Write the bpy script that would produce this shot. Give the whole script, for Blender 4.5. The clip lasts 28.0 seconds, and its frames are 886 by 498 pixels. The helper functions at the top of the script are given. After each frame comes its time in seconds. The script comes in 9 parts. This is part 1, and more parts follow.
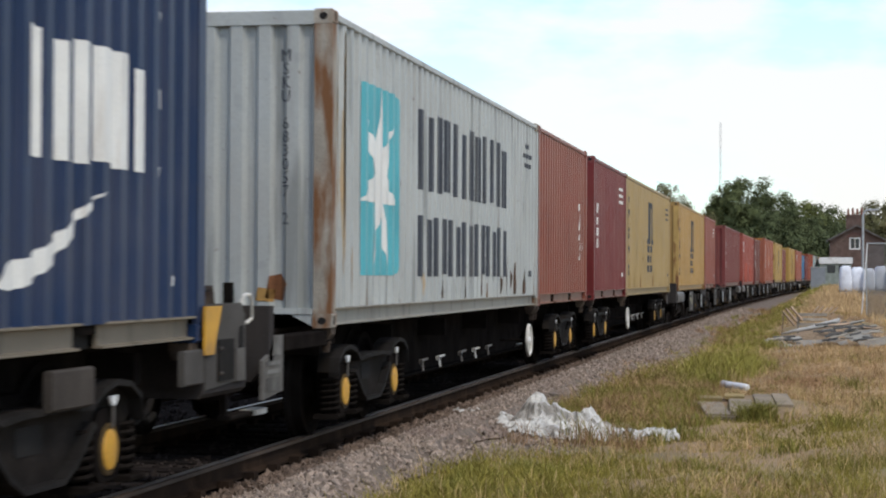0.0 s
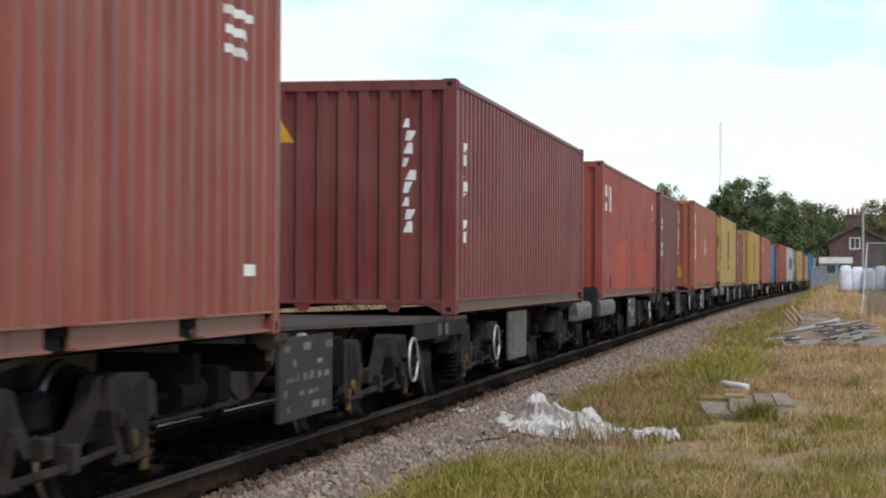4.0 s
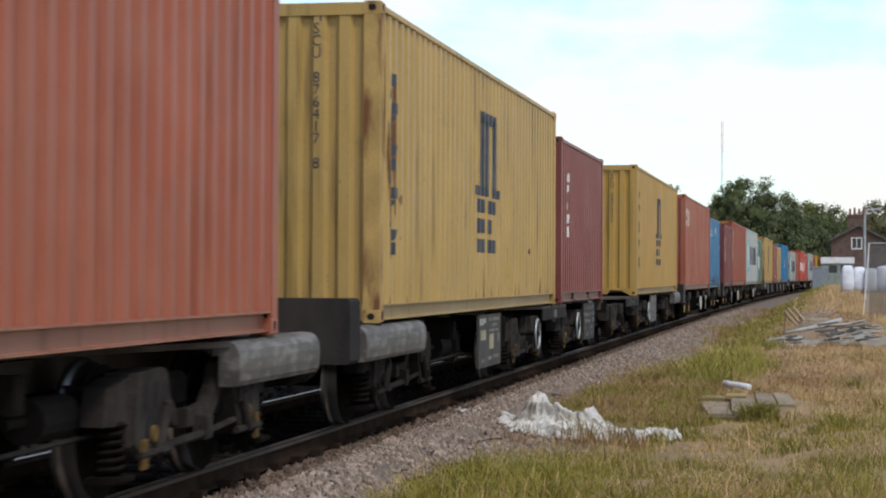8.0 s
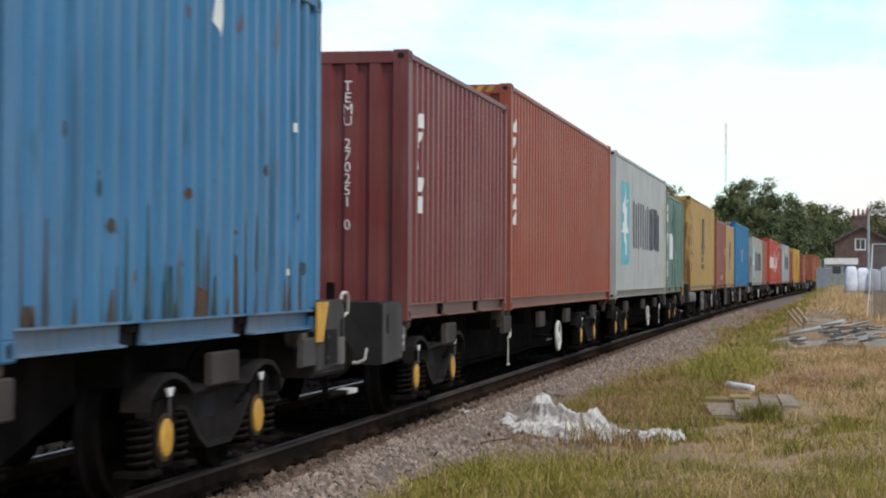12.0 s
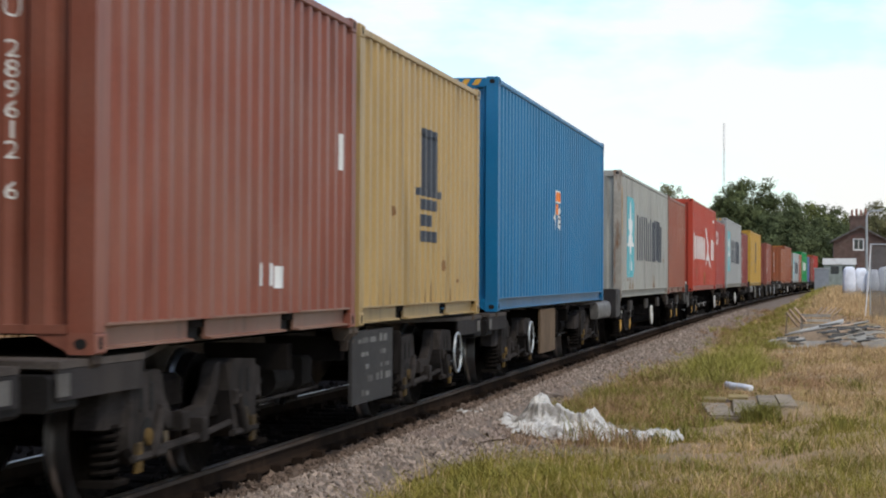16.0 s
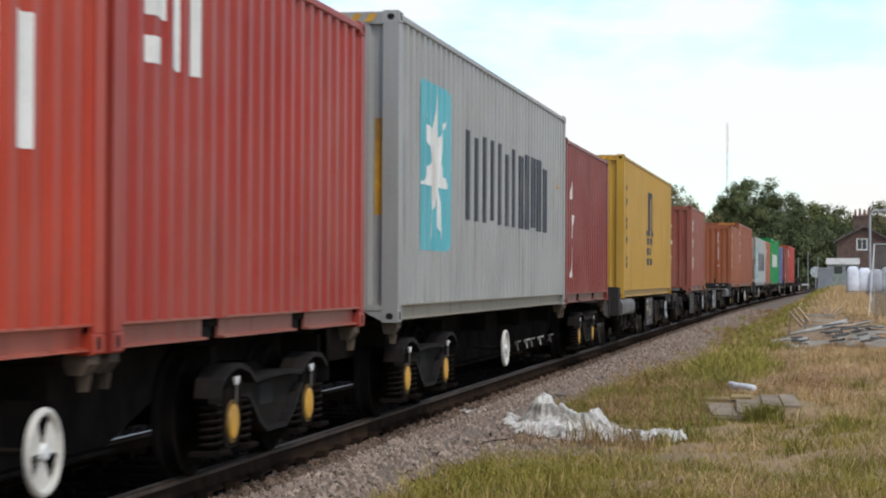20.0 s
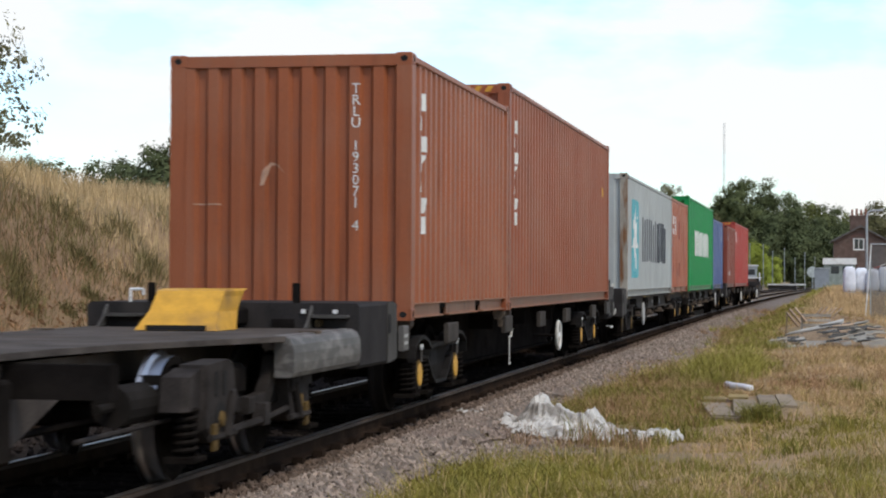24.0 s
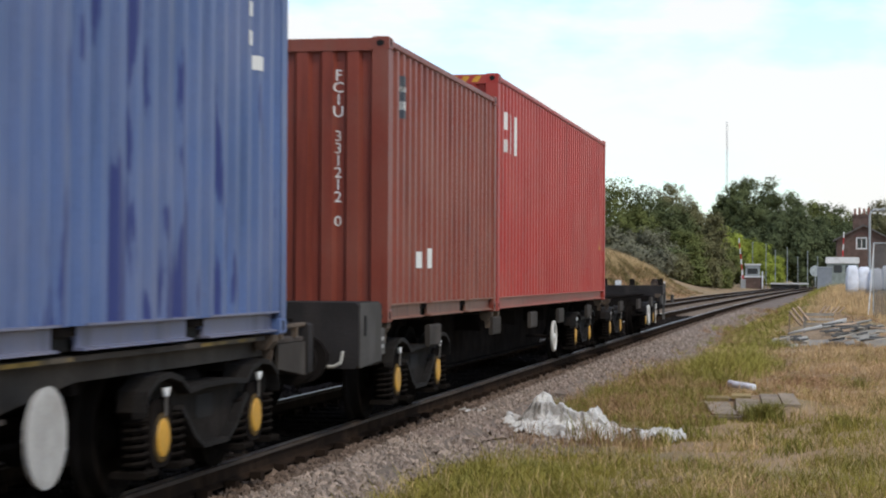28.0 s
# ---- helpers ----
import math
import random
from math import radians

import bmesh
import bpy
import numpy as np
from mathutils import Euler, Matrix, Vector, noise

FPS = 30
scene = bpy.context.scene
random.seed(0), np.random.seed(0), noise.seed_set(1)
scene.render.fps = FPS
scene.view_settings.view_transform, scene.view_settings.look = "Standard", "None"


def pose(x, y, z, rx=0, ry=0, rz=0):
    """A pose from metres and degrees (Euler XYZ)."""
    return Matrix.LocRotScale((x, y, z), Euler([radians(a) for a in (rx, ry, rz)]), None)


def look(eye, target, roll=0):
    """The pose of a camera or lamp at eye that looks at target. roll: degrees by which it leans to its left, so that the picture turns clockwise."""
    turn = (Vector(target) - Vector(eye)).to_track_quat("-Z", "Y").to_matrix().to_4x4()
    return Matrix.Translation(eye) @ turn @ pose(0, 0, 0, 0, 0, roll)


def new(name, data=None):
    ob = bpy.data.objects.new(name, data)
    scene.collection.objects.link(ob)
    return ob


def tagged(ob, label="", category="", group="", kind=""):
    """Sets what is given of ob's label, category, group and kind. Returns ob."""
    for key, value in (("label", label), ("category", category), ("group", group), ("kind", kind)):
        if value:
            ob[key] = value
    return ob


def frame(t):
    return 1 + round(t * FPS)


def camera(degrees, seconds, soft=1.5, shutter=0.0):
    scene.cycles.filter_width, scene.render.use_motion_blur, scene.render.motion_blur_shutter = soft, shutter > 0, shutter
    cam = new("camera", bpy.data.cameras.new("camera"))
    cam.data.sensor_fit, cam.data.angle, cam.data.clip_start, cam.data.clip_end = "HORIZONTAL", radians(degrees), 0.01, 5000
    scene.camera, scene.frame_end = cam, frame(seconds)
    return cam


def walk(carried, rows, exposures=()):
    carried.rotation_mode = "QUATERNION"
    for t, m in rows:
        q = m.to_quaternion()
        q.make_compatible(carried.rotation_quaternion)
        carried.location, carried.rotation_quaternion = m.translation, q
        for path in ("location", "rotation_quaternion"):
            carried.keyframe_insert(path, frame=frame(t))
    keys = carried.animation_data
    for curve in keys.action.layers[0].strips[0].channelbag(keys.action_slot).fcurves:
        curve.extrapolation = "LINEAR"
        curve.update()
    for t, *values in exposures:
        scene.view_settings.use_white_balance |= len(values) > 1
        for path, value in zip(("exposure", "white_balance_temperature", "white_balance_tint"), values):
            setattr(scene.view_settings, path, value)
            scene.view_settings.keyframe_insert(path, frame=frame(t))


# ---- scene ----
# The track runs along +y; rail tops lie at z = 0 and the viewer stands 5 m beside the track's centre.

# ---- camera and its walk ----
EYE = (0.0, 0.0, 1.377)
cam = camera(25.72, 28.0, soft=2.0, shutter=0.15)
# seconds, small turns of the hand-steadied tripod head to the left and upward, in thousandths of a radian
SWAY = [(0, 0, .1), (3.5, 0, 0), (5.5, 0, 0), (7.4, 0, 0), (8, .9, 0), (8.5, .5, .1), (9, .2, 0), (9.5, 1.2, 0), (10, .6, -.3), (10.5, .1, 0),
        (11, 2.7, .5), (12.5, 2.7, .5), (14.5, 2.3, .6), (15, 2.2, .9), (15.5, 2.2, .6), (16, 1.8, .6), (17, 1.5, .5), (17.5, 1.5, .5),
        (18, 2.3, .5), (18.5, 2.4, .5), (19, 2, .5), (19.5, 2.4, .5), (20, 3.5, .5), (20.5, 2.2, .5), (21.5, 2.3, .5), (23.5, 1.9, .5),
        (24, 1.9, .5), (24.5, 4, .5), (25, 2.1, .5), (25.5, 1.9, .5), (26, 1.6, .3), (26.5, .6, 0), (27, 3.4, -.4), (27.5, 2.2, -.4), (28, 3.3, 0)]


def aim(left, up):
    yaw, tilt = radians(10.655) + left / 1000, radians(0.7655) + up / 1000
    return look(EYE, (EYE[0] - math.sin(yaw) * math.cos(tilt), EYE[1] + math.cos(yaw) * math.cos(tilt), EYE[2] + math.sin(tilt)), 0.276)


walk(cam, [(t, aim(a, b)) for t, a, b in SWAY])

# ---- world, sun, exposure ----
SKY_GAIN = (2.05, 2.25, 2.42)
SUN_EL, SUN_AZ = radians(54), radians(132)  # azimuth clockwise from +y
world = bpy.data.worlds.new("sky")
scene.world = world
world.use_nodes = True
wt = world.node_tree
wt.nodes.clear()
w_out = wt.nodes.new("ShaderNodeOutputWorld")
w_bg = wt.nodes.new("ShaderNodeBackground")
w_sky = wt.nodes.new("ShaderNodeTexSky")
w_sky.sky_type, w_sky.sun_disc = "NISHITA", False
w_sky.sun_elevation, w_sky.sun_rotation = SUN_EL, SUN_AZ
w_sky.air_density, w_sky.dust_density, w_sky.ozone_density = 1.0, 1.0, 1.0
w_co = wt.nodes.new("ShaderNodeTexCoord")
w_map = wt.nodes.new("ShaderNodeMapping")
w_map.inputs["Scale"].default_value = (3.2, 3.2, 8.5)
w_map.inputs["Location"].default_value = (0.35, 0.0, 0.55)
w_no = wt.nodes.new("ShaderNodeTexNoise")
w_no.inputs["Scale"].default_value = 1.9
w_no.inputs["Detail"].default_value = 7
w_no.inputs["Roughness"].default_value = 0.52
w_ra = wt.nodes.new("ShaderNodeMapRange")
w_ra.inputs["From Min"].default_value, w_ra.inputs["From Max"].default_value = 0.46, 0.55
w_ra.inputs["To Min"].default_value, w_ra.inputs["To Max"].default_value = 0.12, 0.92
w_mix = wt.nodes.new("ShaderNodeMix")
w_mix.data_type = "RGBA"
w_mix.inputs["B"].default_value = (9.9, 9.85, 9.75, 1)
wt.links.new(w_co.outputs["Generated"], w_map.inputs["Vector"])
wt.links.new(w_map.outputs["Vector"], w_no.inputs["Vector"])
wt.links.new(w_no.outputs["Fac"], w_ra.inputs["Value"])
w_sep = wt.nodes.new("ShaderNodeSeparateXYZ")  # the clouds break up towards the zenith
w_open = wt.nodes.new("ShaderNodeMapRange")
w_open.inputs["From Min"].default_value, w_open.inputs["From Max"].default_value = 0.2, 0.75
w_open.inputs["To Min"].default_value, w_open.inputs["To Max"].default_value = 1.0, 0.4
w_fac = wt.nodes.new("ShaderNodeMath")
w_fac.operation = "MULTIPLY"
wt.links.new(w_co.outputs["Generated"], w_sep.inputs[0])
wt.links.new(w_sep.outputs["Z"], w_open.inputs["Value"])
wt.links.new(w_ra.outputs["Result"], w_fac.inputs[0])
wt.links.new(w_open.outputs["Result"], w_fac.inputs[1])
wt.links.new(w_fac.outputs[0], w_mix.inputs["Factor"])
w_gain = wt.nodes.new("ShaderNodeVectorMath")
w_gain.operation = "MULTIPLY"
w_gain.inputs[1].default_value = SKY_GAIN
wt.links.new(w_sky.outputs["Color"], w_gain.inputs[0])
wt.links.new(w_gain.outputs[0], w_mix.inputs["A"])
wt.links.new(w_mix.outputs["Result"], w_bg.inputs["Color"])
wt.links.new(w_bg.outputs["Background"], w_out.inputs["Surface"])
w_bg.inputs["Strength"].default_value = 0.1
sun = new("sun", bpy.data.lights.new("sun", "SUN"))
sun.data.energy, sun.data.angle, sun.data.color = 1.9, radians(11), (1.0, 0.91, 0.79)
sun.matrix_world = look((60 * math.sin(SUN_AZ) * math.cos(SUN_EL), 60 * math.cos(SUN_AZ) * math.cos(SUN_EL), 60 * math.sin(SUN_EL)), (0, 0, 0))
scene.view_settings.exposure = 0.0


# ---- materials ----
def material(name, base, rough=0.7, metal=0.0, vary=0.25, scale=3.0, grain=60.0, bump=0.15, tint=None, tint_cut=(0.55, 0.7), tint_scale=(1, 1, 1),
             tint_size=2.0, island=0.0, per_object=0.0, spec=0.4, tint_amount=1.0):
    """Base colour with two scales of variation, fine relief, and an optional second colour in patches."""
    m = bpy.data.materials.new(name)
    m.use_nodes = True
    nt = m.node_tree
    bs = nt.nodes["Principled BSDF"]
    bs.inputs["Roughness"].default_value, bs.inputs["Metallic"].default_value = rough, metal
    bs.inputs["Specular IOR Level"].default_value = spec
    co = nt.nodes.new("ShaderNodeTexCoord")
    info = nt.nodes.new("ShaderNodeObjectInfo")
    shift = nt.nodes.new("ShaderNodeVectorMath")
    shift.operation = "MULTIPLY_ADD"
    shift.inputs[1].default_value = (1, 1, 1)
    off = nt.nodes.new("ShaderNodeMath")
    off.operation = "MULTIPLY"
    off.inputs[1].default_value = 41.0
    nt.links.new(info.outputs["Random"], off.inputs[0])
    nt.links.new(co.outputs["Object"], shift.inputs[0])
    nt.links.new(off.outputs[0], shift.inputs[2])

    def noise_at(sc, detail=4, stretch=(1, 1, 1)):
        mp = nt.nodes.new("ShaderNodeMapping")
        mp.inputs["Scale"].default_value = stretch
        n = nt.nodes.new("ShaderNodeTexNoise")
        n.inputs["Scale"].default_value, n.inputs["Detail"].default_value = sc, detail
        nt.links.new(shift.outputs[0], mp.inputs["Vector"])
        nt.links.new(mp.outputs["Vector"], n.inputs["Vector"])
        return n.outputs["Fac"]

    def remap(src, a, b, c, d):
        r = nt.nodes.new("ShaderNodeMapRange")
        for key, val in (("From Min", a), ("From Max", b), ("To Min", c), ("To Max", d)):
            r.inputs[key].default_value = val
        nt.links.new(src, r.inputs["Value"])
        return r.outputs["Result"]

    def times(a, b):
        n = nt.nodes.new("ShaderNodeMath")
        n.operation = "MULTIPLY"
        nt.links.new(a, n.inputs[0])
        nt.links.new(b, n.inputs[1])
        return n.outputs[0]

    large, fine = noise_at(scale), noise_at(grain, 2)
    value = times(remap(large, 0.3, 0.7, 1 - vary, 1 + vary), remap(fine, 0.3, 0.7, 1 - vary * 0.5, 1 + vary * 0.5))
    if island:
        geo = nt.nodes.new("ShaderNodeNewGeometry")
        value = times(value, remap(geo.outputs["Random Per Island"], 0, 1, 1 - island, 1 + island))
    if per_object:
        value = times(value, remap(info.outputs["Random"], 0, 1, 1 - per_object, 1 + per_object))
    col = nt.nodes.new("ShaderNodeVectorMath")
    col.operation = "SCALE"
    col.inputs[0].default_value = base
    nt.links.new(value, col.inputs["Scale"])
    out = col.outputs[0]
    if tint:
        mix = nt.nodes.new("ShaderNodeMix")
        mix.data_type = "RGBA"
        mix.inputs["B"].default_value = (*tint, 1)
        nt.links.new(remap(noise_at(tint_size, 6, tint_scale), *tint_cut, 0, tint_amount), mix.inputs["Factor"])
        nt.links.new(out, mix.inputs["A"])
        out = mix.outputs["Result"]
    nt.links.new(out, bs.inputs["Base Color"])
    if bump:
        bp = nt.nodes.new("ShaderNodeBump")
        bp.inputs["Strength"].default_value, bp.inputs["Distance"].default_value = bump, 0.02
        nt.links.new(fine, bp.inputs["Height"])
        nt.links.new(bp.outputs["Normal"], bs.inputs["Normal"])
    return m


def paint(name, base, rust=0.5, fade=0.26, stains=()):
    """Weathered container paint: faded patches, dust, vertical rust runs and chips."""
    base = tuple(c * k for c, k in zip(base, (0.92, 0.93, 0.91) if max(base) - min(base) < 0.1 and min(base) > 0.2 else (0.96, 0.86, 0.84) if base[0] < base[2] else (0.87, 0.87, 0.80) if base[1] > 0.5 * base[0] else (0.91, 0.85, 0.80)))
    m = material(name, base, rough=0.46, vary=0.1, scale=0.9, grain=35, bump=0.05, tint=(0.10, 0.045, 0.02), tint_scale=(5, 5, 0.5), tint_size=1.3,
                 tint_cut=(0.76 - 0.1 * rust, 0.86 - 0.06 * rust), tint_amount=0.75, spec=0.25)
    nt = m.node_tree
    bs = nt.nodes["Principled BSDF"]
    before = bs.inputs["Base Color"].links[0].from_socket
    shift = [n for n in nt.nodes if n.type == "VECT_MATH" and n.operation == "MULTIPLY_ADD"][0].outputs[0]

    def layer(src, colour, size, stretch, lo, hi, amount):
        mp = nt.nodes.new("ShaderNodeMapping")
        mp.inputs["Scale"].default_value = stretch
        mp.inputs["Location"].default_value = (size, 3 * size, 7)
        n = nt.nodes.new("ShaderNodeTexNoise")
        n.inputs["Scale"].default_value, n.inputs["Detail"].default_value = size, 5
        r = nt.nodes.new("ShaderNodeMapRange")
        r.inputs["From Min"].default_value, r.inputs["From Max"].default_value = lo, hi
        r.inputs["To Max"].default_value = amount
        mix = nt.nodes.new("ShaderNodeMix")
        mix.data_type = "RGBA"
        mix.inputs["B"].default_value = (*colour, 1)
        nt.links.new(shift, mp.inputs["Vector"])
        nt.links.new(mp.outputs["Vector"], n.inputs["Vector"])
        nt.links.new(n.outputs["Fac"], r.inputs["Value"])
        nt.links.new(r.outputs["Result"], mix.inputs["Factor"])
        nt.links.new(src, mix.inputs["A"])
        return mix.outputs["Result"]

    chalk = tuple(0.74 * c + 0.26 * d for c, d in zip(base, (0.46, 0.38, 0.29)))
    dust = tuple(0.6 * c + 0.4 * d for c, d in zip(base, (0.20, 0.16, 0.12)))
    x = layer(before, chalk, 0.7, (1, 1, 1.6), 0.42, 0.72, fade * 1.3)
    x = layer(x, dust, 2.2, (3.5, 3.5, 0.22), 0.48, 0.75, 0.04 + 1.35 * fade)
    x = layer(x, tuple(0.42 * c for c in base), 1.7, (4.2, 4.2, 0.3), 0.56, 0.68, 0.25 + 0.4 * rust)
    x = layer(x, tuple(0.6 * c + 0.03 for c in base), 4.5, (1.2, 1.2, 1), 0.6, 0.72, 0.45 * rust)
    x = layer(x, (0.09, 0.04, 0.02), 14, (1, 1, 1), 0.72 - 0.04 * rust, 0.76, 0.6 * rust)
    for st in stains:
        x = layer(x, *st)
    nt.links.new(x, bs.inputs["Base Color"])
    return m


# near-black base puts the shade under the containers into the steel
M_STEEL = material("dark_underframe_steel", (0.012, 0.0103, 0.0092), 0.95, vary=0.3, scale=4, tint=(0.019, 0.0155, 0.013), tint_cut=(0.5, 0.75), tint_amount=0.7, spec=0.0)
M_BLACK = material("black_painted_steel", (0.016, 0.0145, 0.0135), 0.7, vary=0.25, scale=3, tint=(0.04, 0.035, 0.03), tint_cut=(0.58, 0.8), tint_amount=0.5, spec=0.05)
M_FRAME = material("shaded_brake_dust_steel", (0.019, 0.016, 0.014), 0.85, vary=0.3, scale=6, tint=(0.014, 0.012, 0.010), tint_cut=(0.45, 0.62), spec=0.04)
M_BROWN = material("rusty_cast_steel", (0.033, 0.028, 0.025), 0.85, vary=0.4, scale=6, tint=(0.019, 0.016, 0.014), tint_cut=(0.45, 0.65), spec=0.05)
M_GREYP = material("worn_grey_paint", (0.118, 0.110, 0.100), 0.6, vary=0.2, scale=3, tint=(0.05, 0.045, 0.04), tint_cut=(0.5, 0.7), tint_scale=(1, 1, 0.5), spec=0.08)
M_SILL = material("dusty_dark_sill_paint", (0.056, 0.048, 0.041), 0.75, vary=0.25, scale=3, tint=(0.038, 0.032, 0.027), tint_cut=(0.48, 0.66), tint_scale=(1, 1, 0.5), spec=0.08)
M_PATCHBROWN = material("red_brown_touch_up", (0.20, 0.05, 0.032), 0.6, vary=0.25, scale=3)
M_SILVER = material("scuffed_pale_grey_steel", (0.084, 0.076, 0.067), 0.6, metal=0.1, vary=0.3, scale=4, tint=(0.27, 0.25, 0.225), tint_cut=(0.50, 0.60), tint_scale=(2, 1.2, 3), tint_size=3.5, tint_amount=0.4)
M_YELLOW = material("yellow_paint", (0.54, 0.28, 0.025), 0.5, vary=0.18, scale=7, tint=(0.2, 0.11, 0.04), tint_cut=(0.55, 0.75))
M_WHITEP = material("white_paint", (0.68, 0.68, 0.66), 0.5, vary=0.1, scale=6, tint=(0.4, 0.38, 0.34), tint_cut=(0.55, 0.75))
M_RIM = material("polished_wheel_rim", (0.42, 0.42, 0.43), 0.30, metal=1.0, vary=0.15, scale=8)
M_RAILSIDE = material("rusty_rail_steel", (0.030, 0.020, 0.014), 0.95, vary=0.3, scale=5, tint=(0.024, 0.017, 0.013), tint_cut=(0.45, 0.65), spec=0.0)
M_RAILTOP = material("bright_worn_rail", (0.27, 0.245, 0.22), 0.38, metal=1.0, vary=0.1, scale=10)
M_HEADSIDE = material("brown_rail_head", (0.064, 0.047, 0.036), 0.75, vary=0.2, scale=7, tint=(0.040, 0.029, 0.022), tint_cut=(0.45, 0.65), spec=0.15)
# sleepers coloured dark for the shade under the train
M_SLEEPER = material("shade_dark_sleeper", (0.022, 0.018, 0.016), 0.95, vary=0.25, scale=5, tint=(0.014, 0.012, 0.011), tint_cut=(0.42, 0.62), per_object=0.2, spec=0.0)
# bed under the stones, darkened for the shade and dirt in their gaps
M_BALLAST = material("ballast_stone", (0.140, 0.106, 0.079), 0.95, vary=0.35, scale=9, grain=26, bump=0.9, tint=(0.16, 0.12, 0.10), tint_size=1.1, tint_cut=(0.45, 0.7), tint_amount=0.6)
# ballast and stones between the rails, the train's shade put into their colour
M_BEDSHADE = material("shade_dark_ballast", (0.028, 0.023, 0.020), 0.95, vary=0.35, scale=9, grain=26, bump=0.9, spec=0.0)
M_BEDSTONE = material("shade_dark_stone", (0.030, 0.024, 0.021), 0.9, vary=0.2, scale=8, island=0.5, spec=0.0)
M_STONE = material("crushed_granite", (0.232, 0.180, 0.140), 0.9, vary=0.2, scale=8, island=0.5, tint=(0.172, 0.122, 0.098), tint_size=0.9, tint_cut=(0.5, 0.7), tint_amount=0.6)
M_BOARD = material("dusty_dark_board", (0.042, 0.039, 0.037), 0.7, vary=0.2, scale=3, spec=0.1)
M_GLASS = material("dark_window_glass", (0.02, 0.025, 0.03), 0.08, vary=0.1, bump=0, spec=0.6)
M_BRICK = material("old_brown_brick", (0.105, 0.066, 0.052), 0.9, vary=0.25, scale=1.5, grain=14, bump=0.4, tint=(0.14, 0.10, 0.08), tint_cut=(0.5, 0.7))
M_ROOF = material("weathered_roof_tile", (0.13, 0.095, 0.08), 0.85, vary=0.25, scale=1.2, grain=12, bump=0.5)
M_BARK = material("tree_bark", (0.09, 0.07, 0.05), 0.95, vary=0.3, scale=5, bump=0.6)
M_POLE = material("creosoted_pole_wood", (0.16, 0.14, 0.115), 0.9, vary=0.2, scale=4, bump=0.3)
M_GALV = material("galvanised_steel", (0.36, 0.38, 0.38), 0.45, metal=0.5, vary=0.15, scale=5)
M_CABINET = material("grey_enamel_cabinet", (0.22, 0.24, 0.26), 0.5, vary=0.12, scale=2)
M_WOOD = material("grey_weathered_timber", (0.27, 0.235, 0.19), 0.9, vary=0.25, scale=4, bump=0.3, island=0.25, per_object=0.25)
M_SHEET = material("pale_grey_sheeting", (0.275, 0.245, 0.195), 0.65, vary=0.2, scale=3, per_object=0.2)
M_PLASTIC = material("dirty_white_plastic_sheet", (0.50, 0.48, 0.435), 0.55, vary=0.2, scale=7, grain=30, bump=0.5, tint=(0.24, 0.22, 0.19), tint_size=3.0, tint_cut=(0.48, 0.62))
M_CONC = material("concrete_slab", (0.215, 0.172, 0.120), 0.95, vary=0.25, scale=5, bump=0.4, per_object=0.2)
M_YSLAB = material("yellowed_slab", (0.26, 0.19, 0.075), 0.9, vary=0.2, scale=5, per_object=0.15)
M_BAG = material("white_woven_bag", (0.66, 0.68, 0.72), 0.75, vary=0.12, scale=4, bump=0.3)
M_TEAL = material("turquoise_paint", (0.085, 0.36, 0.40), 0.5, vary=0.12, scale=1.5, tint=(0.2, 0.42, 0.44), tint_scale=(4, 4, 0.3), tint_cut=(0.5, 0.75), tint_amount=0.7)
M_LWHITE = material("white_marking_paint", (0.66, 0.66, 0.62), 0.55, vary=0.1, scale=2, tint=(0.36, 0.30, 0.24), tint_cut=(0.58, 0.75), tint_scale=(4, 4, 0.5), tint_amount=0.7)
M_LDARK = material("charcoal_marking_paint", (0.035, 0.04, 0.05), 0.55, vary=0.2, scale=2, tint=(0.12, 0.12, 0.11), tint_cut=(0.55, 0.75), tint_scale=(4, 4, 0.5), tint_amount=0.7)
M_RUSTPOST = material("rust_streaked_pale_post", (0.30, 0.27, 0.22), 0.8, vary=0.25, scale=3, tint=(0.16, 0.07, 0.025), tint_cut=(0.46, 0.60), tint_scale=(3, 3, 0.7))
M_RUSTMUST = material("rust_streaked_mustard_post", (0.40, 0.26, 0.085), 0.8, vary=0.2, scale=3, tint=(0.15, 0.06, 0.02), tint_cut=(0.47, 0.60), tint_scale=(3, 3, 0.7))
M_ORANGE = material("orange_placard", (0.72, 0.19, 0.02), 0.5, vary=0.08)
M_RUST = material("bare_rust", (0.16, 0.065, 0.025), 0.9, vary=0.35, scale=5, tint=(0.33, 0.17, 0.06), tint_cut=(0.45, 0.7))
M_LOCK = material("rusty_twistlock_steel", (0.10, 0.075, 0.055), 0.8, vary=0.3, scale=9, tint=(0.04, 0.03, 0.024), tint_cut=(0.45, 0.65), spec=0.1)
M_DECK = material("rusty_dark_deck", (0.072, 0.061, 0.053), 0.9, vary=0.35, scale=2.5, tint=(0.07, 0.05, 0.037), tint_cut=(0.5, 0.7), tint_amount=0.7, spec=0.06)
M_BROWNBOARD = material("brown_plywood_board", (0.13, 0.088, 0.055), 0.85, vary=0.2, scale=2.5, spec=0.1)
M_RUSTBED = material("rust_stained_ballast", (0.090, 0.064, 0.047), 0.95, vary=0.35, scale=9, grain=26, bump=0.9, spec=0.08)
M_RUSTSTONE = material("rust_stained_stone", (0.120, 0.086, 0.064), 0.9, vary=0.2, scale=8, island=0.5, spec=0.08)
M_RUNOFF = material("rust_run_stain", (0.15, 0.075, 0.030), 0.85, vary=0.35, scale=5, tint=(0.24, 0.15, 0.07), tint_cut=(0.45, 0.65), spec=0.1)
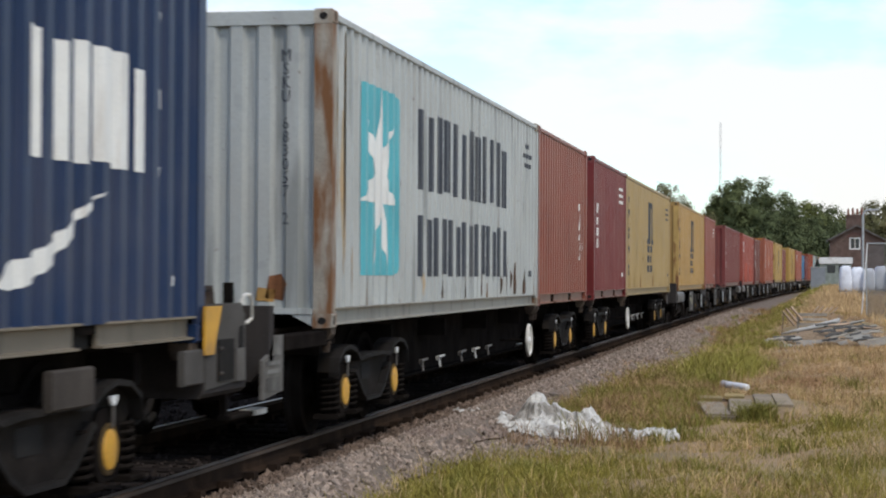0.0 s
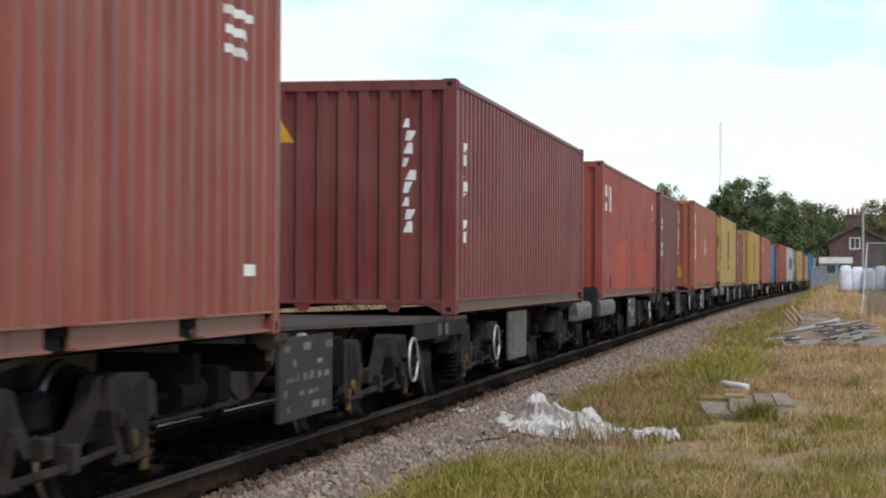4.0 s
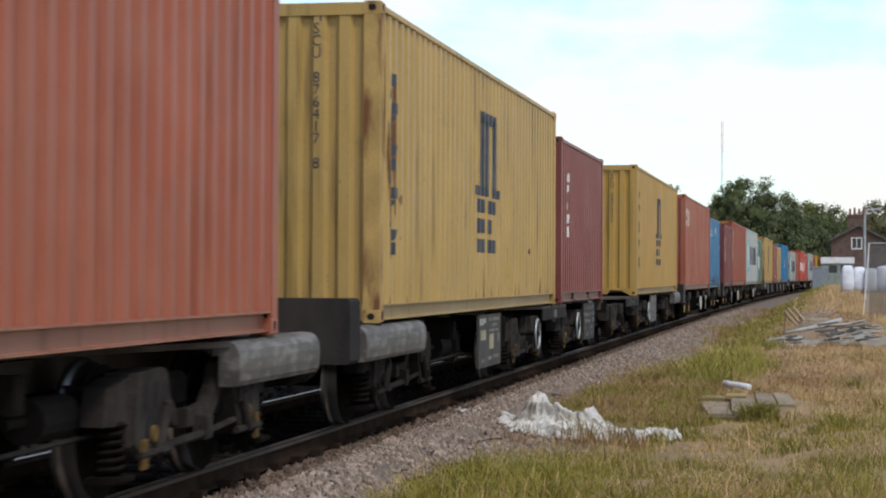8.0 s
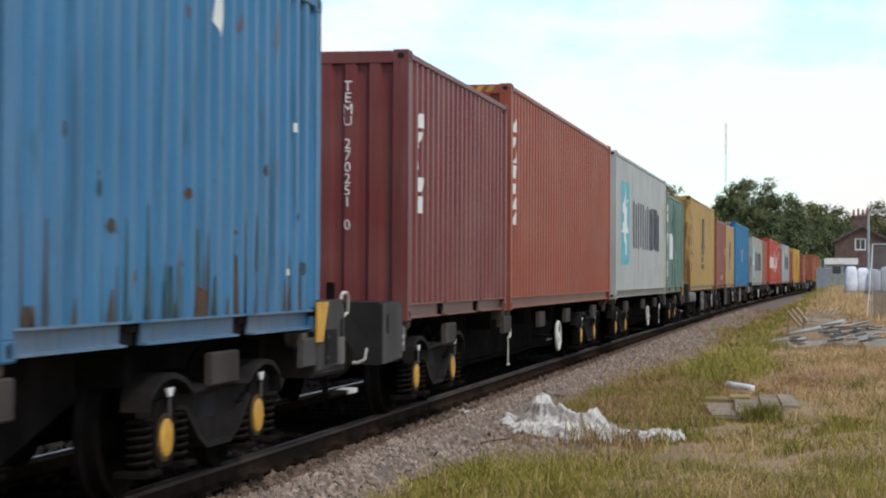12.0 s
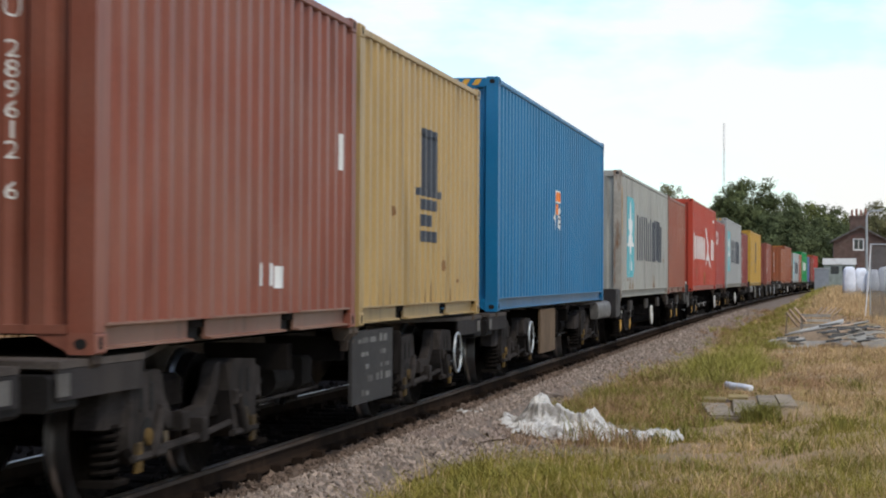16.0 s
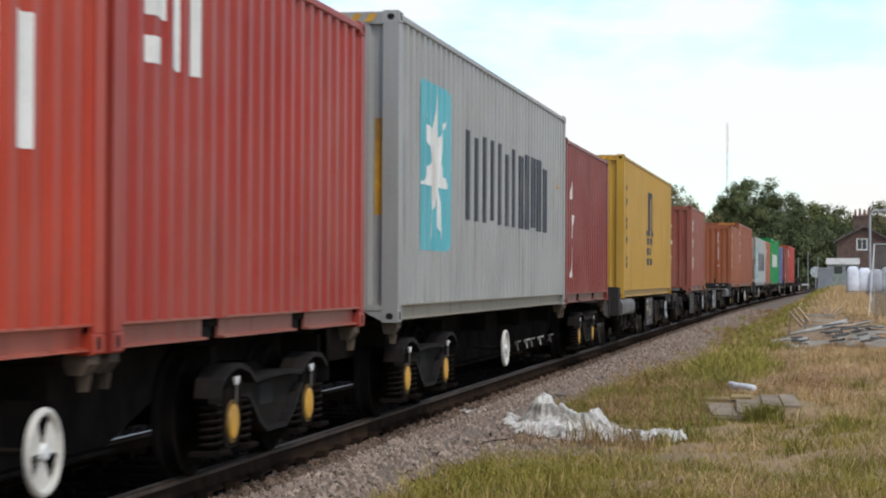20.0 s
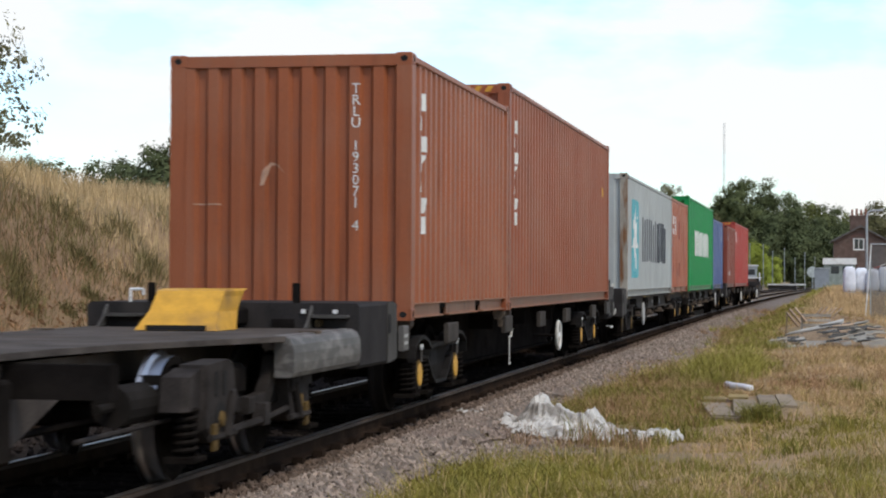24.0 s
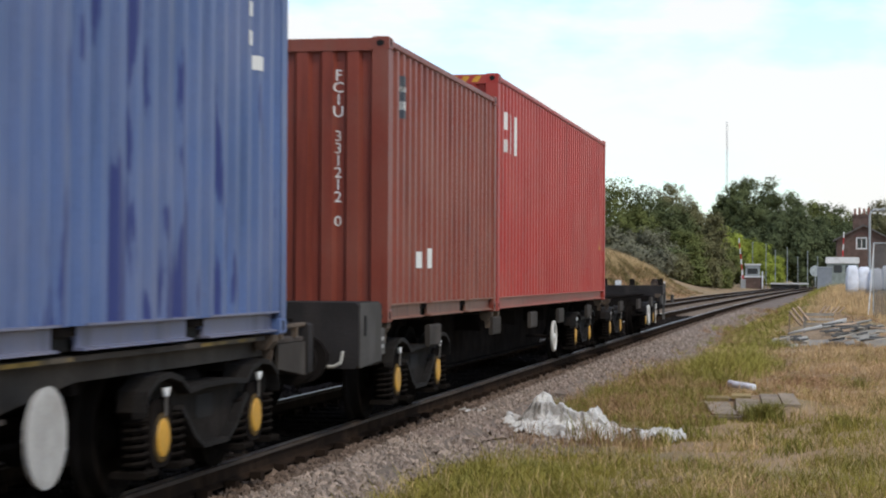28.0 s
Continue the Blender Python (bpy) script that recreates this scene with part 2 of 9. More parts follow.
M_BROWNRUN = material("brown_run_stain", (0.085, 0.052, 0.036), 0.85, vary=0.35, scale=5, tint=(0.05, 0.06, 0.05), tint_cut=(0.45, 0.65), spec=0.1)
M_GREENRUN = material("green_black_run_stain", (0.035, 0.065, 0.070), 0.85, vary=0.35, scale=5, tint=(0.06, 0.10, 0.12), tint_cut=(0.45, 0.65), spec=0.1)
M_TANRUN = material("tan_rust_wash", (0.36, 0.235, 0.115), 0.8, vary=0.3, scale=4, tint=(0.42, 0.36, 0.26), tint_cut=(0.42, 0.6), tint_scale=(3, 3, 0.4), spec=0.1)
M_GRIME = material("grey_brown_grime", (0.060, 0.072, 0.062), 0.9, vary=0.35, scale=5, tint=(0.085, 0.130, 0.110), tint_cut=(0.42, 0.6), spec=0.05)
M_YRUST = material("ochre_rust", (0.42, 0.24, 0.07), 0.85, vary=0.3, scale=6)
M_DISC = material("dulled_white_disc", (0.38, 0.37, 0.345), 0.6, vary=0.15, scale=6, tint=(0.26, 0.24, 0.21), tint_cut=(0.5, 0.7))
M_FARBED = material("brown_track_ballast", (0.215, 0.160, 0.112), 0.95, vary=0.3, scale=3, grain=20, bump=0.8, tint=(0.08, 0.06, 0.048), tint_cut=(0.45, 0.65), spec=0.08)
M_SCUFF = material("pale_scrape", (0.36, 0.22, 0.15), 0.8, vary=0.3, scale=9)
M_CREAM = material("dulled_cream_paint", (0.56, 0.54, 0.48), 0.6, vary=0.12, scale=6, tint=(0.30, 0.28, 0.24), tint_cut=(0.52, 0.72))
# spring and wheel colour lowered for the shade under the wagons
M_SPRING = material("shade_dark_spring_steel", (0.012, 0.010, 0.0085), 0.9, vary=0.3, scale=8, spec=0.0)
M_SIDEPLATE = material("grey_and_sunlit_plate", (0.070, 0.065, 0.059), 0.75, vary=0.2, scale=2.5, tint=(0.045, 0.040, 0.035), tint_cut=(0.5, 0.68), tint_scale=(1, 1, 0.4), spec=0.08)
M_ENDBOX = material("worn_black_end_plate", (0.030, 0.027, 0.026), 0.8, vary=0.25, scale=2.5, tint=(0.052, 0.045, 0.040), tint_cut=(0.5, 0.68), tint_scale=(1, 1, 0.4), spec=0.05)
M_DULLBAR = material("dulled_white_print", (0.17, 0.165, 0.15), 0.7, vary=0.3, scale=7, tint=(0.07, 0.066, 0.06), tint_cut=(0.45, 0.65), spec=0.1)
M_PANEL = material("worn_cream_label", (0.33, 0.30, 0.20), 0.7, vary=0.25, scale=7, tint=(0.16, 0.14, 0.11), tint_cut=(0.48, 0.66), spec=0.1)
M_OLDYELLOW = material("rubbed_yellow_paint", (0.24, 0.165, 0.05), 0.7, vary=0.3, scale=6, tint=(0.09, 0.075, 0.055), tint_cut=(0.45, 0.62), spec=0.1)
M_OCHRE = material("ochre_stained_steel", (0.115, 0.072, 0.024), 0.8, vary=0.35, scale=9, tint=(0.035, 0.028, 0.020), tint_cut=(0.42, 0.62), spec=0.05)
# dark plates in this colour stand for the shade inside holes and slots
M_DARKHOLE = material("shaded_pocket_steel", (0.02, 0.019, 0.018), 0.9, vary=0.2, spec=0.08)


# ---- shapes ----
def quads(bm, pts, faces):
    vs = [bm.verts.new(p) for p in pts]
    return [bm.faces.new([vs[i] for i in f]) for f in faces]


def box(bm, x0, x1, y0, y1, z0, z1, cut=0.0):
    """A box; cut bevels its four long vertical-plane edges a little by a smaller outer ring."""
    if not cut:
        quads(bm, [(x, y, z) for x in (x0, x1) for y in (y0, y1) for z in (z0, z1)],
              [(0, 1, 3, 2), (4, 6, 7, 5), (0, 4, 5, 1), (2, 3, 7, 6), (0, 2, 6, 4), (1, 5, 7, 3)])
        return bm
    c = cut
    prof = [(x0 + c, z0), (x1 - c, z0), (x1, z0 + c), (x1, z1 - c), (x1 - c, z1), (x0 + c, z1), (x0, z1 - c), (x0, z0 + c)]
    return loft(bm, [[(x, y, z) for x, z in prof] for y in (y0, y1)])


def loft(bm, rings, caps=True, closed=True):
    vs = [[bm.verts.new(p) for p in r] for r in rings]
    n = len(rings[0])
    for a, b in zip(vs, vs[1:]):
        for i in range(n if closed else n - 1):
            bm.faces.new((a[i], a[(i + 1) % n], b[(i + 1) % n], b[i]))
    if caps and closed:
        bm.faces.new(vs[0][::-1])
        bm.faces.new(vs[-1])
    return bm


def rod(bm, a, b, r, seg=8, r2=None):
    a, b = Vector(a), Vector(b)
    d = (b - a).normalized()
    u = d.orthogonal().normalized()
    v = d.cross(u)
    ring = lambda c, q: [c + (u * math.cos(2 * math.pi * i / seg) + v * math.sin(2 * math.pi * i / seg)) * q for i in range(seg)]
    return loft(bm, [ring(a, r), ring(b, r if r2 is None else r2)])


def lathe_x(bm, prof, seg=20, c=(0, 0, 0)):
    """Turns (x, radius) pairs about the x axis through c."""
    return loft(bm, [[(c[0] + x, c[1] + r * math.cos(2 * math.pi * i / seg), c[2] + r * math.sin(2 * math.pi * i / seg)) for i in range(seg)] for x, r in prof])


def plate_x(bm, outline, x0, x1):
    """Extrudes an outline of (y, z) from x0 to x1."""
    return loft(bm, [[(x, y, z) for y, z in outline] for x in (x0, x1)])


def to_mesh(bm, name="piece", smooth=False):
    bmesh.ops.recalc_face_normals(bm, faces=bm.faces)
    me = bpy.data.meshes.new(name)
    bm.to_mesh(me)
    bm.free()
    if smooth:
        me.polygons.foreach_set("use_smooth", [True] * len(me.polygons))
    return me


def put(name, me, mat, parent=None, m=None, label=""):
    """Links a mesh, which may be shared, as one object with its own material."""
    ob = new(name, me)
    if not me.materials:
        me.materials.append(mat)
    ob.material_slots[0].link = "OBJECT"
    ob.material_slots[0].material = mat
    if parent:
        ob.parent = parent
    if m is not None:
        ob.matrix_basis = m
    return tagged(ob, label)


def part(name, bm, mat, parent, label="", smooth=False):
    return put(name, to_mesh(bm, name, smooth), mat, parent, None, label)


def thing(name, label, category, group="", kind="", m=None):
    ob = new(name)
    ob.empty_display_size = 0.3
    if m is not None:
        ob.matrix_basis = m
    return tagged(ob, label, category, group, kind)


def arrays(name, verts, faces, mat):
    """One mesh from numpy arrays of equal-sided faces."""
    me = bpy.data.meshes.new(name)
    me.from_pydata(verts.tolist(), [], faces.tolist())
    return put(name, me, mat)


# ---- the line of the track ----
CURVE_AT, CURVE_K = 24.3, 0.00022
DECK = 0.943


def line_x(s):
    d = max(0.0, s - CURVE_AT)
    return -5.0 + CURVE_K * d * d / 2


def on_line(s, z=0.0):
    """A pose on the track's centre line, facing along it."""
    return pose(line_x(s), s, z, 0, 0, -math.degrees(math.atan(CURVE_K * max(0.0, s - CURVE_AT))))


def gone(t):
    """How far the train has rolled after t seconds."""
    return 15.330 * t + 0.0126 * t * t


def verge_edge(y):
    """Where the ballast gives way to the grassy verge, an uneven line."""
    e = np.interp(y, (0, 13, 18, 24, 28, 31, 34.5, 38, 46, 60, 80, 100, 150, 240, 520), (-3.2, -3.2, -3.28, -3.3, -3.25, -3.05, -2.55, -2.3, -2.4, -2.5, -2.35, -1.9, -0.9, 3.4, 25))
    return e + 0.07 * np.sin(1.9 * y) + 0.05 * np.sin(4.7 * y + 1)


def ss(a, b, x):
    q = np.clip((x - a) / (b - a), 0, 1)
    return q * q * (3 - 2 * q)


def ground_z(x, y):
    x, y = np.asarray(x, float), np.asarray(y, float)
    d = np.maximum(0, np.minimum(y, 700) - CURVE_AT)
    u = x - (-5.0 + CURVE_K * d * d / 2)
    z = -0.36 + 0.035 * np.sin(0.9 * x + 0.31 * y) + 0.03 * np.sin(0.37 * y - 1.3 * x + 1)
    z = z + 0.92 * ss(46, 105, y) * ss(2.4, 5.0, u) * (1 - 0.5 * ss(130, 200, y))
    z = z + 0.62 * np.exp(-((x - 0.4) / 1.9) ** 2 - ((y - 57.5) / 4.5) ** 2) + 0.16 * np.exp(-((x + 0.75) / 0.9) ** 2 - ((y - 25.8) / 1.3) ** 2)
    bank = 3.75 * ss(-6.4, -12.6, u) + 0.055 * np.clip(-12.6 - u, 0, 45)
    z = z + bank * (1 - 0.86 * ss(125, 225, y)) * (1 + 0.03 * np.sin(0.21 * y) + 0.02 * np.sin(0.5 * y + x))
    return np.where((u > -5.4) & (u < 1.7), -0.62, z)


# ---- ground ----
def build_ground():
    us = np.r_[-1500, -700, -300, -150, -90, -65, np.arange(-50, -14, 2.4), np.arange(-14, -5.6, 0.45), -5.4, -5.0, 1.4, 1.72, np.arange(1.9, 9, 0.35), np.arange(9, 30, 3), 45, 80, 150, 300, 700, 1500]
    ys = np.r_[-700, -300, -120, -50, np.arange(-20, 8, 4), np.arange(8, 60, 0.7), np.arange(60, 140, 2), np.arange(140, 300, 5), np.arange(300, 500, 20), 560, 700, 1000, 1600, 2600, 4000]
    U, Y = np.meshgrid(us, ys)
    d = np.maximum(0, np.minimum(Y, 700) - CURVE_AT)
    X = U - 5.0 + CURVE_K * d * d / 2
    Z = ground_z(X, Y)
    near = (np.abs(U) < 40) & (Y > -20) & (Y < 260)
    rng = np.random.default_rng(3)
    Z = Z + np.where(near & (Z > -0.6), rng.normal(0, 0.018, Z.shape), 0)
    n, m = Z.shape
    idx = np.arange(n * m).reshape(n, m)
    faces = np.stack([idx[:-1, :-1], idx[:-1, 1:], idx[1:, 1:], idx[1:, :-1]], -1).reshape(-1, 4)
    mat = material("dry_summer_turf", (0.262, 0.174, 0.094), 0.95, vary=0.3, scale=0.8, grain=9, bump=0.8, tint=(0.150, 0.135, 0.055), tint_size=0.42, tint_cut=(0.46, 0.66), tint_amount=0.7)
    nt = mat.node_tree
    bs = nt.nodes["Principled BSDF"]
    geo = nt.nodes.new("ShaderNodeNewGeometry")
    sep = nt.nodes.new("ShaderNodeSeparateXYZ")
    rm = nt.nodes.new("ShaderNodeMapRange")
    rm.inputs["From Min"].default_value, rm.inputs["From Max"].default_value = 0.72, 0.86
    rm.inputs["To Min"].default_value, rm.inputs["To Max"].default_value = 0.75, 0.0
    mix = nt.nodes.new("ShaderNodeMix")
    mix.data_type = "RGBA"
    mix.inputs["B"].default_value = (0.185, 0.105, 0.052, 1)
    nt.links.new(geo.outputs["Normal"], sep.inputs[0])
    nt.links.new(sep.outputs["Z"], rm.inputs["Value"])
    nt.links.new(rm.outputs["Result"], mix.inputs["Factor"])
    nt.links.new(bs.inputs["Base Color"].links[0].from_socket, mix.inputs["A"])
    nt.links.new(mix.outputs["Result"], bs.inputs["Base Color"])
    ob = arrays("ground", np.stack([X, Y, Z], -1).reshape(-1, 3), faces, mat)
    ob.data.polygons.foreach_set("use_smooth", [True] * len(ob.data.polygons))
    tagged(ob, "dry grassy ground with a sandy bank beside the line", "ground", kind="structure")


def swept(name, prof, ys, mat, closed=True):
    bm = bmesh.new()
    loft(bm, [[(line_x(y) + u, y, z) for u, z in prof] for y in ys], closed=closed)
    return put(name, to_mesh(bm, name), mat)


def build_track():
    ys = list(np.r_[np.arange(-80, 24, 8), np.arange(24, 520, 4)])
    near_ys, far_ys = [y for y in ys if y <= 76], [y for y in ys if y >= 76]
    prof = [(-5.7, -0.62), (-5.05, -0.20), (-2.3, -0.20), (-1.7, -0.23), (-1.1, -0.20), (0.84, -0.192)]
    # the near bed carries the train's shade in its colour, the far bed doesn't
    bed = swept("track_bed", prof, near_ys, M_BEDSHADE, closed=False)
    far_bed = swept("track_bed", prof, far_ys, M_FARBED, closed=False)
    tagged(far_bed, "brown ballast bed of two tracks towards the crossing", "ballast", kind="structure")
    strip = swept("rail_side_strip", [(0.84, -0.192), (1.10, -0.186)], ys, M_RUSTBED, closed=False)
    tagged(strip, "rust-brown ballast along the outer rail", "ballast", kind="structure")
    bm = bmesh.new()
    shoulder_ys = [y for y in ys if y < 8 or y > 150] + list(np.arange(8, 150, 1.0))
    loft(bm, [[(line_x(y) + 1.10, y, -0.186), (line_x(y) + 1.38, y, -0.19), (line_x(y) + 1.55, y, -0.205), (verge_edge(y) - 0.12, y, -0.30), (verge_edge(y) + 0.25, y, -0.56)] for y in sorted(shoulder_ys)], closed=False)
    shoulder = put("ballast_shoulder", to_mesh(bm, "ballast_shoulder"), M_BALLAST)
    tagged(shoulder, "grey crushed-stone ballast shoulder beside the track", "ballast", kind="structure")
    tagged(bed, "ballast bed under two tracks, darkened for the train's shade", "ballast", kind="structure")
    rail = [(-0.07, -0.16), (0.07, -0.16), (0.07, -0.145), (0.012, -0.125), (0.012, -0.045), (0.036, -0.035), (0.036, -0.006), (-0.036, -0.006), (-0.036, -0.035), (-0.012, -0.045), (-0.012, -0.125), (-0.07, -0.145)]
    cheek = [(-0.038, -0.036), (0.038, -0.036), (0.038, -0.011), (0.030, -0.005), (-0.030, -0.005), (-0.038, -0.011)]
    head = [(-0.026, -0.004), (0.026, -0.004), (0.021, 0.0), (-0.021, 0.0)]
    for u in (0.7525, -0.7525, -2.6475, -4.1525):
        r = swept("rail", [(u + a, b) for a, b in rail], ys, M_RAILSIDE)
        tagged(r, "rusty steel running rail with a worn bright top", "rail", "running rails", "structure")
        h = swept("railhead", [(u + a, b + 0.002) for a, b in head], ys, M_RAILTOP)
        h.parent = r
        h["label"] = "bright worn running surface"
        k = swept("rail_cheek", [(u + a, b) for a, b in cheek], ys, M_HEADSIDE)
        k.parent = r
        k["label"] = "pale brown side of the rail's head"
    bm = bmesh.new()
    box(bm, -0.82, 0.82, -0.13, 0.13, -0.36, -0.180, 0.02)
    sleeper = to_mesh(bm, "sleeper")
    bm = bmesh.new()
    for u in (0.7525, -0.7525):
        for e in (-1, 1):
            box(bm, u + e * 0.075, u + e * 0.16, -0.055, 0.055, -0.172, -0.115)
    clip = to_mesh(bm, "rail_clips")
    y = 7.0
    while y < 76:
        for c in (0.0, -3.4):
            if c and y < 40:
                continue
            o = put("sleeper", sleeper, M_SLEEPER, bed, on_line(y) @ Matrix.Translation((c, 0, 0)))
            put("rail_clips", clip, M_RAILSIDE, o)
        y += 0.65
    # loose stones: shoulder first, then between the rails
    rng = np.random.default_rng(8)
    n = 44000
    yy = 8 + 90 * rng.random(n) ** 1.7
    reach = verge_edge(yy) + 5.0 - CURVE_K / 2 * np.maximum(0, yy - CURVE_AT) ** 2
    uu = np.where(rng.random(n) < 0.78, 0.85 + (reach - 0.80) * rng.random(n) ** 0.85, rng.uniform(-4.9, 1.03, n))
    slope = np.clip((uu - 1.5) / np.maximum(0.1, reach - 1.6), 0, 1)
    zz = np.where(uu < 1.38, -0.190, -0.195 - 0.115 * slope)
    keep = ~((np.abs(uu - 0.7525) < 0.1) | (np.abs(uu + 0.7525) < 0.1) | (np.abs(uu + 2.6475) < 0.1) | (np.abs(uu + 4.1525) < 0.1))
    zz = np.maximum(zz, -0.40)
    yy, uu, zz = yy[keep], uu[keep], zz[keep]
    for lo, hi, mat, label in ((-9, 0.84, M_BEDSTONE, "ballast stones between the rails, darkened for the train's shade"), (0.84, 1.12, M_RUSTSTONE, "rust-brown ballast stones beside the rail"), (1.12, 9, M_STONE, "loose grey and pinkish crushed ballast stones")):
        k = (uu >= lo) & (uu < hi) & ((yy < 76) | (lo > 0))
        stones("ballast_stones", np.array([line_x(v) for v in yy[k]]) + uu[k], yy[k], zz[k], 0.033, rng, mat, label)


def apron_stones():
    """Ballast spilled towards the viewer over the verge's edge."""
    rng = np.random.default_rng(31)
    n = 7000
    y = rng.uniform(16.6, 25.0, n)
    x = -3.40 + rng.random(n) ** 1.1 * (0.22 + 1.15 * np.exp(-((y - 20.0) / 1.5) ** 2))
    stones("ballast_stones", x, y, ground_z(x, y) + 0.006, 0.030, rng, M_STONE, "crushed ballast stones spilled on the verge")


def stones(name, x, y, z, size, rng, mat, label):
    base = np.array([(1, 0, 0), (-1, 0, 0), (0, 1, 0), (0, -1, 0), (0, 0, 1), (0, 0, -1)], float)
    tri = np.array([(0, 2, 4), (2, 1, 4), (1, 3, 4), (3, 0, 4), (2, 0, 5), (1, 2, 5), (3, 1, 5), (0, 3, 5)])
    n = len(x)
    v = base[None] * rng.uniform(0.55, 1.35, (n, 6, 1)) * (size * rng.uniform(0.6, 1.4, (n, 1, 1)))
    a = rng.uniform(0, 6.28, n)
    c, s = np.cos(a)[:, None], np.sin(a)[:, None]
    b = rng.uniform(-0.9, 0.9, n)
    cb, sb = np.cos(b)[:, None], np.sin(b)[:, None]
    vx, vy, vz = v[..., 0], v[..., 1], v[..., 2]
    vx, vz = vx * cb - vz * sb, vx * sb + vz * cb
    vx, vy = vx * c - vy * s, vx * s + vy * c
    pts = np.stack([vx + x[:, None], vy + y[:, None], vz + z[:, None]], -1).reshape(-1, 3)
    f = (tri[None] + 6 * np.arange(n)[:, None, None]).reshape(-1, 3)
    ob = arrays(name, pts, f, mat)
    tagged(ob, label, "ballast", kind="stuff")


build_ground()
build_track()
apron_stones()

# ---- containers ----
WIDE, PITCH = 2.438, 0.278
LONG = {20: 6.058, 40: 12.192}
OUT = WIDE / 2


def ribs(length, pitch, a, b, c, d):
    """Break points of a corrugated wall: places along it and how deep each lies."""
    pts, y = [], 0.0
    n = max(1, round(length / pitch))
    p = length / n
    for i in range(n):
        for q, depth in ((0, 0), (a, 0), (b, d), (c, d)):
            pts.append((y + q * p, depth))
        y += p
    pts.append((length, 0))
    return pts


def side_ribs(kind):
    length = LONG[kind]
    return [(y - length / 2 + 0.15, d) for y, d in ribs(length - 0.30, PITCH, 0.34, 0.47, 0.84, 0.040)]


END_RIBS = [(x - WIDE / 2 + 0.15, d) for x, d in ribs(WIDE - 0.30, 0.238, 0.42, 0.56, 0.86, 0.045)]


def depth_at(pts, y):
    return float(np.interp(y, [p[0] for p in pts], [p[1] for p in pts]))


CACHE = {}


def shell_mesh(key, make):
    if key not in CACHE:
        bm = bmesh.new()
        make(bm)
        CACHE[key] = to_mesh(bm, "_".join(str(k) for k in key[:1]))
    return CACHE[key]


def corr_side(bm, kind, high):
    pts = side_ribs(kind)
    z0, z1 = 0.155, high - 0.075
    loft(bm, [[(OUT - 0.014 - d, y, z0), (OUT - 0.014 - d, y, z1), (OUT - 0.022 - d, y, z1), (OUT - 0.022 - d, y, z0)] for y, d in pts])


def corr_end(bm, high):
    z0, z1 = 0.15, high - 0.11
    loft(bm, [[(x, 0.012 + d, z0), (x, 0.012 + d, z1), (x, 0.02 + d, z1), (x, 0.02 + d, z0)] for x, d in END_RIBS])


def casting(bm):
    box(bm, -0.081, 0.081, 0, 0.178, 0, 0.118, 0.012)


def hole(bm):
    plate_x(bm, [(0.089 + 0.04 * math.cos(a) * 0.75, 0.062 + 0.04 * math.sin(a)) for a in np.linspace(0, 2 * math.pi, 10, endpoint=False)], 0.0795, 0.0825)


def ribbed(bm, polys, pts, place):
    """Lays flat outlines (u, v) on a corrugated wall: cut at its folds, pressed into its depth."""
    for poly in polys:
        try:
            bm.faces.new([bm.verts.new((u, v, 0)) for u, v in poly])
        except ValueError:
            pass
    bmesh.ops.triangulate(bm, faces=bm.faces)
    fold(bm, pts, place)


def fold(bm, pts, place):
    us = [v.co.x for v in bm.verts]
    if not us:
        return
    lo, hi = min(us), max(us)
    for y, _ in pts:
        if lo < y < hi:
            bmesh.ops.bisect_plane(bm, geom=bm.verts[:] + bm.edges[:] + bm.faces[:], plane_co=(y, 0, 0), plane_no=(1, 0, 0))
    for v in bm.verts:
        v.co = place(v.co.x, v.co.y, depth_at(pts, v.co.x))


def bar(y0, y1, z0, z1):
    return [(y0, z0), (y1, z0), (y1, z1), (y0, z1)]


def word(y0, y1, z0, z1, n, tone=0.31):
    """A painted word as plain upright bars, two to a character."""
    polys, w = [], (y1 - y0) / n
    h = z1 - z0
    for i in range(n):
        a = y0 + i * w
        polys.append(bar(a + 0.05 * w, a + (0.05 + tone) * w, z0, z1))
        polys.append(bar(a + (0.88 - tone) * w, a + 0.88 * w, z0 + (0.0, 0.04, 0.0)[i % 3] * h, z1 - (0.05, 0.0, 0.10)[i % 3] * h))
    return polys


def column(y0, y1, z0, z1, n, gap=0.25):
    """A painted word that runs upward, as plain bars."""
    h, w = (z1 - z0) / n, y1 - y0
    out = []
    for i in range(n):
        a = y0 + w * (0.14, 0.26, 0.06)[i % 3]
        b, lo, hi = w * (0.66, 0.52, 0.78)[(i * 2) % 3], z0 + i * h, z0 + (i + 1 - gap * (0.5, 0.8, 1.1)[i % 3]) * h
        out.append([(a, lo), (a + b * (1, 0.55)[i % 2], lo), (a + b, hi), (a + b * (0.5, 0.2)[i % 2], hi)])
    return out


def star(cy, cz, r, tall=1.22, n=7):
    return [[(cy + (r if i % 2 == 0 else r * 0.36) * math.sin(math.pi * i / n), cz + tall * (r if i % 2 == 0 else r * 0.36) * math.cos(math.pi * i / n)) for i in range(2 * n)]]


def rounded(y0, y1, z0, z1, r):
    out = []
    for cy, cz, a0 in ((y1 - r, z1 - r, 0), (y0 + r, z1 - r, 90), (y0 + r, z0 + r, 180), (y1 - r, z0 + r, 270)):
        for k in range(4):
            a = radians(a0 + 30 * k)
            out.append((cy + r * math.cos(a), cz + r * math.sin(a)))
    return [out]


